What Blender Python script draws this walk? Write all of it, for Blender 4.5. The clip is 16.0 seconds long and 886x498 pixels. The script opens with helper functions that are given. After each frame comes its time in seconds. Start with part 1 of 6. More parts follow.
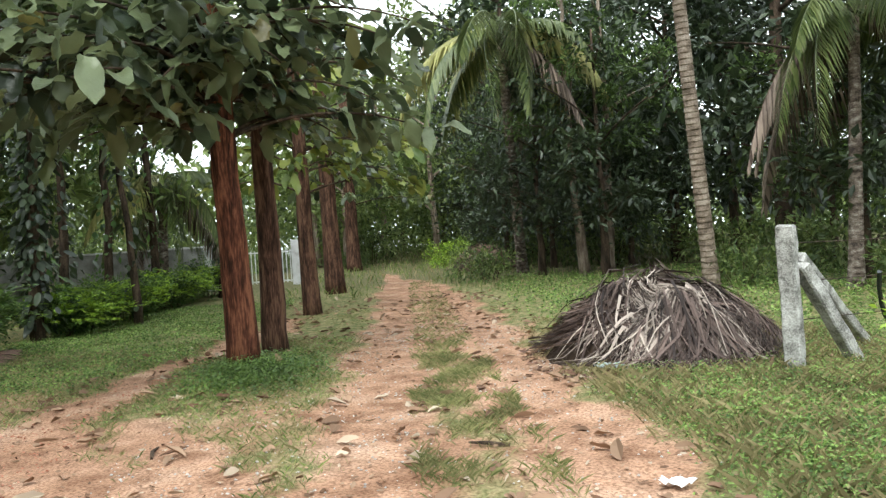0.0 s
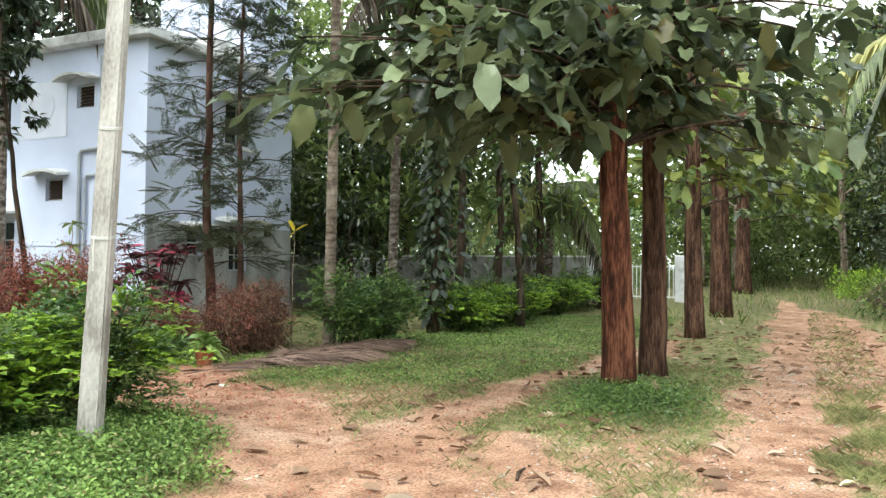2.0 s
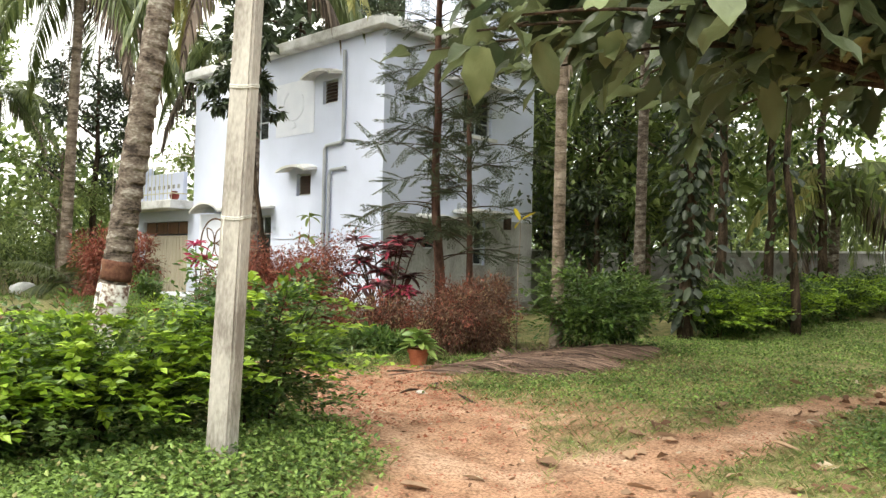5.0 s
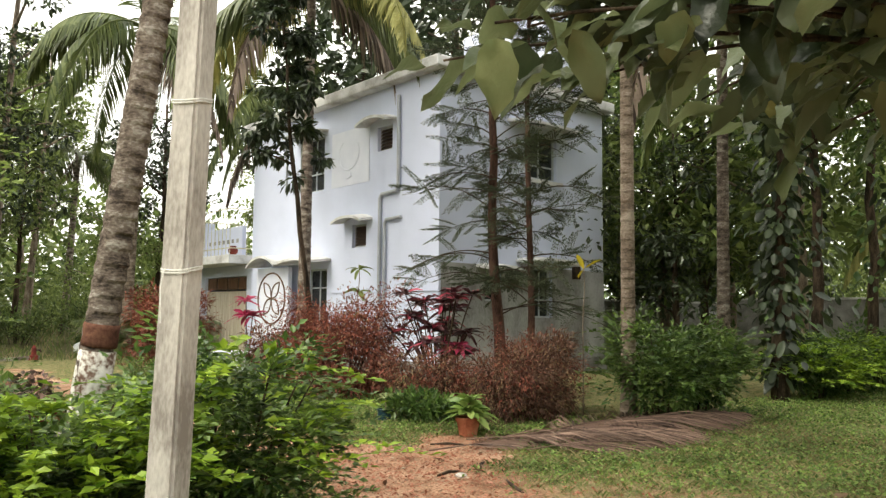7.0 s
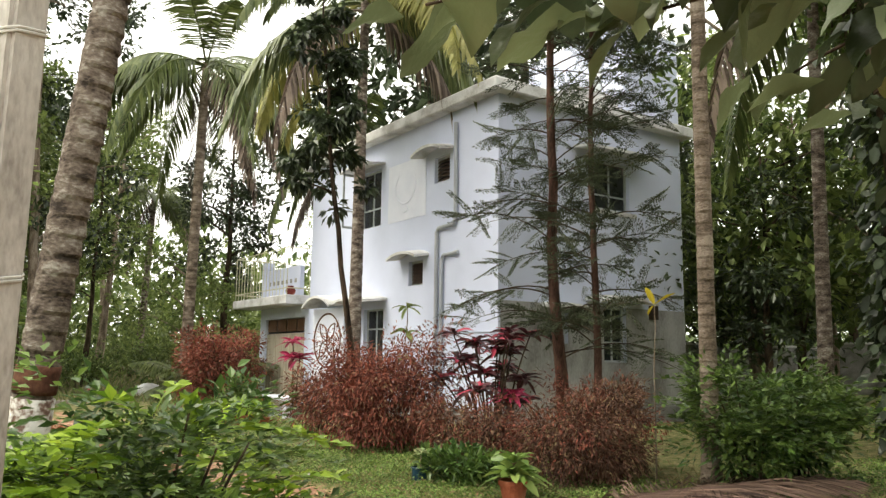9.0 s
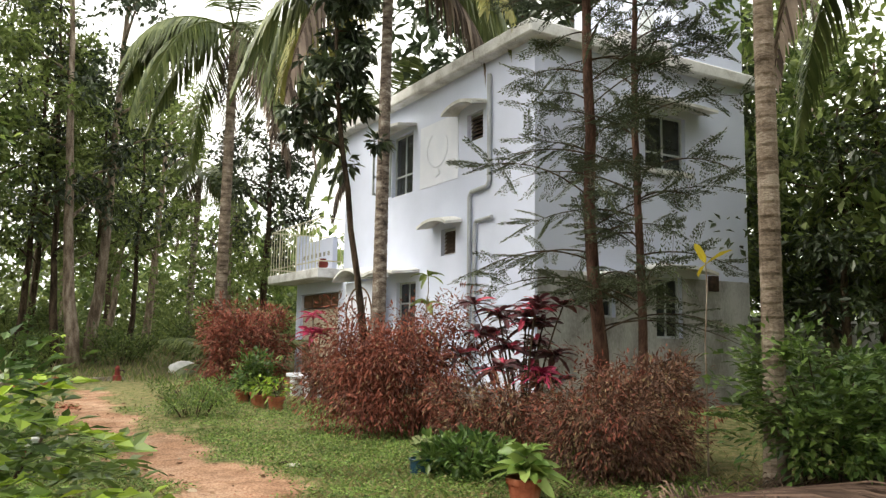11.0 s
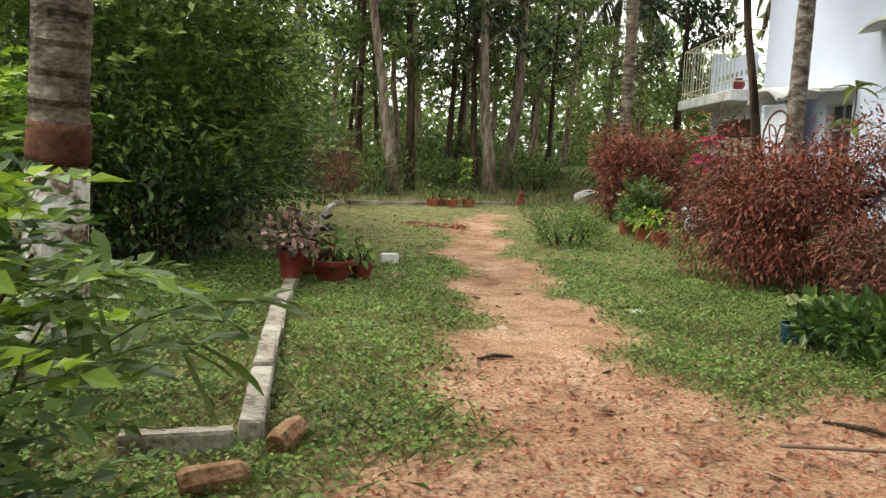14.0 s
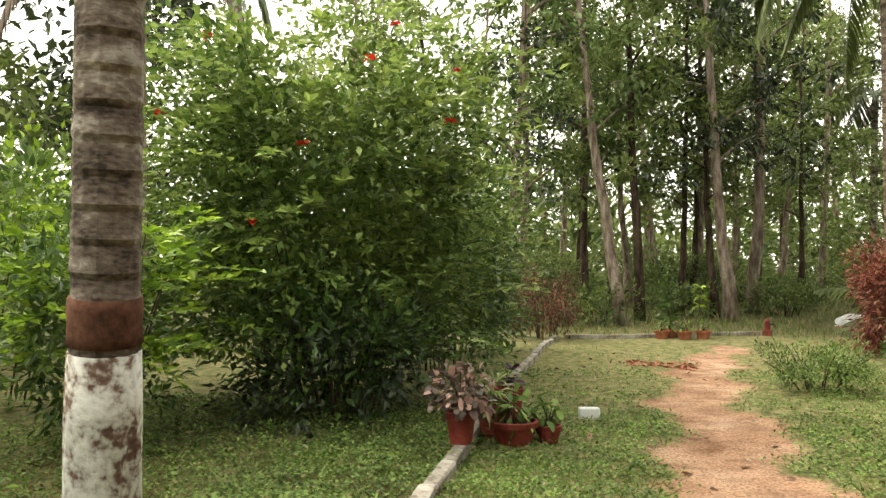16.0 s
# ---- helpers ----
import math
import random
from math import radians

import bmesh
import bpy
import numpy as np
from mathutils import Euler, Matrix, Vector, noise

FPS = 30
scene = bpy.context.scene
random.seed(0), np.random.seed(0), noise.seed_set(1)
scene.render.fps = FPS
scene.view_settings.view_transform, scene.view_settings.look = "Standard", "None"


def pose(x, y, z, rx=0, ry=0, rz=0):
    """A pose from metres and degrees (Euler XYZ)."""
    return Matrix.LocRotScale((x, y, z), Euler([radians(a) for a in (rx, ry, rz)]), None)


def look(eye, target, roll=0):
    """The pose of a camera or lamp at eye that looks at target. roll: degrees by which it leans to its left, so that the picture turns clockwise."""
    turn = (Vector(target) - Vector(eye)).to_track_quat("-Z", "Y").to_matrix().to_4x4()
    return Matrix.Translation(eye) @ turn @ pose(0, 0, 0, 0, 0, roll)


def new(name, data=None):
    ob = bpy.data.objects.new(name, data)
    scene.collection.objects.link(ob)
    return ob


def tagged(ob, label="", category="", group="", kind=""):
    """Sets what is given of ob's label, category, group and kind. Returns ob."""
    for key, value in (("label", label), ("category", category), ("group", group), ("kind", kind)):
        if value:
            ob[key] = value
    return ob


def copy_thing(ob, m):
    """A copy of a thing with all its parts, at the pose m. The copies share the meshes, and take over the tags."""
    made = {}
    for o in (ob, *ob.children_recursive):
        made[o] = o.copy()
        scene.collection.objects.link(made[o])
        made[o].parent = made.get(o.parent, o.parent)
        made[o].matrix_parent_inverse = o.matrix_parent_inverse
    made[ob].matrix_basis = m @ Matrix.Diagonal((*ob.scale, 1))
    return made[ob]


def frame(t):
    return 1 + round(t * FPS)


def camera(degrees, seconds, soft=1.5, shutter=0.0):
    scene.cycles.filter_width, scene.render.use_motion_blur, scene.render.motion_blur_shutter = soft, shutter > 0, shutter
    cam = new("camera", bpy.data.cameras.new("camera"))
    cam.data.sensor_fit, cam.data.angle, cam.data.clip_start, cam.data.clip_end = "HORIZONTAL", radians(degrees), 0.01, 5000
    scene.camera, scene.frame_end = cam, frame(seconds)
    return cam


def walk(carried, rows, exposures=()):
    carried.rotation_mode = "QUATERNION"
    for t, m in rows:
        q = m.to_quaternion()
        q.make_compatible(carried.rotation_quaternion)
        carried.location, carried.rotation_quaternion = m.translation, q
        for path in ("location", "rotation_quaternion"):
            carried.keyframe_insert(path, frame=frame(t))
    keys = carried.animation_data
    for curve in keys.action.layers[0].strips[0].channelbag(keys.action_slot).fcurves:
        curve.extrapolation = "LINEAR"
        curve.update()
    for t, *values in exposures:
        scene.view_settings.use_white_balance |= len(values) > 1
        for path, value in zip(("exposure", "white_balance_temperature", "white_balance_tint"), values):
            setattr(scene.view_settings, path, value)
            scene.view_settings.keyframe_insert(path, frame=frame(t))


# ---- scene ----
cam = camera(58.9, 16.0, soft=1.4)
PATH = [
    (0, (-14.235, -14.155, 1.318), (-12.237, -14.241, 1.318), -3.9),
    (0.5, (-14.173, -14.118, 1.309), (-12.176, -14.013, 1.303), -2.8),
    (1, (-14.068, -14.061, 1.316), (-12.091, -13.756, 1.32), -2.2),
    (1.5, (-13.855, -14.022, 1.343), (-11.915, -13.535, 1.353), -1.7),
    (2, (-13.67, -14.016, 1.389), (-11.856, -13.176, 1.445), 0.7),
    (2.5, (-13.512, -13.936, 1.379), (-11.805, -12.897, 1.443), 1.5),
    (3, (-13.283, -13.852, 1.394), (-11.639, -12.715, 1.459), 1.3),
    (3.5, (-13.011, -13.794, 1.353), (-11.419, -12.586, 1.418), 1.0),
    (4, (-12.723, -13.742, 1.341), (-11.2, -12.446, 1.375), 1.8),
    (6.3, (-11.341, -13.232, 1.378), (-9.989, -11.761, 1.46), -0.1),
    (6.5, (-11.239, -13.158, 1.382), (-9.908, -11.668, 1.482), 0.0),
    (7, (-10.996, -12.956, 1.415), (-9.698, -11.443, 1.578), 0.5),
    (7.5, (-10.721, -12.784, 1.403), (-9.463, -11.245, 1.626), -0.6),
    (8, (-10.433, -12.589, 1.407), (-9.229, -11.012, 1.659), 0.2),
    (10.5, (-8.704, -11.48, 1.334), (-7.661, -9.792, 1.578), 0.1),
    (11, (-8.408, -11.231, 1.312), (-7.411, -9.512, 1.532), 0.8),
    (11.5, (-8.134, -11.07, 1.298), (-7.242, -9.287, 1.457), 1.7),
    (12, (-7.849, -10.84, 1.249), (-7.086, -8.992, 1.314), 2.5),
    (12.5, (-7.65, -10.695, 1.239), (-7.074, -8.78, 1.222), 2.9),
    (13, (-7.457, -10.523, 1.239), (-7.18, -8.545, 1.139), 4.1),
    (13.5, (-7.339, -10.295, 1.239), (-7.228, -8.305, 1.074), 4.1),
    (14, (-7.235, -10.021, 1.22), (-7.245, -8.035, 0.989), 2.4),
    (14.5, (-7.113, -9.782, 1.243), (-7.231, -7.802, 0.986), 2.0),
    (15, (-7.005, -9.507, 1.28), (-7.234, -7.534, 1.054), 1.4),
    (15.5, (-6.891, -9.218, 1.304), (-7.26, -7.255, 1.2), -0.5),
    (16, (-6.853, -8.936, 1.369), (-7.469, -7.035, 1.447), -0.2),
]
walk(cam, [(t, look(eye, target, roll)) for t, eye, target, roll in PATH],
     [(0, 1.08, 6250, 2), (1.5, 1.32, 6200, 1), (2.5, 1.45, 6500, 2), (3.8, 1.45, 6900, 3), (6.5, 1.25, 7400, 5), (7, 1.12, 7400, 5), (11, 1.1, 7300, 6), (12.5, 1.1, 7050, 5), (14.5, 1.02, 7250, 3), (16, 1.35, 7800, 3)])

# ---- world, sun and exposure ----
world = bpy.data.worlds.new("overcast_sky")
scene.world = world
world.use_nodes = True
wn = world.node_tree.nodes
wn.clear()
sky = wn.new("ShaderNodeTexSky")
sky.sky_type = "NISHITA"
sky.sun_disc = False
sky.sun_elevation, sky.sun_rotation = radians(52), radians(285)
sky.air_density, sky.dust_density, sky.ozone_density = 1.0, 6.0, 1.0
grey = wn.new("ShaderNodeHueSaturation")
grey.inputs["Saturation"].default_value = 0.22
bgn = wn.new("ShaderNodeBackground")
bgn.inputs["Strength"].default_value = SKY_STRENGTH = 0.15
won = wn.new("ShaderNodeOutputWorld")
world.node_tree.links.new(sky.outputs[0], grey.inputs["Color"])
cloud_mix = wn.new("ShaderNodeMix")
cloud_mix.data_type = "RGBA"
cloud_mix.inputs[0].default_value = 0.75
cloud_mix.inputs[7].default_value = (9.2, 9.5, 9.9, 1)  # even high cloud
world.node_tree.links.new(grey.outputs[0], cloud_mix.inputs[6])
world.node_tree.links.new(cloud_mix.outputs[2], bgn.inputs["Color"])
world.node_tree.links.new(bgn.outputs[0], won.inputs["Surface"])

sun = new("sun", bpy.data.lights.new("sun", "SUN"))
sun.data.energy, sun.data.angle, sun.data.color = 1.1, radians(28), (1.0, 0.97, 0.92)
sun.matrix_world = look((-31, 8.3, 41), (0, 0, 0))

# ---- materials ----


def mat(name, stops, scale=6.0, rough=0.8, bump=0.3, fine=60.0, spec=0.3, metal=0.0, stretch=(1, 1, 1), contrast=0.25, detail=6.0):
    """A surface with colour variation at two scales and a fine relief. stops: colours from dark to light."""
    m = bpy.data.materials.new(name)
    m.use_nodes = True
    n, l = m.node_tree.nodes, m.node_tree.links
    b = n["Principled BSDF"]
    tc = n.new("ShaderNodeTexCoord")
    mp = n.new("ShaderNodeMapping")
    mp.inputs["Scale"].default_value = stretch
    l.new(tc.outputs["Object"], mp.inputs["Vector"])
    big = n.new("ShaderNodeTexNoise")
    big.inputs["Scale"].default_value, big.inputs["Detail"].default_value = scale, detail
    l.new(mp.outputs[0], big.inputs["Vector"])
    small = n.new("ShaderNodeTexNoise")
    small.inputs["Scale"].default_value, small.inputs["Detail"].default_value = fine, 3.0
    l.new(mp.outputs[0], small.inputs["Vector"])
    mx = n.new("ShaderNodeMath")
    mx.operation = "MULTIPLY_ADD"
    l.new(small.outputs["Fac"], mx.inputs[0])
    mx.inputs[1].default_value = contrast
    l.new(big.outputs["Fac"], mx.inputs[2])
    rp = n.new("ShaderNodeValToRGB")
    e = rp.color_ramp.elements
    lo, hi = 0.32 + contrast / 2, 0.68 + contrast / 2
    for i, c in enumerate(stops):
        p = lo + (hi - lo) * i / max(1, len(stops) - 1)
        el = e[i] if i < 2 else e.new(p)
        el.position, el.color = p, (*c, 1)
    l.new(mx.outputs[0], rp.inputs[0])
    l.new(rp.outputs[0], b.inputs["Base Color"])
    b.inputs["Roughness"].default_value = rough
    b.inputs["Metallic"].default_value = metal
    b.inputs["Specular IOR Level"].default_value = spec
    bp = n.new("ShaderNodeBump")
    bp.inputs["Strength"].default_value = bump
    bp.inputs["Distance"].default_value = 0.02
    l.new(mx.outputs[0], bp.inputs["Height"])
    l.new(bp.outputs[0], b.inputs["Normal"])
    return m


def leaf_mat(name, dark, light, rough=0.5, through_light=0.25, spec=0.35, odd=None, odd_share=0.0, veins=0.0):
    """Foliage: each leaf takes its own tone, and lets some light through."""
    m = bpy.data.materials.new(name)
    m.use_nodes = True
    n, l = m.node_tree.nodes, m.node_tree.links
    b = n["Principled BSDF"]
    out = n["Material Output"]
    g = n.new("ShaderNodeNewGeometry")
    rp = n.new("ShaderNodeValToRGB")
    e = rp.color_ramp.elements
    e[0].position, e[0].color = 0.0, (*dark, 1)
    e[1].position, e[1].color = 1.0 - odd_share, (*light, 1)
    if odd:
        a = e.new(min(0.999, 1.0 - odd_share + 0.005))
        a.color = (*odd, 1)
    l.new(g.outputs["Random Per Island"], rp.inputs[0])
    tc = n.new("ShaderNodeTexCoord")
    nz = n.new("ShaderNodeTexNoise")
    nz.inputs["Scale"].default_value = 1.3
    l.new(tc.outputs["Object"], nz.inputs["Vector"])
    hs = n.new("ShaderNodeHueSaturation")
    l.new(rp.outputs[0], hs.inputs["Color"])
    mr = n.new("ShaderNodeMapRange")
    mr.inputs["From Min"].default_value, mr.inputs["From Max"].default_value = 0.3, 0.7
    mr.inputs["To Min"].default_value, mr.inputs["To Max"].default_value = 0.7, 1.3
    l.new(nz.outputs["Fac"], mr.inputs["Value"])
    l.new(mr.outputs[0], hs.inputs["Value"])
    l.new(hs.outputs[0], b.inputs["Base Color"])
    b.inputs["Roughness"].default_value = rough
    b.inputs["Specular IOR Level"].default_value = spec
    if veins:
        vz = n.new("ShaderNodeTexNoise")
        vz.inputs["Scale"].default_value, vz.inputs["Detail"].default_value = 26.0, 4.0
        l.new(tc.outputs["Object"], vz.inputs["Vector"])
        vb = n.new("ShaderNodeBump")
        vb.inputs["Strength"].default_value, vb.inputs["Distance"].default_value = veins, 0.02
        l.new(vz.outputs["Fac"], vb.inputs["Height"])
        l.new(vb.outputs[0], b.inputs["Normal"])
    if through_light:
        tr = n.new("ShaderNodeBsdfTranslucent")
        l.new(hs.outputs[0], tr.inputs["Color"])
        ms = n.new("ShaderNodeMixShader")
        ms.inputs[0].default_value = through_light
        l.new(b.outputs[0], ms.inputs[1])
        l.new(tr.outputs[0], ms.inputs[2])
        l.new(ms.outputs[0], out.inputs["Surface"])
    return m


def ground_mat():
    """Trodden orange earth that gives way to short turf and leaf mould, by the surface map 'worn'."""
    m = bpy.data.materials.new("earth_and_turf")
    m.use_nodes = True
    n, l = m.node_tree.nodes, m.node_tree.links
    b = n["Principled BSDF"]
    tc = n.new("ShaderNodeTexCoord")

    def tex(scale, detail=6.0):
        t = n.new("ShaderNodeTexNoise")
        t.inputs["Scale"].default_value, t.inputs["Detail"].default_value = scale, detail
        l.new(tc.outputs["Object"], t.inputs["Vector"])
        return t.outputs["Fac"]

    def ramp(src, *stops):
        r = n.new("ShaderNodeValToRGB")
        e = r.color_ramp.elements
        for i, (p, c) in enumerate(stops):
            el = e[i] if i < 2 else e.new(p)
            el.position, el.color = p, (*c, 1)
        l.new(src, r.inputs[0])
        return r.outputs[0]

    def mix(f, a, c, kind="MIX"):
        x = n.new("ShaderNodeMix")
        x.data_type, x.blend_type = "RGBA", kind
        if isinstance(f, float):
            x.inputs[0].default_value = f
        else:
            l.new(f, x.inputs[0])
        l.new(a, x.inputs[6])
        l.new(c, x.inputs[7])
        return x.outputs[2]

    earth = ramp(tex(1.3, 9.0), (0.3, (0.30, 0.17, 0.108)), (0.5, (0.41, 0.247, 0.165)), (0.68, (0.50, 0.335, 0.24)))
    grit = ramp(tex(45.0), (0.36, (0.42, 0.37, 0.34)), (0.56, (1.0, 1.0, 1.0)), (0.72, (1.2, 1.17, 1.14)))
    earth = mix(0.8, earth, grit, "MULTIPLY")
    earth = mix(0.75, earth, ramp(tex(3.2, 10.0), (0.36, (0.58, 0.52, 0.48)), (0.52, (1.0, 1.0, 1.0)), (0.66, (1.14, 1.13, 1.12))), "MULTIPLY")
    turf = ramp(tex(7.0), (0.3, (0.09, 0.11, 0.04)), (0.46, (0.16, 0.17, 0.07)), (0.62, (0.29, 0.245, 0.13)))
    turf = mix(0.7, turf, grit, "MULTIPLY")
    mould = ramp(tex(12.0), (0.3, (0.055, 0.055, 0.028)), (0.7, (0.14, 0.125, 0.065)))
    at = n.new("ShaderNodeAttribute")
    at.attribute_name = "worn"
    sep = n.new("ShaderNodeSeparateColor")
    l.new(at.outputs["Color"], sep.inputs[0])
    edge = n.new("ShaderNodeMath")
    edge.operation = "MULTIPLY_ADD"
    l.new(tex(5.0, 8.0), edge.inputs[0])
    edge.inputs[1].default_value = 1.1
    l.new(sep.outputs[0], edge.inputs[2])
    mr = n.new("ShaderNodeMapRange")
    mr.inputs["From Min"].default_value, mr.inputs["From Max"].default_value = 0.78, 1.22
    l.new(edge.outputs[0], mr.inputs["Value"])
    low = mix(sep.outputs[1], turf, mould)
    l.new(mix(mr.outputs[0], low, earth), b.inputs["Base Color"])
    b.inputs["Roughness"].default_value = 0.95
    b.inputs["Specular IOR Level"].default_value = 0.1
    bp = n.new("ShaderNodeBump")
    bp.inputs["Strength"].default_value, bp.inputs["Distance"].default_value = 0.9, 0.025
    l.new(tex(28.0, 8.0), bp.inputs["Height"])
    l.new(bp.outputs[0], b.inputs["Normal"])
    return m


GROUND = ground_mat()
TEAK_RED = mat("stripped_teak_bark", [(0.028, 0.013, 0.009), (0.10, 0.037, 0.022), (0.21, 0.088, 0.05)], 5, 0.92, 1.0, 22, 0.12, stretch=(2.2, 2.2, 0.35), contrast=0.7)
GRASS_DRY = leaf_mat("wilting_grass_blade", (0.10, 0.125, 0.04), (0.32, 0.30, 0.14), 0.65, 0.25, 0.2)
TEAK_BARK = mat("dark_teak_bark", [(0.025, 0.014, 0.010), (0.075, 0.038, 0.026), (0.15, 0.085, 0.055)], 5, 0.95, 1.0, 22, 0.15, stretch=(2.2, 2.2, 0.35), contrast=0.7)
PALM_BARK = mat("ringed_palm_bark", [(0.09, 0.07, 0.053), (0.20, 0.155, 0.122), (0.31, 0.26, 0.215)], 3, 0.9, 0.8, 30, 0.15, stretch=(1, 1, 2.0), contrast=0.5)
PALM_DARK = mat("grey_brown_palm_bark", [(0.045, 0.035, 0.03), (0.13, 0.10, 0.083), (0.20, 0.163, 0.137), (0.36, 0.325, 0.29)], 5, 0.9, 0.8, 30, 0.15, stretch=(1, 1, 2.0), contrast=0.5)
KERB_MAT = mat("stained_kerb_concrete", [(0.14, 0.12, 0.10), (0.27, 0.235, 0.20), (0.36, 0.325, 0.285), (0.44, 0.41, 0.37)], 5.0, 0.95, 0.6, 40, 0.1, contrast=0.5)
# lit copy of SHRUB_LEAF: sun on the shrub's outside put into the colour
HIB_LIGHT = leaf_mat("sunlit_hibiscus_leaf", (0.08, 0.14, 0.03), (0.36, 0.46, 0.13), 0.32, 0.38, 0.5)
GREY_BARK = mat("grey_bark", [(0.09, 0.065, 0.05), (0.21, 0.16, 0.125), (0.36, 0.30, 0.25)], 4, 0.9, 0.8, 35, 0.15, stretch=(2, 2, 0.5), contrast=0.5)
DARK_BARK = mat("dark_bark", [(0.02, 0.015, 0.011), (0.06, 0.042, 0.03), (0.12, 0.085, 0.06)], 4, 0.95, 0.8, 30, 0.15, stretch=(2, 2, 0.5), contrast=0.5)
PINE_BARK = mat("red_brown_bark", [(0.035, 0.020, 0.015), (0.09, 0.048, 0.037), (0.15, 0.088, 0.067)], 4, 0.9, 0.8, 30, 0.15, stretch=(2, 2, 0.5), contrast=0.5)
LIME = mat("flaking_limewash", [(0.09, 0.05, 0.037), (0.17, 0.11, 0.085), (0.46, 0.43, 0.39), (0.62, 0.60, 0.56), (0.68, 0.66, 0.62)], 6, 0.9, 0.8, 30, 0.15, contrast=0.6)
RED_BAND = mat("red_oxide_band", [(0.05, 0.022, 0.016), (0.11, 0.048, 0.033), (0.18, 0.085, 0.056)], 4, 0.9, 0.6, 30, 0.15, contrast=0.5)
TEAK_LEAF = leaf_mat("teak_leaf", (0.024, 0.038, 0.019), (0.20, 0.24, 0.12), 0.36, 0.38, 0.5, (0.17, 0.15, 0.05), 0.03, 0.4)
TEAK_YOUNG = leaf_mat("yellowing_teak_leaf", (0.08, 0.13, 0.03), (0.25, 0.27, 0.06), 0.45, 0.35, 0.4)
PALM_LEAF = leaf_mat("palm_leaflet", (0.05, 0.075, 0.02), (0.16, 0.19, 0.065), 0.4, 0.25, 0.5)
PALM_YELLOW = leaf_mat("yellowing_palm_leaflet", (0.20, 0.20, 0.06), (0.38, 0.36, 0.13), 0.45, 0.3, 0.4)
HEAP_DARK = leaf_mat("rotting_palm_leaflet", (0.016, 0.010, 0.009), (0.15, 0.105, 0.09), 0.75, 0.03, 0.25)
PALM_PALE = leaf_mat("bleached_palm_leaflet", (0.14, 0.11, 0.092), (0.48, 0.40, 0.345), 0.75, 0.05, 0.25)
PALM_DRY = leaf_mat("dry_palm_leaflet", (0.045, 0.03, 0.024), (0.36, 0.28, 0.23), 0.75, 0.05, 0.25)
FROND_OLD = leaf_mat("brown_fallen_leaflet", (0.045, 0.027, 0.022), (0.30, 0.195, 0.15), 0.7, 0.03, 0.25)
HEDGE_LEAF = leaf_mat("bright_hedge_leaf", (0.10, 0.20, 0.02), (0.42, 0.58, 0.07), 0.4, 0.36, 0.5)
# deep green plants, and the inside of shrubs where it paints in shade
HEDGE_DARK = leaf_mat("deep_green_and_inner_shade_leaf", (0.025, 0.062, 0.016), (0.115, 0.205, 0.045), 0.34, 0.28, 0.5)
WOOD_LEAF = leaf_mat("woodland_leaf", (0.04, 0.07, 0.02), (0.14, 0.205, 0.055), 0.45, 0.38, 0.45)
WOOD_LIGHT = leaf_mat("pale_woodland_leaf", (0.08, 0.115, 0.03), (0.24, 0.30, 0.095), 0.45, 0.42, 0.45)
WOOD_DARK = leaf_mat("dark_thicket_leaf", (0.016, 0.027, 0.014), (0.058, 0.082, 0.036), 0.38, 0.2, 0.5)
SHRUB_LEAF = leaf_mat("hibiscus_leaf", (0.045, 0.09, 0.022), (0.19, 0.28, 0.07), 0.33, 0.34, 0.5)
FEATHER = leaf_mat("feathery_grey_green_leaf", (0.03, 0.04, 0.022), (0.10, 0.125, 0.07), 0.6, 0.25, 0.3)
RED_LEAF = leaf_mat("withered_red_leaf", (0.08, 0.024, 0.018), (0.33, 0.10, 0.065), 0.6, 0.15, 0.3, (0.30, 0.19, 0.11), 0.07)
BROWN_LEAF = leaf_mat("dried_brown_leaf", (0.05, 0.024, 0.017), (0.19, 0.095, 0.06), 0.65, 0.12, 0.3, (0.27, 0.19, 0.10), 0.1)
CORDY = leaf_mat("dark_red_cordyline_leaf", (0.03, 0.014, 0.017), (0.13, 0.035, 0.045), 0.35, 0.15, 0.5, (0.50, 0.06, 0.11), 0.2)
CORDY_PINK = leaf_mat("crimson_cordyline_leaf", (0.28, 0.02, 0.07), (0.62, 0.06, 0.17), 0.4, 0.25, 0.4)
WEED = leaf_mat("low_weed_leaf", (0.04, 0.085, 0.018), (0.27, 0.385, 0.10), 0.55, 0.3, 0.35, (0.33, 0.29, 0.14), 0.05)
GRASS = leaf_mat("grass_blade", (0.07, 0.115, 0.028), (0.24, 0.29, 0.09), 0.6, 0.3, 0.3, (0.34, 0.28, 0.16), 0.25)
STRAW = leaf_mat("dry_grass_blade", (0.12, 0.11, 0.045), (0.34, 0.28, 0.15), 0.7, 0.2, 0.2)
DEAD_LEAF = leaf_mat("fallen_leaf", (0.10, 0.05, 0.03), (0.36, 0.24, 0.16), 0.8, 0.05, 0.2, (0.40, 0.32, 0.24), 0.15)
PLASTER = mat("blue_white_limewashed_plaster", [(0.555, 0.60, 0.745), (0.60, 0.645, 0.80), (0.635, 0.68, 0.835)], 0.8, 0.9, 0.25, 40, 0.15, contrast=0.3)
WHITEWASH = mat("bright_whitewash", [(0.65, 0.68, 0.785), (0.71, 0.735, 0.83)], 2.0, 0.9, 0.15, 40, 0.15)
TRIM = mat("weathered_white_trim", [(0.42, 0.41, 0.40), (0.62, 0.62, 0.62), (0.74, 0.74, 0.75)], 2.2, 0.9, 0.25, 30, 0.15, contrast=0.35)
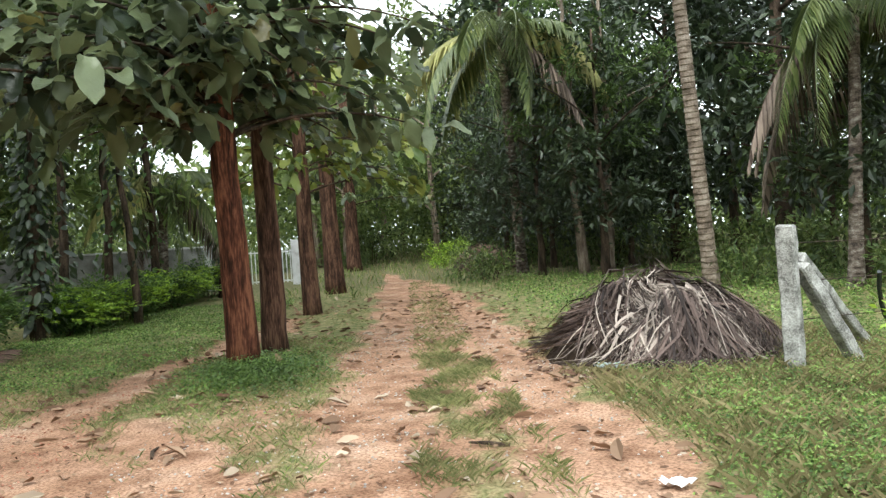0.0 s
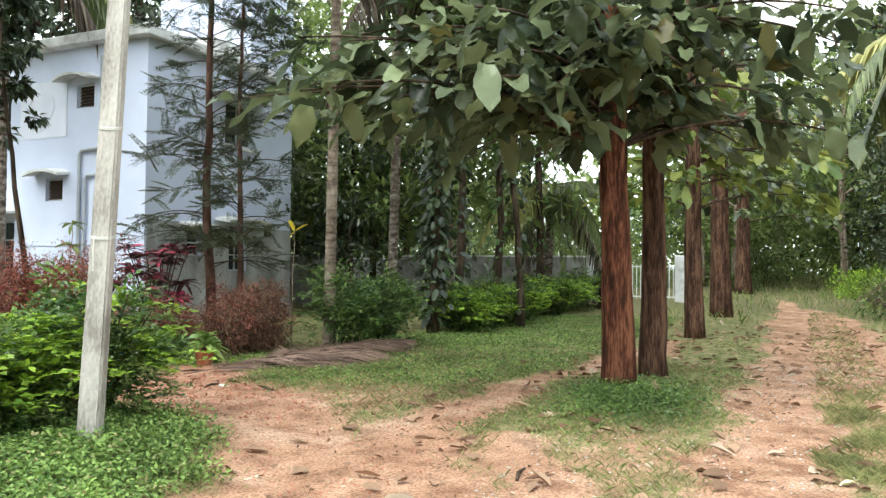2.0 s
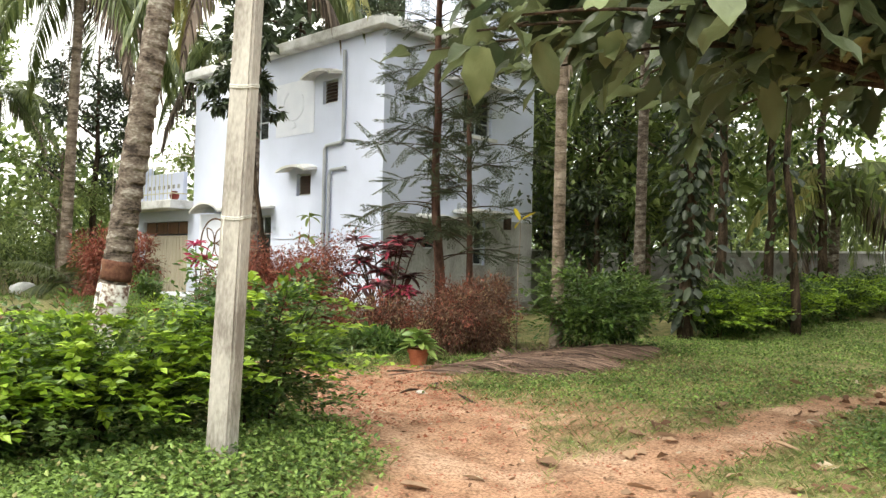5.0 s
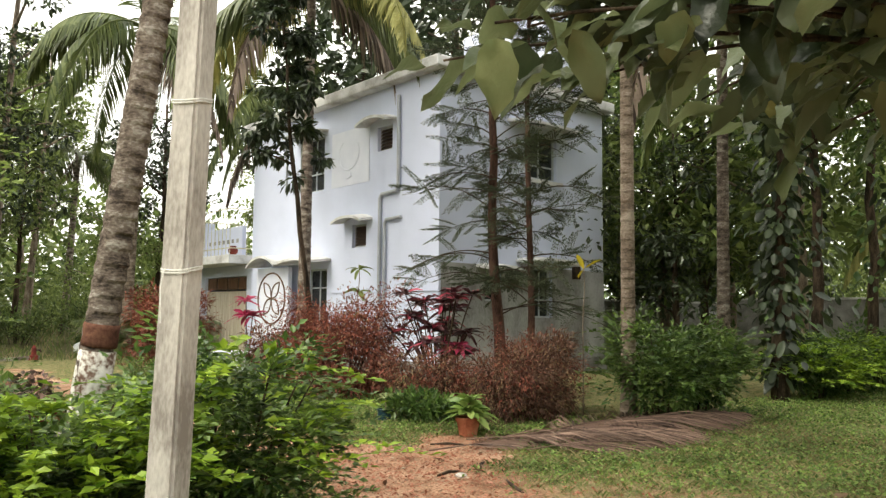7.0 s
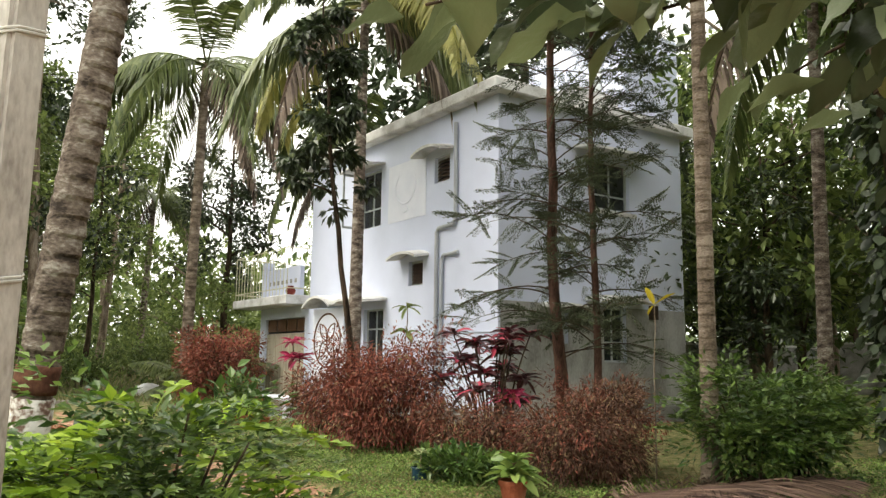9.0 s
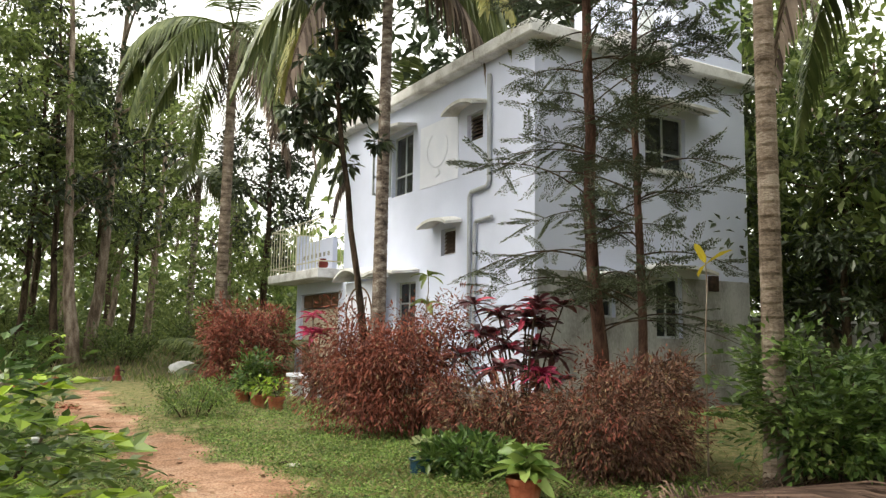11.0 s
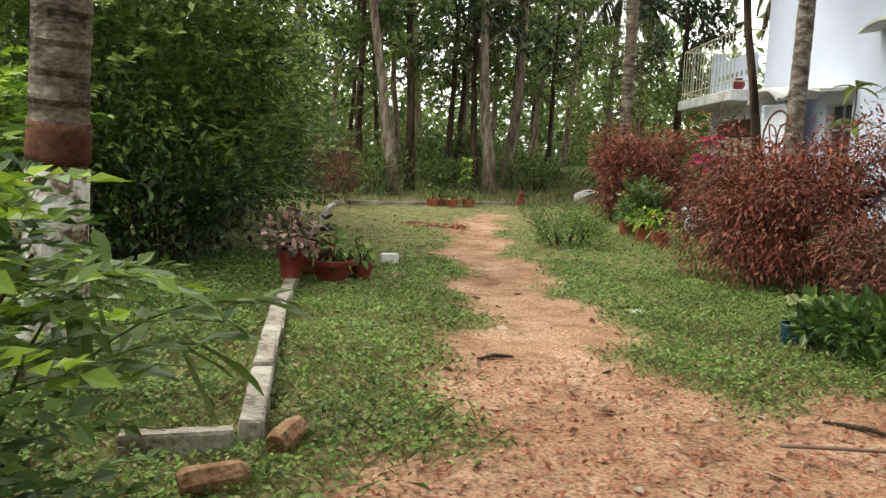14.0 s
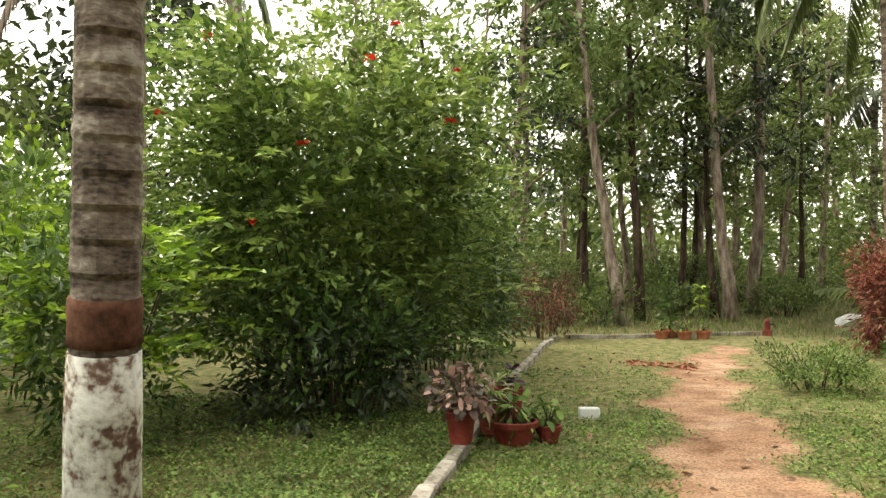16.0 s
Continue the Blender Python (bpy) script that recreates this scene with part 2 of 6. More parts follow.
DADO = mat("damp_stained_cement_render", [(0.20, 0.195, 0.19), (0.33, 0.33, 0.33), (0.45, 0.45, 0.46)], 1.6, 0.95, 0.3, 30, 0.1, contrast=0.35, stretch=(1, 1, 0.5))
WALLGREY = mat("grey_block_wall", [(0.16, 0.155, 0.15), (0.26, 0.255, 0.25), (0.36, 0.355, 0.35)], 2.0, 0.95, 0.4, 30, 0.1, contrast=0.4)
CONCRETE = mat("pale_cast_concrete", [(0.25, 0.225, 0.205), (0.43, 0.40, 0.37), (0.57, 0.54, 0.505)], 3.0, 0.92, 0.5, 45, 0.15, contrast=0.45, stretch=(1, 1, 0.5))
STONE = mat("lichened_granite", [(0.14, 0.135, 0.125), (0.34, 0.33, 0.31), (0.52, 0.51, 0.49)], 9.0, 0.95, 0.8, 60, 0.15, contrast=0.6)
GLASS_DARK = mat("dusty_window_glass", [(0.012, 0.014, 0.016), (0.03, 0.034, 0.036)], 4, 0.18, 0.02, 40, 0.5)
FRAME_PAINT = mat("pale_window_frame_paint", [(0.33, 0.36, 0.38), (0.48, 0.51, 0.53)], 6, 0.6, 0.1, 50, 0.3)
WOOD_DOOR = mat("cream_painted_door", [(0.40, 0.35, 0.27), (0.52, 0.47, 0.38)], 3, 0.6, 0.2, 30, 0.3, stretch=(3, 3, 0.4))
WOOD_BROWN = mat("brown_stained_wood", [(0.07, 0.035, 0.02), (0.16, 0.085, 0.05)], 4, 0.6, 0.3, 30, 0.3, stretch=(3, 3, 0.4))
IRON = mat("cream_painted_iron", [(0.42, 0.40, 0.28), (0.58, 0.56, 0.42)], 8, 0.55, 0.1, 60, 0.4)
DARK_IRON = mat("rusty_dark_iron", [(0.03, 0.022, 0.018), (0.08, 0.05, 0.035)], 12, 0.7, 0.3, 60, 0.4, metal=0.4)
TERRACOTTA = mat("terracotta", [(0.24, 0.075, 0.04), (0.36, 0.125, 0.07), (0.45, 0.20, 0.13)], 5, 0.85, 0.3, 50, 0.2)
RED_POT = mat("red_painted_pot", [(0.10, 0.012, 0.010), (0.19, 0.028, 0.020), (0.26, 0.055, 0.04)], 5, 0.6, 0.2, 50, 0.35)
SOIL_AND_GAPS = mat("dark_soil_and_heap_shade", [(0.02, 0.014, 0.01), (0.06, 0.042, 0.03)], 12, 1.0, 0.8, 60, 0.05)
PVC = mat("grey_plastic_pipe", [(0.34, 0.36, 0.40), (0.45, 0.47, 0.51)], 3, 0.5, 0.05, 40, 0.35)
FILM = mat("dirty_clear_plastic", [(0.20, 0.24, 0.23), (0.36, 0.42, 0.40)], 8, 0.3, 0.2, 40, 0.5)
PLASTIC = mat("white_plastic", [(0.62, 0.63, 0.64), (0.8, 0.8, 0.8)], 5, 0.45, 0.1, 40, 0.45)
BRICK_DUST = mat("crumbled_red_brick", [(0.20, 0.07, 0.04), (0.36, 0.15, 0.10), (0.48, 0.25, 0.18)], 10, 0.95, 0.6, 60, 0.1)
WIRE = mat("white_twine", [(0.55, 0.54, 0.5), (0.7, 0.69, 0.66)], 20, 0.8, 0.1, 80, 0.2)
FLOWER_RED = leaf_mat("red_petal", (0.55, 0.02, 0.015), (0.8, 0.06, 0.03), 0.5, 0.3)
CUT_WOOD = mat("split_coconut_husk", [(0.16, 0.08, 0.045), (0.30, 0.175, 0.105), (0.44, 0.30, 0.20)], 6, 0.9, 0.9, 40, 0.1, contrast=0.6)

# ---- small builders ----


class Geo:
    """Gathers vertices and faces of one mesh."""

    def __init__(self):
        self.v, self.f, self.n = [], [], 0

    def add(self, v, f):
        v = np.asarray(v, float)
        self.v.append(v)
        self.f.extend([tuple(i + self.n for i in q) for q in f])
        self.n += len(v)
        return self

    def add_tris(self, v, t):
        v = np.asarray(v, float)
        self.v.append(v)
        self.f.extend((np.asarray(t) + self.n).tolist())
        self.n += len(v)
        return self

    def mesh(self, name, smooth=False):
        me = bpy.data.meshes.new(name)
        v = np.concatenate(self.v) if self.v else np.zeros((0, 3))
        me.from_pydata(v.tolist(), [], self.f)
        if smooth:
            me.polygons.foreach_set("use_smooth", [True] * len(me.polygons))
        me.update()
        return me


def part(name, src, material, parent=None, label="", smooth=False):
    """Links a Geo, bmesh or mesh as ONE mesh object, under a parent where there is one."""
    if isinstance(src, Geo):
        me = src.mesh(name, smooth)
    elif isinstance(src, bmesh.types.BMesh):
        me = bpy.data.meshes.new(name)
        src.to_mesh(me)
        src.free()
        if smooth:
            me.polygons.foreach_set("use_smooth", [True] * len(me.polygons))
    else:
        me = src
    if material and not me.materials:
        me.materials.append(material)
    ob = new(name, me)
    if parent:
        ob.parent = parent
    if label:
        ob["label"] = label
    return ob


def thing(name, x, y, z=0.0, label="", category="", group="", kind="", rz=0.0):
    ob = new(name)
    ob.empty_display_size = 0.2
    ob.matrix_world = pose(x, y, z, 0, 0, rz)
    return tagged(ob, label, category, group, kind)


def box(g, x0, x1, y0, y1, z0, z1):
    v = [(x, y, z) for x in (x0, x1) for y in (y0, y1) for z in (z0, z1)]
    return g.add(v, [(0, 1, 3, 2), (4, 6, 7, 5), (0, 4, 5, 1), (2, 3, 7, 6), (0, 2, 6, 4), (1, 5, 7, 3)])


def bevel_box(x0, x1, y0, y1, z0, z1, r=0.01, seg=1):
    bm = bmesh.new()
    bmesh.ops.create_cube(bm, size=1)
    for v in bm.verts:
        v.co = ((x0, x1)[v.co.x > 0], (y0, y1)[v.co.y > 0], (z0, z1)[v.co.z > 0])
    bmesh.ops.bevel(bm, geom=bm.edges[:], offset=r, segments=seg, affect="EDGES")
    return bm


def tube(g, pts, radii, sides=8, wobble=0.0, seed=0, caps=True):
    """A tube along points, with a radius at each; wobble makes it uneven."""
    pts = np.asarray(pts, float)
    rr = np.random.default_rng(seed)
    n = len(pts)
    radii = np.broadcast_to(radii, n)
    tan = np.gradient(pts, axis=0)
    tan /= np.linalg.norm(tan, axis=1)[:, None] + 1e-9
    ref = np.array([1.0, 0, 0]) if abs(tan[0][0]) < 0.8 else np.array([0, 1.0, 0])
    a = np.linspace(0, 2 * np.pi, sides, endpoint=False)
    v = np.empty((n * sides, 3))
    for i in range(n):
        s = np.cross(tan[i], ref if abs(tan[i] @ ref) < 0.95 else ref[[2, 0, 1]])
        s /= np.linalg.norm(s) + 1e-9
        u = np.cross(s, tan[i])
        r = radii[i] * (1 + wobble * rr.uniform(-1, 1, sides))
        v[i * sides:(i + 1) * sides] = pts[i] + (np.cos(a) * r)[:, None] * s + (np.sin(a) * r)[:, None] * u
    f = [(i * sides + j, i * sides + (j + 1) % sides, (i + 1) * sides + (j + 1) % sides, (i + 1) * sides + j) for i in range(n - 1) for j in range(sides)]
    if caps:
        f += [tuple(range(sides))[::-1], tuple((n - 1) * sides + j for j in range(sides))]
    return g.add(v, f)


def unit(v):
    return v / (np.linalg.norm(v, axis=-1, keepdims=True) + 1e-9)


def leaves(g, P, D, L, W, rng, fold=0.25, curl=0.0, fine=False, wave=0.09):
    """Leaves at P pointing along D. Each is folded along its midrib; fine ones have more outline and droop by curl."""
    n = len(P)
    D = unit(D)
    S = unit(np.cross(D, np.array([0, 0, 1.0])) + rng.normal(0, 0.35, (n, 3)))
    N = unit(np.cross(S, D))
    S = np.cross(D, N)
    L = np.broadcast_to(L, n)[:, None]
    W = np.broadcast_to(W, n)[:, None]
    if not fine:
        V = np.stack([P, P + D * L * 0.45 + S * W * 0.5 + N * W * fold, P + D * L, P + D * L * 0.45 - S * W * 0.5 + N * W * fold], 1)
        T = np.array([(0, 1, 2), (0, 2, 3)])
    else:
        dn = np.array([0, 0, -1.0]) * L * curl

        def at(t, s, h):
            return P + D * L * t + S * W * s + N * W * h + dn * t * t
        wv = rng.uniform(-wave, wave, (6, n, 1))
        V = np.stack([at(0, 0, 0), at(0.12, 0.22, fold * 0.5), at(0.32, 0.44 + wv[0], fold + wv[1]), at(0.58, 0.5 + wv[2], fold - wv[1]), at(0.82, 0.36, fold * 0.7 + wv[3]), at(0.95, 0.14, fold * 0.3), at(1.0, 0, 0),
                      at(0.95, -0.14, fold * 0.3), at(0.82, -0.36, fold * 0.7 + wv[4]), at(0.58, -0.5 - wv[2], fold - wv[5]), at(0.32, -0.44 + wv[0], fold + wv[5]), at(0.12, -0.22, fold * 0.5), at(0.35, 0, 0), at(0.7, 0, 0)], 1)
        T = np.array([(0, 1, 12), (1, 2, 12), (2, 3, 12), (3, 13, 12), (3, 4, 13), (4, 5, 13), (5, 6, 13), (6, 7, 13), (7, 8, 13), (8, 9, 13), (9, 12, 13), (9, 10, 12), (10, 11, 12), (11, 0, 12)])
    k = V.shape[1]
    F = (T[None] + (np.arange(n) * k)[:, None, None]).reshape(-1, 3)
    return g.add_tris(V.reshape(-1, 3), F)


def crinkled_leaves(g, P, D, L, W, rng, curl):
    """Large soft leaves with wavy edges and ribs between the side veins."""
    n = len(P)
    D = unit(D)
    S = unit(np.cross(D, np.array([0, 0, 1.0])) + rng.normal(0, 0.35, (n, 3)))
    N = unit(np.cross(S, D))
    S = np.cross(D, N)
    L, W = np.broadcast_to(L, n)[:, None], np.broadcast_to(W, n)[:, None]
    ph = rng.uniform(0, 6.28, (3, n, 1))
    rows, cols = 9, 5
    V = []
    for i, t in enumerate(np.linspace(0, 1, rows)):
        half = 0.5 * max(0.0, np.sin(np.pi * (0.03 + 0.97 * t) ** 1.1)) ** 0.66
        for s in np.linspace(-1, 1, cols):
            edge = 1 + 0.1 * np.sin(ph[0] + t * 15 + s * 2) * abs(s)
            up = 0.10 * abs(s) + (0.042 if i % 2 else -0.042) * (1 - 0.4 * abs(s)) * (abs(s) > 0.1) + 0.17 * abs(s) ** 2 * np.sin(ph[1] + t * 6.0 * (1 if s > 0 else 1.3))
            V.append(P + D * L * (t + 0.05 * abs(s) * (1 - t)) + S * W * half * s * edge + N * W * up * min(1, half * 3) - np.array([0, 0, 1.0]) * L * curl * t * t)
    V = np.stack(V, 1)
    T = []
    for i in range(rows - 1):
        for j in range(cols - 1):
            a = i * cols + j
            T += [(a, a + 1, a + cols + 1), (a, a + cols + 1, a + cols)]
    F = (np.array(T)[None] + (np.arange(n) * rows * cols)[:, None, None]).reshape(-1, 3)
    return g.add_tris(V.reshape(-1, 3), F)


def cloud(rng, n, centre, size, shell=0.5):
    """Points in an uneven ellipsoid, more of them near its skin."""
    d = unit(rng.normal(0, 1, (n, 3)))
    r = rng.uniform(0, 1, n) ** shell
    return np.asarray(centre) + d * r[:, None] * np.asarray(size), d


def bezier(a, b, c, n):
    t = np.linspace(0, 1, n)[:, None]
    return (1 - t) ** 2 * np.asarray(a, float) + 2 * t * (1 - t) * np.asarray(b, float) + t * t * np.asarray(c, float)


def smooth01(x):
    x = np.clip(x, 0, 1)
    return x * x * (3 - 2 * x)

# ---- ground ----
TRACKS = [  # centre lines with half widths
    [(-30, -13.8, 0.42), (-9.2, -13.85, 0.45), (-4.5, -13.8, 0.5), (2, -13.9, 0.5), (10, -13.6, 0.45), (16, -13.5, 0.25), (20, -13.2, 0.1)],
    [(-30, -15.2, 0.4), (-9.5, -15.15, 0.45), (-5, -15.15, 0.42), (0, -15.3, 0.45), (10, -14.9, 0.4), (15, -14.2, 0.2)],
    [(-12.5, -12.3, 0.8), (-9.4, -11.4, 0.6), (-6.3, -10.75, 0.32), (-4.1, -11.05, 0.3), (-1.7, -11.25, 0.3), (3, -11.6, 0.25)],
    [(-10.4, -12.0, 0.9), (-8.6, -10.7, 0.75), (-7.3, -8.9, 0.75), (-6.45, -7.1, 0.85), (-6.5, -4.9, 0.52), (-6.55, -2.2, 0.42), (-6.85, 0, 0.36), (-6.8, 3.6, 0.33), (-6.2, 8.5, 0.2)],
    [(-6.6, -7.4, 0.6), (-5.4, -6.6, 0.55), (-4.9, -5.9, 0.3)],
    [(-3.5, -14.5, 0.15), (3, -14.5, 0.35), (11, -14.2, 0.4), (16, -13.7, 0.2)],
    [(-12, -13.0, 0.5), (-9.5, -12.6, 0.4), (-7.5, -11.9, 0.2)],
]


def worn_at(x, y):
    """1 on trodden earth, 0 in the green; breaks up softly at the edges."""
    x, y = np.asarray(x, float), np.asarray(y, float)
    wx = x + 0.16 * np.sin(y * 2.3 + 1.0) + 0.10 * np.sin(y * 5.1 + x * 1.7)
    wy = y + 0.14 * np.sin(x * 1.9) + 0.09 * np.sin(x * 4.7 + y * 2.2)
    best = np.zeros_like(x)
    for line in TRACKS:
        for (ax, ay, aw), (bx, by, bw) in zip(line, line[1:]):
            dx, dy = bx - ax, by - ay
            t = np.clip(((wx - ax) * dx + (wy - ay) * dy) / (dx * dx + dy * dy), 0, 1)
            d = np.hypot(wx - ax - t * dx, wy - ay - t * dy)
            w = aw + t * (bw - aw)
            best = np.maximum(best, 1 - smooth01((d - w * 0.55) / (w * 0.95 + 0.12)))
    best = np.maximum(best, 0.62 * np.exp(-(((x + 10.3) / 2.6) ** 2 + ((y + 12.2) / 1.5) ** 2)))
    best = np.maximum(best, 0.6 * np.exp(-(((x + 7.6) / 1.7) ** 2 + ((y + 12.75) / 0.7) ** 2)))
    best = np.maximum(best, 0.5 * np.exp(-(((x + 4.5) / 4.5) ** 2 + ((y + 14.5) / 1.4) ** 2)))
    return np.maximum(best, 0.55 * np.exp(-(((x + 6.2) / 1.8) ** 2 + ((y + 9.6) / 1.1) ** 2)))


def ground_z(x, y):
    x, y = np.asarray(x, float), np.asarray(y, float)
    z = 0.03 * np.clip(x - 6, 0, 50) + 0.03 * np.clip(y - 14, 0, 40)
    z = z + 0.02 * np.sin(x * 0.9 + 0.6 * y) + 0.015 * np.sin(y * 1.7 - x * 0.5)
    z = z + 0.10 * np.exp(-(((x + 9.8) / 1.6) ** 2 + ((y + 9.3) / 0.7) ** 2))
    z = z + 0.05 * np.exp(-(((x + 4.8) / 1.3) ** 2 + ((y + 12.2) / 0.8) ** 2))
    return z - 0.035 * worn_at(x, y)


def spread(a, b, step, far):
    """Coordinates: even between a and b, then growing steps out to far."""
    mid = list(np.arange(a, b, step))
    lo, hi, s = a, mid[-1], step
    left, right = [], []
    while hi < far:
        s *= 1.22
        hi, lo = hi + s, lo - s
        right.append(hi)
        left.append(lo)
    return np.array(left[::-1] + mid + right)


def build_ground():
    xs, ys = spread(-17, 12, 0.17, 1500), spread(-20, 13, 0.17, 1500)
    X, Y = np.meshgrid(xs, ys)
    x, y = X.ravel(), Y.ravel()
    z = ground_z(x, y) + 0.008 * np.random.default_rng(3).normal(0, 1, len(x))
    w, n = len(xs), len(ys)
    i = (np.arange(n - 1)[:, None] * w + np.arange(w - 1)[None]).ravel()
    g = Geo()
    g.v, g.n = [np.stack([x, y, z], 1)], len(x)
    g.f = np.stack([i, i + 1, i + w + 1, i + w], 1).tolist()
    ob = part("ground", g, GROUND, smooth=True)
    at = ob.data.color_attributes.new("worn", "FLOAT_COLOR", "POINT")
    wood = smooth01((np.hypot(x + 7, (y + 9)) - 16) / 8) * 0.7
    wood = np.maximum(wood, np.exp(-(((x + 11) / 2.2) ** 2 + ((y + 1.2) / 2.2) ** 2)))
    wood = np.maximum(wood, np.exp(-(((x + 2.6) / 1.3) ** 2 + ((y + 2.6) / 4.5) ** 2)))
    col = np.stack([worn_at(x, y), wood, 0 * x, 0 * x + 1], 1)
    at.data.foreach_set("color", col.ravel())
    tagged(ob, "orange trodden earth giving way to short weedy turf", "ground", kind="structure")


build_ground()

# ---- house ----


def wall_sheet(g, along, a0, a1, z0, z1, face, back, holes):
    """A wall with thickness between face and back, pierced by holes (a0, a1, z0, z1)."""
    A = sorted({a0, a1, *[h[0] for h in holes], *[h[1] for h in holes]})
    Z = sorted({z0, z1, *[h[2] for h in holes], *[h[3] for h in holes]})

    def solid(i, j):
        if not (0 <= i < len(A) - 1 and 0 <= j < len(Z) - 1):
            return False
        a, z = (A[i] + A[i + 1]) / 2, (Z[j] + Z[j + 1]) / 2
        return not any(h[0] < a < h[1] and h[2] < z < h[3] for h in holes)

    def p(a, d, z):
        return (a, d, z) if along == "x" else (d, a, z)
    for i in range(len(A) - 1):
        for j in range(len(Z) - 1):
            if not solid(i, j):
                continue
            b, c, s, t = A[i], A[i + 1], Z[j], Z[j + 1]
            for d in (face, back):
                g.add([p(b, d, s), p(c, d, s), p(c, d, t), p(b, d, t)], [(0, 1, 2, 3)])
            for (di, dj, q) in ((-1, 0, (b, s, b, t)), (1, 0, (c, s, c, t)), (0, -1, (b, s, c, s)), (0, 1, (b, t, c, t))):
                if not solid(i + di, j + dj):
                    g.add([p(q[0], face, q[1]), p(q[2], face, q[3]), p(q[2], back, q[3]), p(q[0], back, q[1])], [(0, 1, 2, 3)])


def bar(g, along, a0, a1, d0, d1, z0, z1):
    if along == "x":
        return box(g, a0, a1, d0, d1, z0, z1)
    return box(g, d0, d1, a0, a1, z0, z1)


def house_window(house, along, a0, a1, z0, z1, face, inward, leaves_n=2, louvre=False, rail=0.4):
    """A framed opening with panes or louvre slats, set back in the wall."""
    d = face + inward * 0.10
    e = face + inward * 0.15
    lo, hi = min(d, e), max(d, e)
    fr = Geo()
    t = 0.045
    bar(fr, along, a0, a0 + t, lo, hi, z0, z1)
    bar(fr, along, a1 - t, a1, lo, hi, z0, z1)
    bar(fr, along, a0 + t, a1 - t, lo, hi, z0, z0 + t)
    bar(fr, along, a0 + t, a1 - t, lo, hi, z1 - t, z1)
    win = part("window", fr, FRAME_PAINT, house, "pale painted frame set deep in the wall")
    if louvre:
        k = 6
        for i in range(k):
            s = Geo()
            zc = z0 + t + (z1 - z0 - 2 * t) * (i + 0.5) / k
            h = 0.045
            u, v = face + inward * 0.06, face + inward * 0.13
            q = [(a0 + t, u, zc - h), (a1 - t, u, zc - h), (a1 - t, v, zc + h), (a0 + t, v, zc + h)]
            q += [(a, b, c + 0.008) for a, b, c in q]
            s.add([(a, b, c) if along == "x" else (b, a, c) for a, b, c in q], [(0, 1, 2, 3), (7, 6, 5, 4), (0, 4, 5, 1), (1, 5, 6, 2), (2, 6, 7, 3), (3, 7, 4, 0)])
            part("slat", s, DARK_IRON, win)
    else:
        w = (a1 - a0 - 2 * t) / leaves_n
        for i in range(leaves_n):
            if i:
                m = Geo()
                bar(m, along, a0 + t + i * w - 0.02, a0 + t + i * w + 0.02, lo, hi, z0 + t, z1 - t)
                part("mullion", m, FRAME_PAINT, win)
            zr = z0 + (z1 - z0) * rail
            m = Geo()
            bar(m, along, a0 + t + i * w + 0.02, a0 + t + (i + 1) * w - 0.02, lo, hi, zr - 0.018, zr + 0.018)
            part("glazing_bar", m, FRAME_PAINT, win)
            for z2, z3 in ((z0 + t, zr - 0.02), (zr + 0.02, z1 - t)):
                m = Geo()
                c = (lo + hi) / 2
                bar(m, along, a0 + t + i * w + 0.022, a0 + t + (i + 1) * w - 0.022, c - 0.003, c + 0.003, z2, z3)
                part("pane", m, GLASS_DARK, win)
    return win


def hood(house, along, a0, a1, z, face, out, deep=0.45, curved=0.10, thick=0.06):
    """A sunshade slab whose lip lifts a little along its length."""
    g = Geo()
    k = 9
    rows = []
    for i in range(k):
        a = a0 + (a1 - a0) * i / (k - 1)
        u = abs(2 * i / (k - 1) - 1)
        zz = z + curved * (1 - u ** 2.2)
        rows.append([(a, face - out * 0.01, zz + 0.05), (a, face + out * deep, zz - 0.02), (a, face + out * deep, zz - 0.02 - thick), (a, face - out * 0.01, zz + 0.05 - thick)])
    v = [q if along == "x" else (q[1], q[0], q[2]) for r in rows for q in r]
    f = [(i * 4 + j, i * 4 + (j + 1) % 4, (i + 1) * 4 + (j + 1) % 4, (i + 1) * 4 + j) for i in range(k - 1) for j in range(4)]
    f += [(0, 1, 2, 3), tuple((k - 1) * 4 + j for j in (3, 2, 1, 0))]
    g.add(v, f)
    return part("sunshade", g, TRIM, house, "curved weathered concrete sunshade")


def build_house():
    h = thing("house", 0, 0, 0, "two-storey pale blue-white plastered house with flat roof", "house")
    west = [(4.72, 5.81, 4.64, 6.12), (1.73, 2.33, 5.29, 5.88), (2.75, 3.36, 3.02, 3.59), (4.48, 5.46, 0.9, 2.55)]
    south = [(2.95, 3.68, 1.32, 2.53), (1.37, 1.9, 1.7, 2.35), (2.73, 3.86, 4.72, 5.84)]
    g = Geo()
    wall_sheet(g, "y", 0, 8.7, 0.33, 6.80, 0, 0.23, west)
    part("wall", g, PLASTER, h, "sunlit blue-white plaster wall")
    g = Geo()
    wall_sheet(g, "x", 0.232, 5.7, 0.33, 6.80, 0.002, 0.23, south)
    part("wall", g, PLASTER, h, "shaded plaster wall with grey streaks")
    for x0, x1, y0, y1 in ((5.47, 5.7, 0.232, 8.7), (0.232, 5.468, 8.47, 8.698)):
        g = Geo()
        box(g, x0, x1, y0, y1, 0.33, 6.80)
        part("wall", g, PLASTER, h)
    g = Geo()
    box(g, 0.24, 5.46, 0.24, 8.46, 3.2, 3.35)
    box(g, 0.24, 5.46, 0.24, 8.46, 0.3, 0.42)
    part("floor_slab", g, CONCRETE, h)
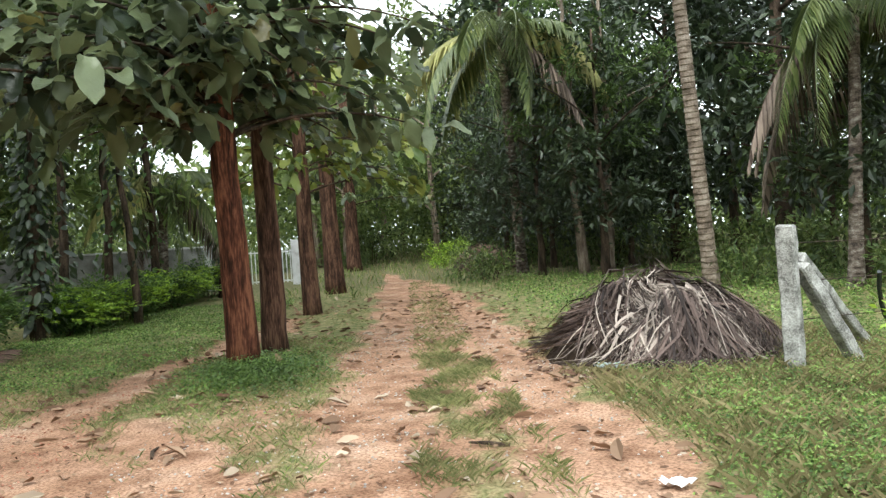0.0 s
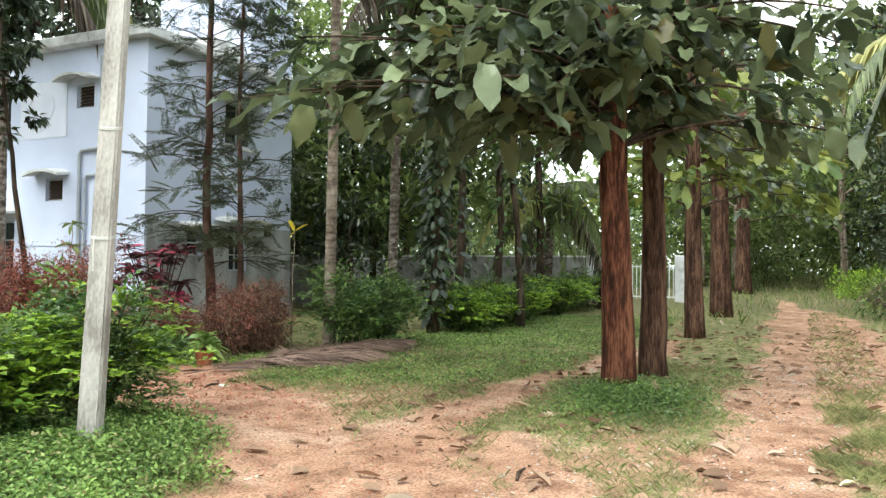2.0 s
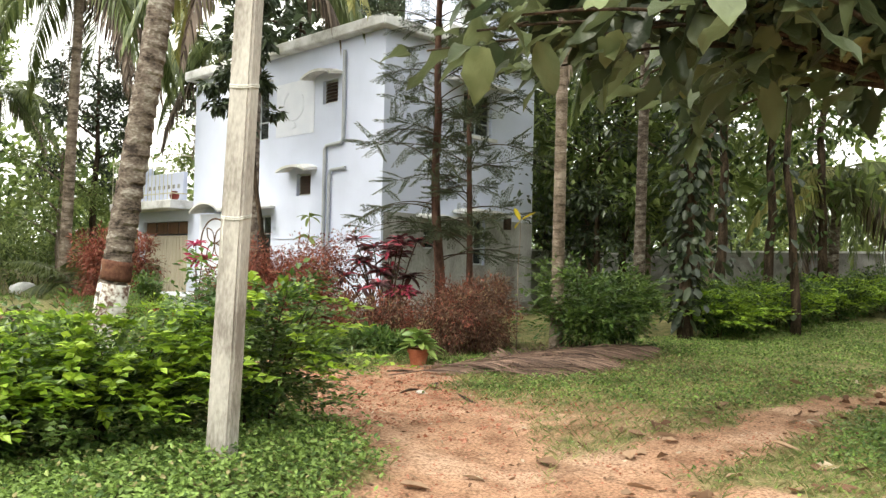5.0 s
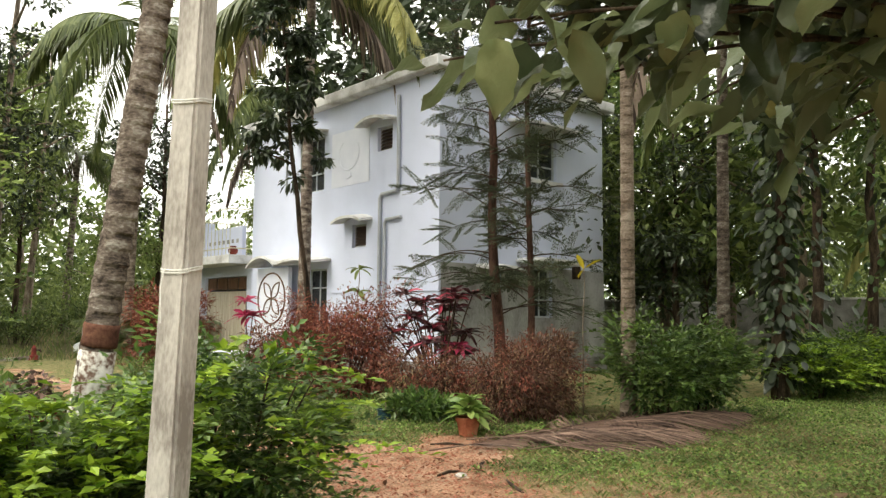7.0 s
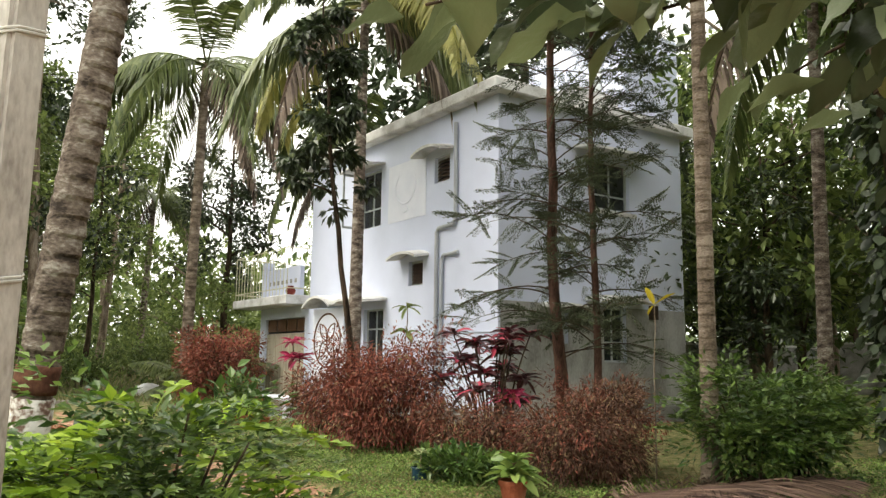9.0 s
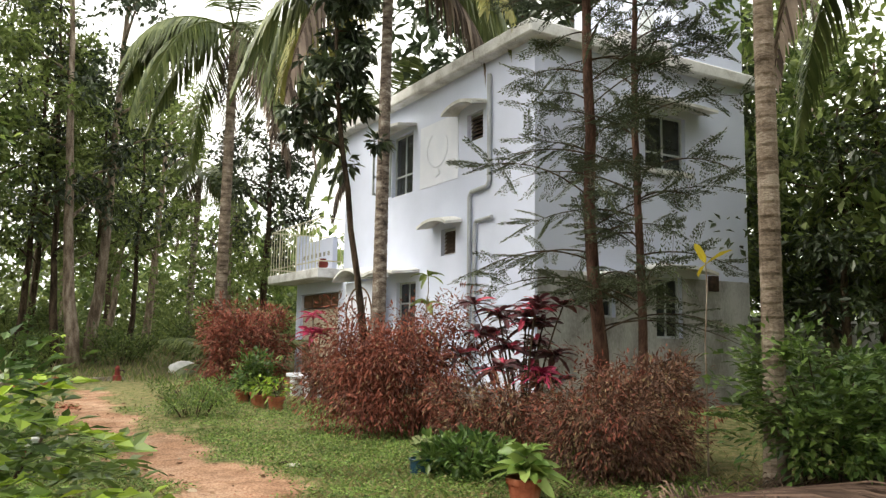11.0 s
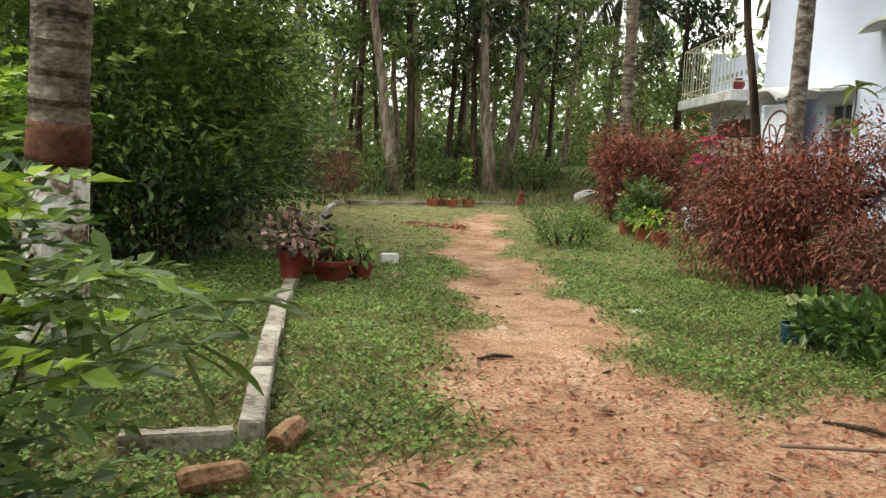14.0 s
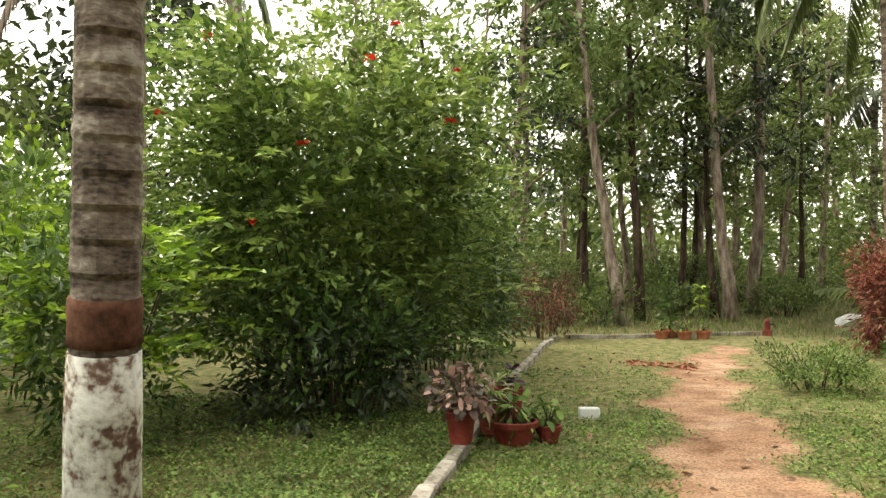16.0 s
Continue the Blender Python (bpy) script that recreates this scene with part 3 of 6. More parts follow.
    part("roof", bevel_box(-0.28, 5.95, -0.24, 8.95, 6.79, 7.06, 0.03), TRIM, h, "projecting flat concrete roof slab")
    g = Geo()
    box(g, -0.06, 5.76, -0.06, 8.76, -0.1, 0.33)
    part("plinth", g, WALLGREY, h, "stained grey stone plinth")
    # stair tower on the roof
    tower = part("stair_tower", bevel_box(3.75, 5.72, 0.02, 3.4, 7.055, 9.3, 0.02), PLASTER, h, "white box above the roof slab")
    g = Geo()
    box(g, 3.72, 3.747, 0.7, 1.1, 7.7, 8.5)
    part("shutter", g, FRAME_PAINT, tower)
    g = Geo()
    box(g, 2.3, 3.7, 0.15, 1.5, 7.055, 7.5)
    part("water_tank_base", g, TRIM, h)
    # openings
    house_window(h, "y", *west[0], 0, 1, 2, rail=0.33)
    house_window(h, "y", *west[1], 0, 1, louvre=True)
    house_window(h, "y", *west[2], 0, 1, louvre=True)
    house_window(h, "y", *west[3], 0, 1, 2, rail=0.7)
    house_window(h, "x", *south[0], 0.002, 1, 2, rail=0.36)
    house_window(h, "x", *south[1], 0.002, 1, 1, rail=0.5)
    house_window(h, "x", *south[2], 0.002, 1, 2, rail=0.3)
    # an open casement of the upper window
    g = Geo()
    for z0, z1, b0, b1 in ((4.66, 4.72, 0, 0.5), (6.04, 6.1, 0, 0.5), (5.1, 5.14, 0, 0.5), (4.72, 6.04, 0, 0.05), (4.72, 6.04, 0.45, 0.5)):
        box(g, -0.03 - b1, -0.03 - b0, 5.79, 5.82, z0, z1)
    part("casement", g, FRAME_PAINT, h, "casement standing open")
    # sunshades
    hood(h, "y", 4.55, 6.1, 6.2, 0, -1, 0.5, 0.06)
    hood(h, "y", 1.55, 2.75, 5.97, 0, -1, 0.4, 0.14)
    hood(h, "y", 2.5, 3.75, 3.68, 0, -1, 0.4, 0.12)
    hood(h, "y", 4.3, 5.9, 2.75, 0, -1, 0.7, 0.08)
    hood(h, "y", 5.92, 7.5, 2.7, 0, -1, 0.8, 0.26)
    hood(h, "x", 2.1, 4.3, 6.0, 0.002, -1, 0.5, 0.03)
    hood(h, "x", 2.4, 4.2, 2.66, 0.002, -1, 0.5, 0.10)
    hood(h, "x", 1.1, 2.3, 2.48, 0.002, -1, 0.45, 0.05)
    g = Geo()
    box(g, 2.6, 4.0, -0.09, -0.003, 4.6, 4.69)
    part("window_sill", g, TRIM, h)
    g = Geo()
    wall_sheet(g, "x", 0.06, 5.7, 0.33, 1.92, -0.014, 0.0, [(2.95, 3.68, 1.32, 2.53), (1.37, 1.9, 1.7, 2.35)])
    part("dado", g, DADO, h, "damp grey cement render along the foot of the wall")
    g = Geo()
    box(g, -0.025, -0.003, 0.05, 4.3, 1.9, 1.93)
    part("string_course", g, PLASTER, h)
    # raised panel with a round relief
    g = Geo()
    box(g, -0.014, -0.002, 2.66, 4.34, 4.62, 6.04)
    panel = part("relief_panel", g, WHITEWASH, h, "raised white plaster panel")
    g = Geo()
    a = np.linspace(-2.2, 2.6, 26)
    tube(g, np.stack([0 * a - 0.016, 3.55 + 0.45 * np.sin(a), 5.42 - 0.40 * np.cos(a)], 1), 0.014, 6)
    tube(g, [(-0.016, 3.5, 4.96), (-0.016, 3.42, 4.85), (-0.016, 3.6, 4.80)], 0.018, 6)
    part("round_relief", g, WHITEWASH, panel)
    # drain pipes
    g = Geo()
    tube(g, [(-0.06, 1.42, 6.5), (-0.06, 1.40, 4.35), (-0.06, 1.46, 4.25), (-0.06, 2.05, 4.22), (-0.06, 2.12, 4.12), (-0.06, 2.1, 0.4)], 0.045, 8)
    part("drain_pipe", g, PVC, h, "grey plastic drain pipe")
    g = Geo()
    tube(g, [(-0.06, 1.3, 3.62), (-0.06, 1.85, 3.6), (-0.06, 1.92, 3.5), (-0.06, 1.92, 0.4)], 0.04, 8)
    part("drain_pipe", g, PVC, h, "grey plastic drain pipe")
    part("meter_box", bevel_box(4.42, 4.64, -0.12, -0.003, 2.3, 2.62, 0.01), DARK_IRON, h)
    # low wing with a wide door under a balcony
    g = Geo()
    wall_sheet(g, "y", 8.703, 12.5, -0.05, 2.84, 0.05, 0.25, [(9.1, 12.1, 0.05, 2.5)])
    part("wall", g, PLASTER, h, "wall of the low wing")
    g = Geo()
    box(g, 0.253, 5.7, 12.3, 12.5, -0.05, 2.84)
    part("wall", g, PLASTER, h)
    g = Geo()
    box(g, 0.15, 0.19, 9.1, 12.1, 0.05, 2.05)
    door = part("door", g, WOOD_DOOR, h, "wide cream painted boarded door")
    for i in range(14):
        g = Geo()
        box(g, 0.125, 0.148, 9.12 + i * 0.213, 9.31 + i * 0.213, 0.07, 2.03)
        part("board", g, WOOD_DOOR, door)
    for i in range(4):
        g = Geo()
        box(g, 0.14, 0.16, 9.14 + i * 0.745, 9.82 + i * 0.745, 2.1, 2.48)
        part("fanlight", g, WOOD_BROWN, h, "brown timber panel above the door")
    slab = part("balcony", bevel_box(-0.75, 5.7, 8.72, 13.0, 2.84, 3.1, 0.02), TRIM, h, "concrete balcony slab over the low wing")
    part("parapet", bevel_box(-0.25, -0.1, 8.9, 11.3, 3.098, 4.0, 0.015), PLASTER, slab, "white plastered parapet")
    part("parapet_post", bevel_box(-0.32, -0.03, 11.3, 11.62, 3.098, 4.26, 0.015), PLASTER, slab)
    g = Geo()
    for i in range(7):
        box(g, -0.262, -0.247, 9.1 + i * 0.32, 9.24 + i * 0.32, 3.5, 3.62)
    tagged(part("parapet_relief", g, WALLGREY, slab), kind="stuff")
    for z in (3.3, 4.48):
        g = Geo()
        tube(g, [(0.0, 8.8, z), (-0.68, 8.8, z), (-0.68, 12.93, z), (2.0, 12.93, z)], 0.018, 6)
        part("rail", g, IRON, slab)
    for i in range(17):
        g = Geo()
        tube(g, [(-0.68, 8.8 + i * 0.258, 3.09), (-0.68, 8.8 + i * 0.258, 4.48)], 0.011, 5)
        part("baluster", g, IRON, slab)
    for i in range(10):
        g = Geo()
        tube(g, [(-0.4 + i * 0.26, 12.93, 3.09), (-0.4 + i * 0.26, 12.93, 4.48)], 0.011, 5)
        part("baluster", g, IRON, slab)
    # porch screen wall with an oval of four petals
    screen = part("porch_screen", bevel_box(-0.42, -0.30, 5.75, 7.55, -0.05, 2.62, 0.01), WHITEWASH, h, "white porch screen wall")
    g = Geo()
    a = np.linspace(0, 2 * np.pi, 41)
    tube(g, np.stack([0 * a - 0.425, 6.65 + 0.76 * np.cos(a), 1.78 + 0.70 * np.sin(a)], 1), 0.024, 6, caps=False)
    part("oval_moulding", g, WOOD_BROWN, screen, "brown oval moulding")
    for k in range(4):
        g = Geo()
        s = np.linspace(0, np.pi, 11)
        c, q = math.cos(k * math.pi / 2 + math.pi / 4), math.sin(k * math.pi / 2 + math.pi / 4)
        u = 0.62 * s / np.pi
        for side in (-1, 1):
            v = side * 0.15 * np.sin(s)
            tube(g, np.stack([0 * s - 0.425, 6.65 + u * c - v * q, 1.78 + u * q + v * c], 1), 0.02, 5)
        part("petal", g, WOOD_BROWN, screen, "brown petal moulding")
    return h


build_house()

# ---- boundary wall and gate ----


def build_boundary():
    for name, along, a0, a1, d, z in (("wall_north", "x", 5.77, 17.0, 3.0, 1.85), ("wall_east", "y", -6.0, 2.9, 17.0, 2.0)):
        g = Geo()
        bar(g, along, a0, a1, d, d + 0.2, -0.2, z)
        w = part(name, g, WALLGREY, label="rough grey block boundary wall")
        tagged(w, "rough grey block boundary wall", "wall", kind="structure")
        g = Geo()
        bar(g, along, a0, a1, d - 0.03, d + 0.23, z, z + 0.07)
        part("coping", g, TRIM, w)
    gate = thing("metal_gate", 17, -8.0, 0.33, "white barred metal gate between pillars", "gate")
    for y in (-1.7, 1.7):
        part("pillar", bevel_box(-0.18, 0.18, y - 0.18, y + 0.18, -0.1, 1.75, 0.02), TRIM, gate)
    for z in (0.15, 1.3):
        g = Geo()
        box(g, -0.02, 0.02, -1.5, 1.5, z, z + 0.05)
        part("rail", g, PLASTIC, gate)
    for i in range(20):
        g = Geo()
        tube(g, [(0, -1.45 + i * 0.153, 0.1), (0, -1.45 + i * 0.153, 1.4)], 0.02, 5)
        part("bar", g, PLASTIC, gate)


build_boundary()

# ---- trees ----


def trunk_line(x0, x1, n, sway, rng):
    t = np.linspace(0, 1, n)[:, None]
    p = np.asarray(x0, float) * (1 - t) + np.asarray(x1, float) * t
    w = np.cumsum(rng.normal(0, 1, (n, 2)), 0)
    w -= w[0] + (w[-1] - w[0]) * t
    p[:, :2] += sway * w
    return p


def flare(r, top, n, foot=1.35):
    t = np.linspace(0, 1, n)
    return (r + (top - r) * t) * (1 + (foot - 1) * np.exp(-t * n * 0.55))


def limb_set(g, rng, line, spots, reach, rise, r0, sides=6):
    """Limbs that leave the trunk line; returns their ends."""
    ends = []
    for s in spots:
        i = min(len(line) - 1, int(s * (len(line) - 1)))
        a = rng.uniform(0, 2 * np.pi)
        L = reach * rng.uniform(0.6, 1.1)
        e = line[i] + np.array([math.cos(a) * L, math.sin(a) * L, rise * L * rng.uniform(0.5, 1.2)])
        m = (line[i] + e) / 2 + np.array([0, 0, 0.12 * L])
        tube(g, bezier(line[i], m, e, 6), np.linspace(r0, r0 * 0.3, 6), sides, 0.05, 1)
        ends += [e, m * 0.4 + e * 0.6]
    return ends


def broad_tree(name, label, h, r, crown0, spread_r, clumps, per, leaf, bark, leaf_m, seed, droop=-0.2, column=0.55, lean=(0, 0), limbs=9, group="", at=(0, 0, 0)):
    """A tapered trunk with limbs and an uneven crown of separate leaves."""
    rng = np.random.default_rng(seed)
    t = thing(name, *at, label, "tree", group)
    line = trunk_line((0, 0, -0.15), (lean[0], lean[1], h), 14, 0.035 * h / 10, rng)
    g = Geo()
    tube(g, line, flare(r, r * 0.25, 14), 10, 0.06, seed)
    ends = limb_set(g, rng, line, np.linspace(crown0 / h, 0.93, limbs), spread_r, column, r * 0.35)
    part("trunk", g, bark, t, smooth=True)
    g = Geo()
    cen = list(ends)
    while len(cen) < clumps:
        s = rng.uniform(crown0 / h, 1.0)
        b = line[min(13, int(s * 13))]
        a, q = rng.uniform(0, 2 * np.pi), spread_r * rng.uniform(0.2, 1.0) * (1.15 - 0.5 * abs(s - 0.55))
        cen.append(b + np.array([math.cos(a) * q, math.sin(a) * q, rng.normal(0, 0.3)]))
    for c in cen[:clumps]:
        k = int(per * rng.uniform(0.5, 1.4))
        sz = spread_r * 0.28 * rng.uniform(0.6, 1.3)
        P, d = cloud(rng, k, c, (sz, sz, sz * 0.75))
        D = d + rng.normal(0, 0.5, (k, 3)) + np.array([0, 0, droop])
        leaves(g, P, D, leaf * rng.uniform(0.6, 1.3, k), leaf * 0.52 * rng.uniform(0.7, 1.2, k), rng)
    part("crown", g, leaf_m, t)
    return t


def frond_mesh(L, rise, sag, n, leaflet, hang, seed, m, twist=0.0, split=False, slim=1.0):
    """A palm frond along +x: a tapering midrib with hanging leaflets on both sides."""
    rng = np.random.default_rng(seed)
    g = Geo()
    s = np.linspace(0, 1, 14)
    mid = np.stack([L * s * (1 - 0.25 * s * s * sag), 0.04 * L * twist * np.sin(s * 3), L * (rise * s - sag * s ** 2.2)], 1)
    tube(g, mid, np.linspace(0.035, 0.006, 14) * L / 3.5 * (0.28 if split else 1.0), 5)
    rib = g
    if split:
        g = Geo()
    u = np.linspace(0.14, 0.99, n)
    P = np.stack([np.interp(u, s, mid[:, k]) for k in range(3)], 1)
    tan = unit(np.stack([np.interp(u, s, np.gradient(mid[:, k])) for k in range(3)], 1))
    for side in (-1, 1):
        out = unit(np.cross(tan, (0, 0, 1.0))) * side
        D = out * (0.72 if split else 0.9) + tan * ((0.55 if split else 0.35) + 0.6 * u[:, None]) + np.array([0, 0, -hang]) + rng.normal(0, 0.14 if split else 0.10, (n, 3)) * np.array([1, 1, 0.5 if split else 1])
        ll = leaflet * (0.35 + 1.3 * np.sin(np.pi * np.clip(u * 0.9 + 0.12, 0, 1)) * 0.7) * rng.uniform(0.8, 1.1, n)
        D = unit(D)
        S = unit(np.cross(D, out + np.array([0.3, 0, 0.2])))
        w = 0.028 * leaflet / 0.6 * slim
        e = P + D * ll[:, None] * 0.55
        tip = P + D * ll[:, None] + np.array([0, 0, -0.28]) * ll[:, None] * (0.4 + hang)
        V = np.stack([P - S * w * 0.6, P + S * w * 0.6, e + S * w, e - S * w, tip], 1).reshape(-1, 3)
        k = (np.arange(n) * 5)[:, None, None]
        g.add_tris(V, (np.array([(0, 1, 2), (0, 2, 3), (3, 2, 4)])[None] + k).reshape(-1, 3))
    me = g.mesh("frond")
    me.materials.append(m)
    if split:
        rm = rib.mesh("midrib")
        rm.materials.append(m)
        return rm, me
    return me


FRONDS = {
    "up": frond_mesh(3.6, 0.75, 0.45, 60, 0.75, 0.35, 1, PALM_LEAF),
    "out": frond_mesh(4.0, 0.35, 0.75, 64, 0.8, 0.7, 2, PALM_LEAF, 1),
    "hang": frond_mesh(3.8, 0.05, 0.95, 60, 0.75, 1.0, 3, PALM_LEAF, -1),
    "yellow": frond_mesh(3.9, 0.15, 0.8, 64, 0.8, 0.9, 4, PALM_YELLOW),
    "dry": frond_mesh(3.2, -0.25, 0.9, 46, 0.7, 1.2, 5, PALM_DRY),
}


def palm(x, y, top, r, seed, label, bark, kinds=("up", "out", "hang"), n=16, z=None, size=1.0, bands=(), dry=2, rings=0.12):
    """A coconut palm with a ringed trunk and separate fronds."""
    rng = np.random.default_rng(seed)
    z = float(ground_z(x, y)) if z is None else z
    t = thing("coconut_palm", x, y, z, label, "palm tree", "coconut palms")
    top = np.array(top, float) - np.array([x, y, z])
    h = top[2]
    k = max(10, int(h / rings))
    line = bezier((0, 0, -0.1), (top[0] * 0.55, top[1] * 0.55, h * 0.5), top, k)
    rad = r * (1 - 0.35 * np.linspace(0, 1, k)) * (1 + 0.35 * np.exp(-np.linspace(0, 1, k) * h / 0.35))
    ring = np.repeat(line, 2, 0)
    rr = np.repeat(rad, 2)
    ring[1::2, 2] += rings * 0.82
    rr[0::2] *= 1.018
    rr[1::2] *= 0.982
    g = Geo()
    tube(g, ring, rr, 14, 0.03, seed)
    part("trunk", g, bark, t, smooth=False)
    for z0, z1, m, lab in bands:
        s = np.linspace(z0, z1, 5)
        b = Geo()
        tube(b, np.stack([np.interp(s, line[:, 2], line[:, 0]), np.interp(s, line[:, 2], line[:, 1]), s], 1), np.interp(s, line[:, 2], rad) * 1.045 + 0.003, 16, 0.03, 4)
        part("painted_band", b, m, t, lab, smooth=True)
    for i in range(n):
        kd = kinds[i % len(kinds)]
        f = part("frond", FRONDS[kd], None, t)
        s = size * rng.uniform(0.85, 1.1)
        f.matrix_local = Matrix.Translation(top) @ pose(0, 0, 0, rng.uniform(-15, 15), 0, i * 137.5 + rng.uniform(-15, 15)) @ Matrix.Diagonal((s, s, s, 1))
    for i in range(dry):
        f = part("frond", FRONDS["dry"], None, t, "dry brown hanging frond")
        f.matrix_local = Matrix.Translation(top - np.array([0, 0, 0.2])) @ pose(0, 0, 0, 0, 0, rng.uniform(0, 360))
    return t


# palm with painted foot beside the garden kerb
palm(-9.12, -6.35, (-8.28, -7.28, 9.2), 0.132, 11, "leaning coconut palm with red and white painted foot", PALM_DARK, n=14,
     bands=((0.06, 1.09, LIME, "flaking limewash"), (1.12, 1.30, RED_BAND, "red oxide band")))
palm(-2.45, -6.72, (-3.0, -7.15, 10.0), 0.098, 12, "tall straight coconut palm with pale ringed trunk", PALM_BARK, n=16)
palm(-1.93, 2.39, (-1.7, 2.7, 9.3), 0.15, 13, "coconut palm close to the house wall", PALM_DARK, n=16, kinds=("out", "hang", "yellow", "up"))
palm(-2.29, 12.75, (-2.6, 11.2, 10.2), 0.19, 14, "tall coconut palm with arching grey trunk", PALM_BARK, n=18, kinds=("hang", "out", "hang", "up"), dry=5)
palm(2.75, -20.75, (1.4, -19.7, 11.0), 0.17, 15, "tall coconut palm with ringed brown trunk and swollen foot", PALM_BARK, n=16)
palm(1.4, -23.2, (1.0, -23.3, 5.6), 0.15, 16, "coconut palm with drooping grey fronds", PALM_DARK, n=16, kinds=("hang", "out", "hang", "dry"), size=0.8)
palm(12.0, -6.0, (12.0, -6.2, 4.3), 0.17, 17, "short young coconut palm with yellowing fronds", PALM_DARK, n=14, kinds=("hang", "yellow", "out", "hang"), size=0.85)
palm(4.0, 14.0, (4.2, 14.5, 9.5), 0.2, 18, "coconut palm behind the house roof", PALM_DARK, n=18)
palm(9.0, 6.0, (7.5, 5.0, 9.0), 0.2, 19, "coconut palm behind the house roof", PALM_DARK, n=18, kinds=("yellow", "out", "hang"))
palm(0.5, 30.0, (0.8, 30.0, 9.5), 0.2, 20, "distant coconut palm with drooping green fronds", PALM_DARK, n=16)
palm(-17.8, 4.5, (-17.5, 4.0, 9.5), 0.2, 21, "tall coconut palm behind the shrubbery", PALM_BARK, n=16)
palm(14.0, -18.2, (10.0, -17.4, 8.0), 0.2, 22, "coconut palm with drooping fronds over the track", PALM_DARK, n=14, kinds=("hang", "out", "yellow"))


def teak(x, y, r, h, lean, seed, bark, label, limbs, per=10, leaf=0.32, leaf_m=TEAK_LEAF):
    """A teak with a straight bare trunk and large drooping leaves on a few limbs. limbs: points that they reach."""
    per = int(per * 1.35)
    rng = np.random.default_rng(seed)
    z = float(ground_z(x, y))
    t = thing("teak_tree", x, y, z, label, "tree", "row of teak trees")
    line = trunk_line((0, 0, -0.1), (lean[0], lean[1], h), 20, 0.012, rng)
    g = Geo()
    tube(g, line, flare(r, r * 0.55, 20, 1.22), 18, 0.05, seed)
    part("trunk", g, bark, t, smooth=True)
    lg, cg = Geo(), Geo()
    o = np.array([x, y, z])
    for e in limbs:
        e = np.array(e, float) - o
        i = int(np.clip((e[2] + 0.2) / h * 19, 6, 19))
        s = line[i] * 1.0
        mid = (s + e) / 2 + np.array([0, 0, 0.55])
        b = bezier(s, mid, e, 10)
        tube(lg, b, np.linspace(0.028, 0.008, 10), 6, 0.05, 2)
        u = 1.02 - 0.75 * rng.uniform(0, 1, per) ** 1.5
        P = np.stack([np.interp(u, np.linspace(0, 1, 10), b[:, k]) for k in range(3)], 1) + rng.normal(0, 0.12, (per, 3))
        D = rng.normal(0, 0.85, (per, 3)) * np.array([1, 1, 0.55]) + unit(e - s) * 0.55 + np.array([0, 0, -0.18])
        crinkled_leaves(cg, P, D, leaf * rng.uniform(0.6, 1.25, per), leaf * 0.58 * rng.uniform(0.75, 1.15, per), rng, 0.4)
    tagged(part("branchwork", lg, DARK_BARK, t, smooth=True), kind="stuff")
    part("crown", cg, leaf_m, t, smooth=True)
    return t


def ring_limbs(rng, x, y, n, r0, r1, z0, z1, a0=0, a1=360):
    out = []
    for _ in range(n):
        a, q = radians(rng.uniform(a0, a1)), rng.uniform(r0, r1)
        out.append((x + math.cos(a) * q, y + math.sin(a) * q, rng.uniform(z0, z1)))
    return out


rt = np.random.default_rng(77)
# the 4.6 to 7.2 m ring is unseen canopy, added to shade lower leaves
teak(-4.68, -12.08, 0.178, 7.5, (-0.55, 0.05), 31, TEAK_RED, "teak tree with peeling red-brown trunk and large drooping leaves",
     ring_limbs(rt, -5.0, -12.0, 40, 0.6, 3.0, 2.75, 4.6) + ring_limbs(rt, -6.4, -11.0, 24, 0.2, 1.9, 2.85, 3.8) + ring_limbs(rt, -7.5, -10.2, 12, 0.1, 1.0, 2.75, 3.5) + ring_limbs(rt, -5.6, -12.0, 22, 0.4, 3.2, 4.6, 7.2), 12, 0.36)
teak(-2.98, -12.17, 0.17, 7.5, (-0.35, 0.0), 32, TEAK_BARK, "teak tree with dark reddish trunk", ring_limbs(rt, -3.0, -12.3, 34, 0.6, 2.6, 3.1, 7.2), 11, 0.36)
teak(4.0, -11.84, 0.195, 9.0, (-0.2, 0.1), 33, TEAK_BARK, "teak tree with straight dark brown trunk", ring_limbs(rt, 4.0, -12.3, 34, 0.5, 2.8, 2.7, 7.0), 13, 0.38, TEAK_YOUNG)
teak(10.7, -11.75, 0.29, 10.0, (-0.3, 0.1), 34, TEAK_BARK, "teak tree with thick dark trunk", ring_limbs(rt, 10.7, -12.2, 26, 0.5, 3.2, 3.3, 8.0), 12, 0.4)
teak(23.5, -11.5, 0.32, 10.0, (-0.3, 0.1), 35, TEAK_BARK, "teak tree with thick dark trunk far down the track", ring_limbs(rt, 23.5, -12, 20, 0.5, 4, 3.6, 8.5), 12, 0.42)

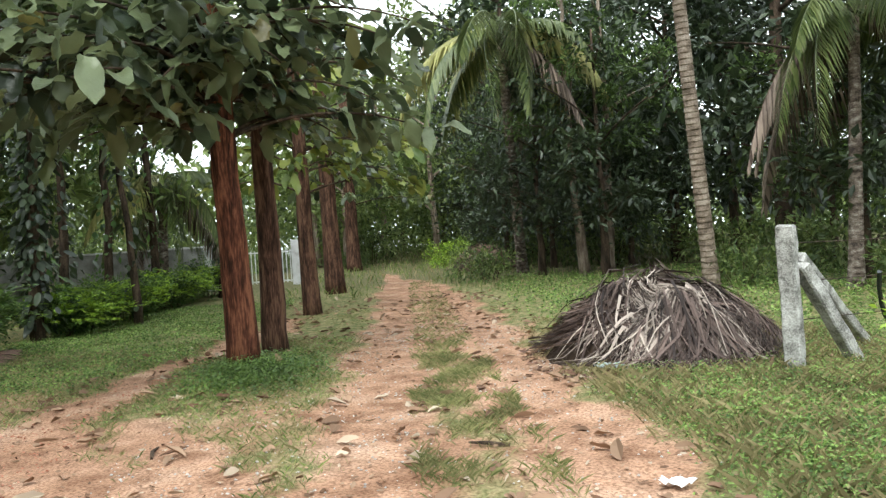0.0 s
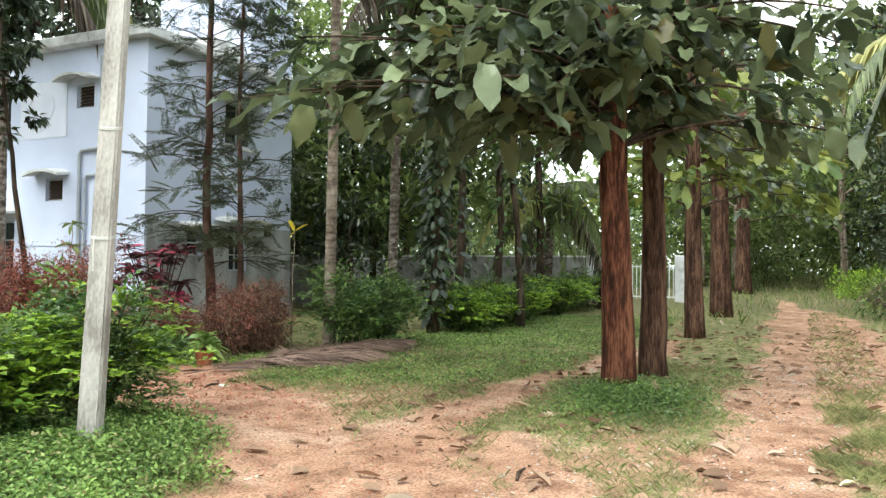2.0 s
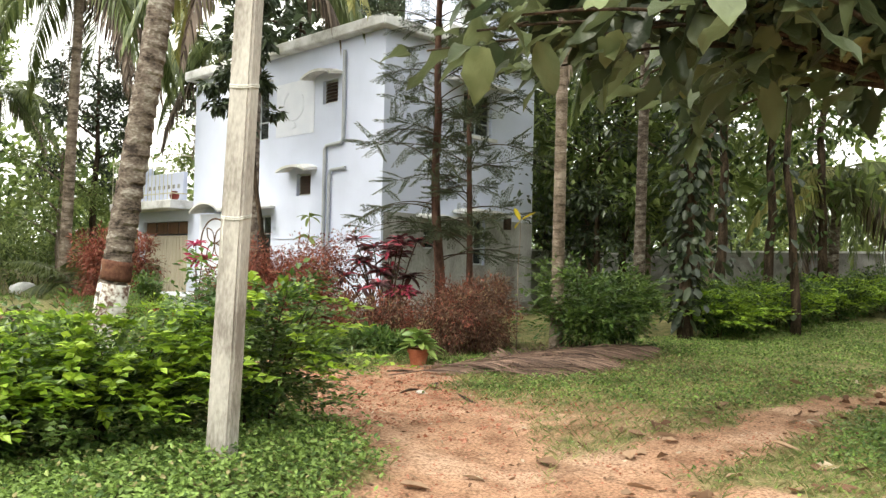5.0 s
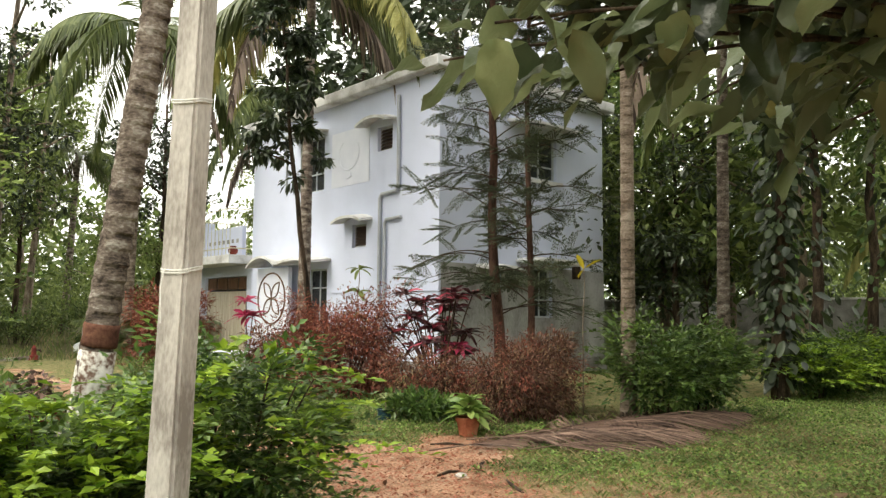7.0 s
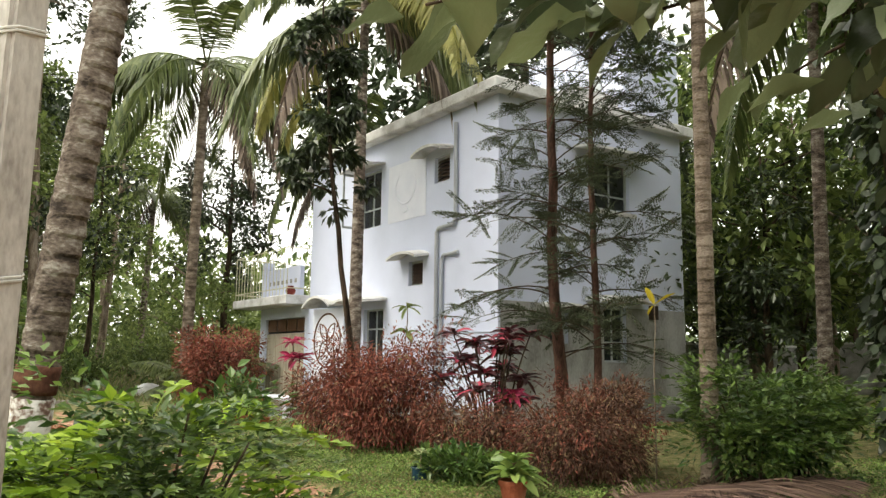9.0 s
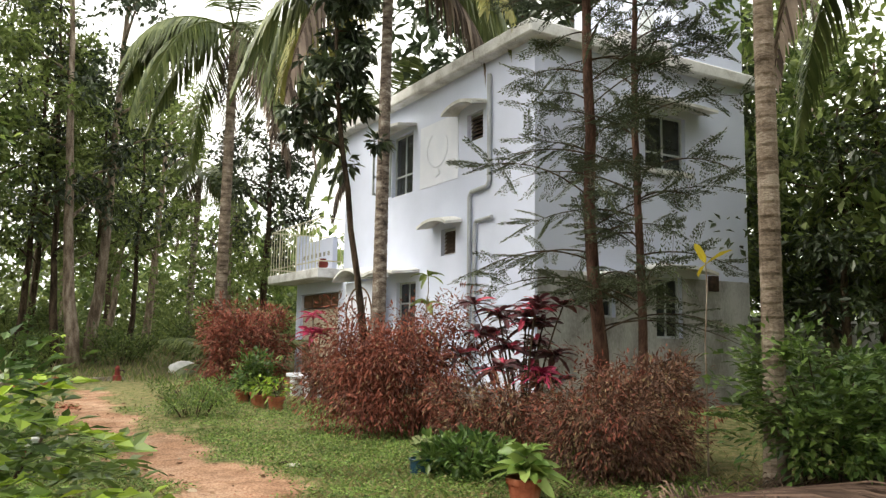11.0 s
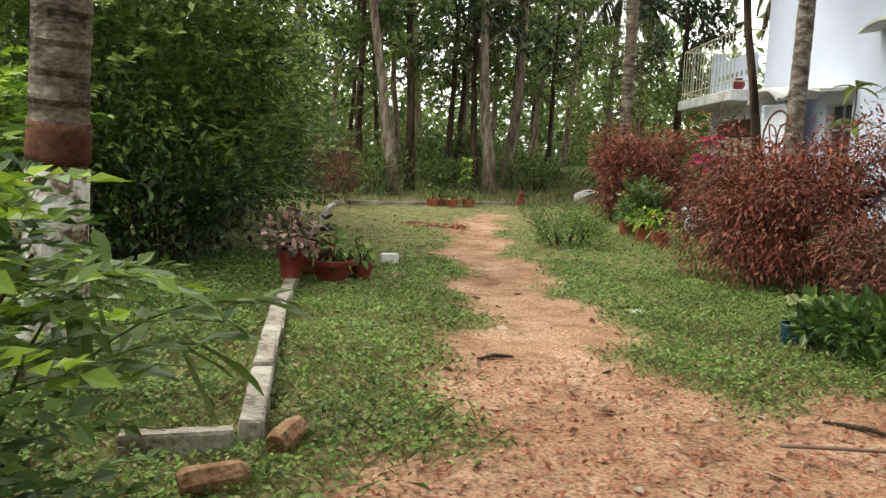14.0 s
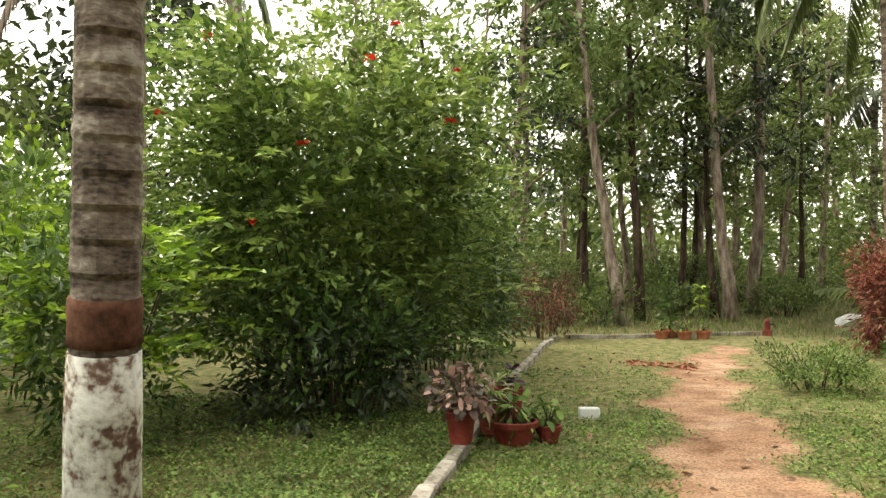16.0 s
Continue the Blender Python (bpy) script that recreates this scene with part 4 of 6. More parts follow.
# tall mixed woodland beyond the garden, two patterns of each kind placed many times
PLANT = [broad_tree("plantation_tree", "tall slim plantation tree with pale leaning trunk", 15, 0.17, 5.4, 2.1, 54, 62, 0.27, GREY_BARK, WOOD_LEAF, 41, at=(-8.95, 14.2, 0), group="plantation trees", lean=(-1.8, 0.9)),
         broad_tree("plantation_tree", "tall slim plantation tree with pale straight trunk", 16, 0.19, 5.6, 2.1, 54, 58, 0.27, GREY_BARK, WOOD_DARK, 42, at=(-5.9, 16.8, 0.08), group="plantation trees", lean=(-0.8, 0.7)),
         broad_tree("plantation_tree", "slender woodland tree with dark trunk", 13, 0.13, 4.4, 1.9, 54, 54, 0.26, DARK_BARK, WOOD_LIGHT, 43, at=(-6.3, 18.2, 0.1), group="plantation trees", lean=(-0.5, 0.6)),
         broad_tree("plantation_tree", "slender woodland tree with pale mottled trunk", 14, 0.17, 4.8, 2.2, 52, 56, 0.29, GREY_BARK, WOOD_LIGHT, 44, at=(-2.0, 27.0, 0.4), group="plantation trees", lean=(0.6, 0.0))]
rp = np.random.default_rng(5)
SPOTS = [(-7.7, 19, 2), (-4.4, 22.6, 2), (-3.1, 28.5, 0), (-10.5, 18, 2), (-12.5, 15, 1), (-9.5, 23, 0), (-13.5, 21, 3), (-7.2, 26, 1), (-5.2, 30, 3), (-11, 29, 2),
         (-15.5, 17, 2), (-17, 24, 0), (-8.5, 34, 1), (-2.5, 36, 2), (2, 34, 0), (-14, 34, 1), (-20, 19, 3), (-19, 30, 2), (-5, 40, 1), (-23, 25, 0), (-12.2, 25, 2), (-9.8, 40, 3),
         (-16, 40, 1), (1.5, 42, 3), (-24, 36, 1), (6, 38, 2), (-1.5, 46, 1), (-27, 28, 3), (-6.9, 21.5, 2), (-3.4, 24.5, 2), (-8.2, 16.5, 2), (-5.4, 19.6, 1)]
for x, y, k in SPOTS:
    if 66.5 < math.degrees(math.atan2(y + 11.5, x + 8.7)) < 77.3 or 121 < math.degrees(math.atan2(y + 9, x + 6.9)) < 126:
        continue  # the clearings through which the sky shows
    x, y = x + rp.uniform(-0.4, 0.4), y + rp.uniform(-0.5, 0.5)
    m = pose(x, y, float(ground_z(x, y)), 0, 0, rp.uniform(0, 360))
    c = copy_thing(PLANT[k], m)
    c.scale = [rp.uniform(0.85, 1.15)] * 3

# dark thicket along the track, and taller trees round the whole place
THICK = [broad_tree("thicket_tree", "dark evergreen tree with low dense foliage and thin trunks", 7.0, 0.12, 1.9, 2.6, 56, 50, 0.25, DARK_BARK, WOOD_DARK, 51, at=(12.0, -18.6, 0.2), group="thicket trees", column=0.4),
         broad_tree("thicket_tree", "leafy thicket tree with dark trunk", 8.0, 0.13, 2.2, 2.6, 56, 48, 0.31, DARK_BARK, WOOD_LEAF, 52, at=(22.0, -20.5, 0.5), group="thicket trees"),
         broad_tree("thicket_tree", "tall broad-leaved tree with pale green foliage", 11.0, 0.17, 3.0, 3.2, 60, 48, 0.355, GREY_BARK, WOOD_LIGHT, 53, at=(30.0, -9.0, 0.7), group="thicket trees"),
         broad_tree("thicket_tree", "tall broad-leaved tree with dense dark foliage", 12.0, 0.19, 3.0, 3.4, 64, 48, 0.39, DARK_BARK, WOOD_DARK, 54, at=(14.0, -33.0, 0.3), group="thicket trees")]
# unseen trees behind the view are kept because they limit the light
rp = np.random.default_rng(6)
SPOTS = [(15.5, -19.5, 0), (18.5, -18.4, 0), (9.6, -19.9, 0), (20, -24, 1), (26, -18.5, 0), (15, -24, 3), (5, -30, 3), (22, -30, 3), (-2, -34, 2), (30, -25, 1), (30, -16, 2), (36, -20, 3), (40, -9, 2),
         (19, 0, 2), (22, 5, 3), (14, 5.5, 1), (11, 7, 2), (16, 9, 3), (8, 12, 3), (12, 14, 2), (9, 22, 2), 
         (50, -16, 2), (48, -6, 3), (28, 6, 3), (38, 3, 3), (-19, 9, 1), (-22, 3, 2), (-24, 12, 3), (-17.5, 12.5, 0), (-22, -4, 3), (-26, 5, 3), (-21, -9, 2), (-28, -12, 3),
         (-20, -28, 3), (-10, -32, 3), (3, -24, 0), (-3, -27, 1), (9.5, -1.0, 1), (12.5, 0.5, 2), (17, -27, 3), (24, -23, 3), (10, -28, 1), (7, -33, 3), (28, -21, 3), (12, -21.5, 0), (18, -22, 0), (21, -18.6, 0), (35, -16.5, 1), (27, -10.6, 2), (46, -19, 3), (18, -31, 3), (1, -29, 3), (38, -10, 1), (50, -13.6, 1), (47, -9.5, 1), (7.4, -1.0, 0), (9.4, 0.8, 2), (40, -18, 6), (46, -22, 7), (52, -16.5, 6), (38, -26, 7), (33, -21, 7), (60, -18, 7), (48, -12.6, 6), (58, -9, 7), (25, -28, 7), (36, -8, 6), (7.5, 14, 7), (10.5, 11, 7), (14, 7.5, 7), (12, -27, 7), (9.5, -3.2, 2)]
for x, y, k in SPOTS:
    x, y = x + rp.uniform(-0.4, 0.4), y + rp.uniform(-0.4, 0.4)
    c = copy_thing(THICK[k % 4], pose(x, y, float(ground_z(x, y)), 0, 0, rp.uniform(0, 360)))
    c.scale = [rp.uniform(0.85, 1.15) * (1.6 if k > 3 else 1.0)] * 3


def far_woods(seed, m, label):
    """Distant tree masses that close the view, as one object of loose foliage."""
    rng = np.random.default_rng(seed)
    g = Geo()
    for _ in range(620):
        a = rng.uniform(0, 2 * np.pi)
        R = rng.uniform(46, 85)
        x, y = -7 + math.cos(a) * R, -9 + math.sin(a) * R
        h = rng.uniform(3.0, 11.5)
        k = 70
        P, d = cloud(rng, k, (x, y, float(ground_z(x, y)) + h * 0.5), (3.2, 3.2, h * 0.55), 0.45)
        leaves(g, P, d + rng.normal(0, 0.5, (k, 3)), rng.uniform(0.6, 1.2, k), rng.uniform(0.35, 0.6, k), rng)
    tagged(part("far_woods", g, m), label, "woodland", kind="stuff")


far_woods(66, WOOD_LEAF, "distant belt of mixed green woodland")
# second belt in a paler leaf, with the sunlight put into its colour
far_woods(67, WOOD_LIGHT, "distant belt of pale sunlit woodland")


def far_scrub(seed, n, a0, a1, r0, r1, m, label):
    """Low scrub seen between the trunks; a pale leaf colour stands for the sun on it."""
    rng = np.random.default_rng(seed)
    g = Geo()
    for _ in range(n):
        a, R = radians(rng.uniform(a0, a1)), rng.uniform(r0, r1)
        x, y = -7 + math.cos(a) * R, -9 + math.sin(a) * R
        h, k = rng.uniform(1.0, 3.4), 90
        P, d = cloud(rng, k, (x, y, float(ground_z(x, y)) + h * 0.5), (1.7, 1.7, h * 0.55), 0.45)
        leaves(g, P, d + rng.normal(0, 0.5, (k, 3)), rng.uniform(0.2, 0.42, k), rng.uniform(0.1, 0.2, k), rng)
    tagged(part("far_scrub", g, m), label, "scrub", kind="stuff")


far_scrub(68, 230, 62, 150, 34, 52, WOOD_LIGHT, "low pale green scrub beyond the plantation")
far_scrub(69, 120, -20, 25, 36, 52, WOOD_LIGHT, "low pale green scrub beyond the boundary wall")

# ---- shrubs, hedges and garden plants ----


def on_ground(x, y):
    return float(ground_z(x, y))


def stems(g, rng, n, r, h, thick=0.012, lean=0.5):
    tops = []
    for _ in range(n):
        a, q = rng.uniform(0, 2 * np.pi), r * math.sqrt(rng.uniform(0.02, 1))
        b = np.array([math.cos(a) * q * 0.35, math.sin(a) * q * 0.35, -0.04])
        e = np.array([math.cos(a) * q * (1 + lean * 0.3), math.sin(a) * q * (1 + lean * 0.3), h * rng.uniform(0.55, 0.95)])
        tube(g, bezier(b, (b + e) / 2 * np.array([0.7, 0.7, 1.15]), e, 6), np.linspace(thick, thick * 0.4, 6), 5, 0.1, 1)
        tops.append(e)
    return tops


def bush(name, label, category, x, y, r, h, n, leaf, width, inner, outer, seed, group="", share=0.35, droop=0.0, squash=1.0, tufts=36, level=1.0, ry=None, twig=DARK_BARK, wild=0.25, turn=0.0):
    """A shrub: stems, an inner mass and outer shoots of single leaves, with an uneven outline."""
    rng = np.random.default_rng(seed)
    ry = ry or r
    t = thing(name, x, y, on_ground(x, y), label, category, group, rz=turn)
    g = Geo()
    tops = stems(g, rng, int(min(12, 8 + 4 * r)), r * 0.8, h)
    tagged(part("stem_mass", g, twig, t), kind="stuff")
    # a darker inner leaf, where given, paints the shade inside the shrub
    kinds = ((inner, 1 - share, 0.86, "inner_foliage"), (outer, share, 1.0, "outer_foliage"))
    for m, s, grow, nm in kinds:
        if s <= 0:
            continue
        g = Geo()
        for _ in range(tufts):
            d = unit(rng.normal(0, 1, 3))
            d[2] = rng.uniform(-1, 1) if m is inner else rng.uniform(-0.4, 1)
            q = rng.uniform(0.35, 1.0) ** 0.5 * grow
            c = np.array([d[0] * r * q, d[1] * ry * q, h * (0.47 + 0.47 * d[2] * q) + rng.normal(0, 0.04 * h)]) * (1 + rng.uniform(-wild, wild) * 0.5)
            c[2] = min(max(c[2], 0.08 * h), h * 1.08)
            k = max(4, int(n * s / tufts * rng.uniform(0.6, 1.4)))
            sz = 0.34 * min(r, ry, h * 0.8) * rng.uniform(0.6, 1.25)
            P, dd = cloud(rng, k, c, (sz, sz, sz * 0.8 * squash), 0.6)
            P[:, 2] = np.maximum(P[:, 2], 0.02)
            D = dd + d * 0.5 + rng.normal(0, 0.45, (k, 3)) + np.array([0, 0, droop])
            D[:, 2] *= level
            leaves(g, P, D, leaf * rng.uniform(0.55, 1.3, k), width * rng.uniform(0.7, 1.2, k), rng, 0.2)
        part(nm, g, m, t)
    return t


def rosette(g, rng, c, n, L, W, up=0.5, curl=0.5):
    a = np.arange(n) * 2.4 + rng.uniform(0, 6)
    e = up + rng.normal(0, 0.25, n) + np.linspace(0.9, -0.5, n) * 0.7
    D = np.stack([np.cos(a), np.sin(a), e], 1)
    leaves(g, np.repeat(np.asarray(c, float)[None], n, 0), D, L * rng.uniform(0.75, 1.1, n), W * rng.uniform(0.8, 1.1, n), rng, 0.15, curl, fine=True)


def sprays(t, r, h, n, leaf, m, seed, reach=0.32, ry=None, low=0.35):
    """Arching leafy shoots that stand out of a shrub in layers, with leaves in two rows along each."""
    rng = np.random.default_rng(seed)
    ry = ry or r
    g, sg = Geo(), Geo()
    for _ in range(n):
        a, q = rng.uniform(0, 2 * np.pi), rng.uniform(0.3, 0.95)
        up = rng.uniform(low, 1.0)
        s = np.array([math.cos(a) * r * q, math.sin(a) * ry * q, h * up * (1 - 0.25 * q * q)])
        d = np.array([math.cos(a), math.sin(a), 0]) + rng.normal(0, 0.4, 3) * np.array([1, 1, 0])
        L = reach * rng.uniform(0.6, 1.25)
        e = s + d * L + np.array([0, 0, L * rng.uniform(-0.25, 0.4)])
        b = bezier(s, (s + e) / 2 + np.array([0, 0, 0.25 * L]), e, 7)
        tube(sg, b, np.linspace(0.004, 0.0015, 7), 3)
        k = int(rng.integers(11, 18))
        u = np.linspace(0.2, 1.0, k)
        P = np.stack([np.interp(u, np.linspace(0, 1, 7), b[:, j]) for j in range(3)], 1)
        dd = unit(e - s)
        side = np.cross(dd, (0, 0, 1.0)) * np.where(np.arange(k) % 2, 1, -1)[:, None]
        side[-2:] *= 0.15
        D = side * 0.9 + dd * 0.6 + rng.normal(0, 0.2, (k, 3)) + np.array([0, 0, 0.05])
        leaves(g, P, D, leaf * rng.uniform(0.75, 1.25, k), leaf * 0.62, rng, 0.2)
    tagged(part("shoot_mass", sg, m, t), kind="stuff")
    part("shoot_foliage", g, m, t)


# bright hedge behind the concrete pole, the shade inside it put into darker leaves
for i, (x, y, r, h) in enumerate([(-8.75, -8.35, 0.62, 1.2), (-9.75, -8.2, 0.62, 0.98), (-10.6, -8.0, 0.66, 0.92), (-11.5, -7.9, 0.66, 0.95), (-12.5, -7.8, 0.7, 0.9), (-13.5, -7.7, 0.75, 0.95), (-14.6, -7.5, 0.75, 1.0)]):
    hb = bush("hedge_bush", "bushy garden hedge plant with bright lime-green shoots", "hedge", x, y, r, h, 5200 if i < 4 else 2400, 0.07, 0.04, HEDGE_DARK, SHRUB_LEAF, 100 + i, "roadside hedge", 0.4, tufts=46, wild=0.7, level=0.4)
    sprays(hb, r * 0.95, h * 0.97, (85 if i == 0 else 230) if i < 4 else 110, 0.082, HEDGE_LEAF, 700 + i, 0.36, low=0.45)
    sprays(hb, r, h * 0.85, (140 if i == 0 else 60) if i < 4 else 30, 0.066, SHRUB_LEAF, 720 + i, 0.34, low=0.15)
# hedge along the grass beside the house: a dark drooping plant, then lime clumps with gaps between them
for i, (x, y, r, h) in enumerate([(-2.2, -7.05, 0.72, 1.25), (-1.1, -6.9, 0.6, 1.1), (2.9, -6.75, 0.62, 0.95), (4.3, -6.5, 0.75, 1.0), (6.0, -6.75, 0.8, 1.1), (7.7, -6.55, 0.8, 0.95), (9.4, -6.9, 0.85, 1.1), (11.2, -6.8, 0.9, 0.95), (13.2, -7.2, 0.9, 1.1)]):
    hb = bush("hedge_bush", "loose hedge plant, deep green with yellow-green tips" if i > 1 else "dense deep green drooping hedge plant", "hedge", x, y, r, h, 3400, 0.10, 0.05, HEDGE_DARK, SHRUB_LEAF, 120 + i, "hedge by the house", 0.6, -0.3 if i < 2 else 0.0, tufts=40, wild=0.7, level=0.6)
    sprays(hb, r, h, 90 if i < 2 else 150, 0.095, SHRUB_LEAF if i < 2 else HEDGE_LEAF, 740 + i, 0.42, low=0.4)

# withered red bushes along the house
RED = "withered bush with thin drooping dark red leaves"
bush("red_bush", RED, "bush", -3.3, 6.6, 1.1, 2.1, 11000, 0.12, 0.038, RED_LEAF, RED_LEAF, 140, "red bushes", 0.5, -0.5, tufts=60, twig=PINE_BARK)
bush("red_bush", RED, "bush", -3.5, -1.65, 1.15, 1.8, 21000, 0.085, 0.025, RED_LEAF, RED_LEAF, 141, "red bushes", 0.5, -0.75, tufts=90, wild=0.15, twig=PINE_BARK)
bush("red_bush", "small withered bush with brown-red leaves", "bush", -3.55, -4.0, 0.75, 0.85, 5200, 0.085, 0.022, BROWN_LEAF, RED_LEAF, 142, "red bushes", 0.4, -0.5, twig=PINE_BARK)
bush("red_bush", "half-dead brown bush with dry hanging leaves", "bush", -3.25, -5.45, 0.8, 1.0, 15000, 0.07, 0.018, BROWN_LEAF, RED_LEAF, 143, "red bushes", 0.12, -0.55, tufts=60, twig=PINE_BARK)
bush("red_bush", "half-dead brown bush with dry hanging leaves", "bush", -2.3, -5.0, 0.7, 1.25, 6500, 0.085, 0.02, BROWN_LEAF, RED_LEAF, 144, "red bushes", 0.3, -0.5, twig=PINE_BARK)
bush("red_bush", RED, "bush", -3.1, 1.0, 0.9, 1.3, 4500, 0.14, 0.03, BROWN_LEAF, RED_LEAF, 145, "red bushes", 0.55, -0.5, tufts=50, twig=PINE_BARK)
bush("red_bush", "dry reddish-brown shrub beside the garden kerb", "bush", -10.2, 8.6, 0.9, 1.7, 2600, 0.14, 0.03, BROWN_LEAF, RED_LEAF, 146, "red bushes", 0.2, -0.4, twig=PINE_BARK)
# green low plants
bush("low_shrub", "small round weedy green shrub on the lawn", "shrub", -5.5, 1.5, 0.75, 0.62, 3800, 0.06, 0.022, SHRUB_LEAF, WEED, 150, "", 0.5)
bush("low_shrub", "low dark green foliage plant beside the flower pot", "shrub", -4.35, -4.75, 0.5, 0.38, 1300, 0.11, 0.065, HEDGE_DARK, SHRUB_LEAF, 151, "", 0.4)
bush("low_shrub", "leafy green shrub among potted plants", "shrub", -3.9, 3.6, 0.45, 1.1, 900, 0.13, 0.06, HEDGE_DARK, SHRUB_LEAF, 152, "", 0.4)
bush("low_shrub", "spreading yellow-green shrub beside the track", "shrub", 22.0, -15.9, 1.1, 1.3, 1800, 0.14, 0.06, HEDGE_LEAF, HEDGE_LEAF, 153, "", 0.5)
bush("low_shrub", "weedy green shrub beside the fence post", "shrub", -8.9, -18.1, 0.55, 0.75, 1500, 0.09, 0.05, SHRUB_LEAF, HEDGE_LEAF, 154, "", 0.3)
bush("low_shrub", "tall loose green shrub behind the hedge", "shrub", -11.6, -5.9, 0.9, 1.9, 4500, 0.11, 0.05, HEDGE_DARK, SHRUB_LEAF, 155, "", 0.4)
# hibiscus thicket; outer leaves and upper shoots take the sunlit leaf copy
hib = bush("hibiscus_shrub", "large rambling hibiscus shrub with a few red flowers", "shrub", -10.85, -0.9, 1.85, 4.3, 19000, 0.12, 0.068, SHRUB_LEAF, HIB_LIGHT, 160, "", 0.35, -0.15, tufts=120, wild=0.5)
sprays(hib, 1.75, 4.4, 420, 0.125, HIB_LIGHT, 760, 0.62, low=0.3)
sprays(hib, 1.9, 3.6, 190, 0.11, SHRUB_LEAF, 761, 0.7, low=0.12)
# added skirt bush; its dark leaves paint in the shade below the hibiscus
bush("low_shrub", "added low shrub, darkened as the shaded foot of the hibiscus", "shrub", -10.2, -1.9, 1.1, 1.3, 3600, 0.11, 0.06, WOOD_DARK, HEDGE_DARK, 165, "", 0.45, tufts=50, wild=0.7)
rf = np.random.default_rng(8)
for a, e, q in [(-70, 0.62, 1.0), (-50, 0.82, 0.95), (-110, 0.9, 0.9), (-20, 0.7, 1.0), (-35, 0.93, 0.8), (-85, 0.45, 1.02), (-5, 0.85, 0.9), (-140, 0.75, 1.0)]:
    g = Geo()
    c = np.array([math.cos(radians(a)) * 2.1 * q * 0.85, math.sin(radians(a)) * 2.1 * q * 0.85, 4.2 * e])
    rosette(g, rf, c, 7, 0.075, 0.06, 0.3, 0.2)
    part("flower", g, FLOWER_RED, hib, "red flower")
bush("hibiscus_shrub", "tall leafy shrub with pale green shoots", "shrub", -14.2, -2.4, 1.8, 3.4, 7000, 0.12, 0.06, SHRUB_LEAF, HEDGE_LEAF, 161, "", 0.45, tufts=80)
lime_shrub = bush("hibiscus_shrub", "bright lime-green shrub behind the painted palm", "shrub", -11.5, -3.6, 0.8, 2.0, 2600, 0.12, 0.05, HEDGE_DARK, SHRUB_LEAF, 164, "", 0.6, tufts=40, wild=0.7)
sprays(lime_shrub, 0.8, 2.1, 110, 0.11, HEDGE_LEAF, 762, 0.5, low=0.35)
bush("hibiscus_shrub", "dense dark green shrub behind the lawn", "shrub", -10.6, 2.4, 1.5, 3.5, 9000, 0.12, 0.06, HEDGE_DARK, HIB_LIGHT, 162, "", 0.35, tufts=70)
bush("hibiscus_shrub", "dense dark green shrub behind the lawn", "shrub", -11.2, 5.2, 1.5, 3.3, 6000, 0.13, 0.065, HEDGE_DARK, SHRUB_LEAF, 163, "", 0.3, tufts=70)

# undergrowth at the wood's edge, sunlight put into its paler outer leaves
rp = np.random.default_rng(9)
UNDER = [bush("undergrowth_bush", "tangled green undergrowth at the edge of the wood", "bush", 11.5, -16.6, 1.3, 1.1, 1100, 0.18, 0.08, WOOD_LEAF, WOOD_LIGHT, 170, "undergrowth", 0.4),
         bush("undergrowth_bush", "dark leafy undergrowth beneath the trees", "bush", 14.0, -21.5, 1.6, 1.5, 1200, 0.2, 0.09, WOOD_LEAF, WOOD_LIGHT, 171, "undergrowth", 0.5),
         bush("undergrowth_bush", "tall thin undergrowth beneath the trees", "bush", -12.0, 12.5, 1.2, 1.9, 1100, 0.18, 0.07, WOOD_LEAF, WOOD_LIGHT, 172, "undergrowth", 0.4)]
US = [(9, -25.5, 0), (6, -26.5, 1), (3.5, -21.5, 0), (12, -25, 1), (17, -21.5, 1), (19.5, -20, 1), (23.5, -18.2, 0), (27, -17.2, 0), (31, -17.5, 0), (36, -16.8, 2), (42, -17.5, 1), (14.5, -29, 1), (0, -24, 0), (-3, -23, 0), (18, -25, 2), (22, -26, 1),
      (26, -11, 0), (30, -11.5, 2), (35, -11, 0), (42, -10, 2), (50, -11.5, 1), (24, -5, 1), (28, -7, 1), (19.5, -6, 2), (55, -17, 1), (62, -12, 2), (70, -14.5, 1),
      (-9.5, 14.6, 0), (-11.5, 15.5, 2), (-7.5, 21, 2), (-5, 24, 0), (-9, 25, 1), (-13.5, 18, 1), (-3, 21.5, 0), (-1, 24, 2), (-6, 28, 2), (-2, 31, 1), (-10, 31, 1), (-15, 25, 1), (-17, 15, 1), (1.5, 22, 1), (-8, 36, 1), (-4, 37, 2), (-13, 36, 1), (2, 38, 1),
      (-16.5, 8, 2), (-15, 5.5, 1), (-18, 0, 1), (-16.5, -4.5, 2), (-19, -6, 1), (0.5, 17.5, 2), (-1.2, 19, 1), (-8, 17.5, 0), (-11, 20, 2), (-4, 19, 0), (-6, 22.5, 2), (-9.5, 28, 2), (-3.5, 33, 0), (-14, 29, 0)]
for x, y, k in US:
    x, y = x + rp.uniform(-0.5, 0.5), y + rp.uniform(-0.5, 0.5)
    c = copy_thing(UNDER[k], pose(x, y, on_ground(x, y), 0, 0, rp.uniform(0, 360)))
    c.scale = [rp.uniform(0.8, 1.25)] * 3

# bright small broad-leaved palm and tree clump beside the balcony
broad_tree("garden_tree", "bushy olive-yellow garden tree behind the balcony", 5.2, 0.14, 1.2, 2.2, 60, 90, 0.16, GREY_BARK, WOOD_LIGHT, 180, at=(-1.0, 16.5, 0.05))
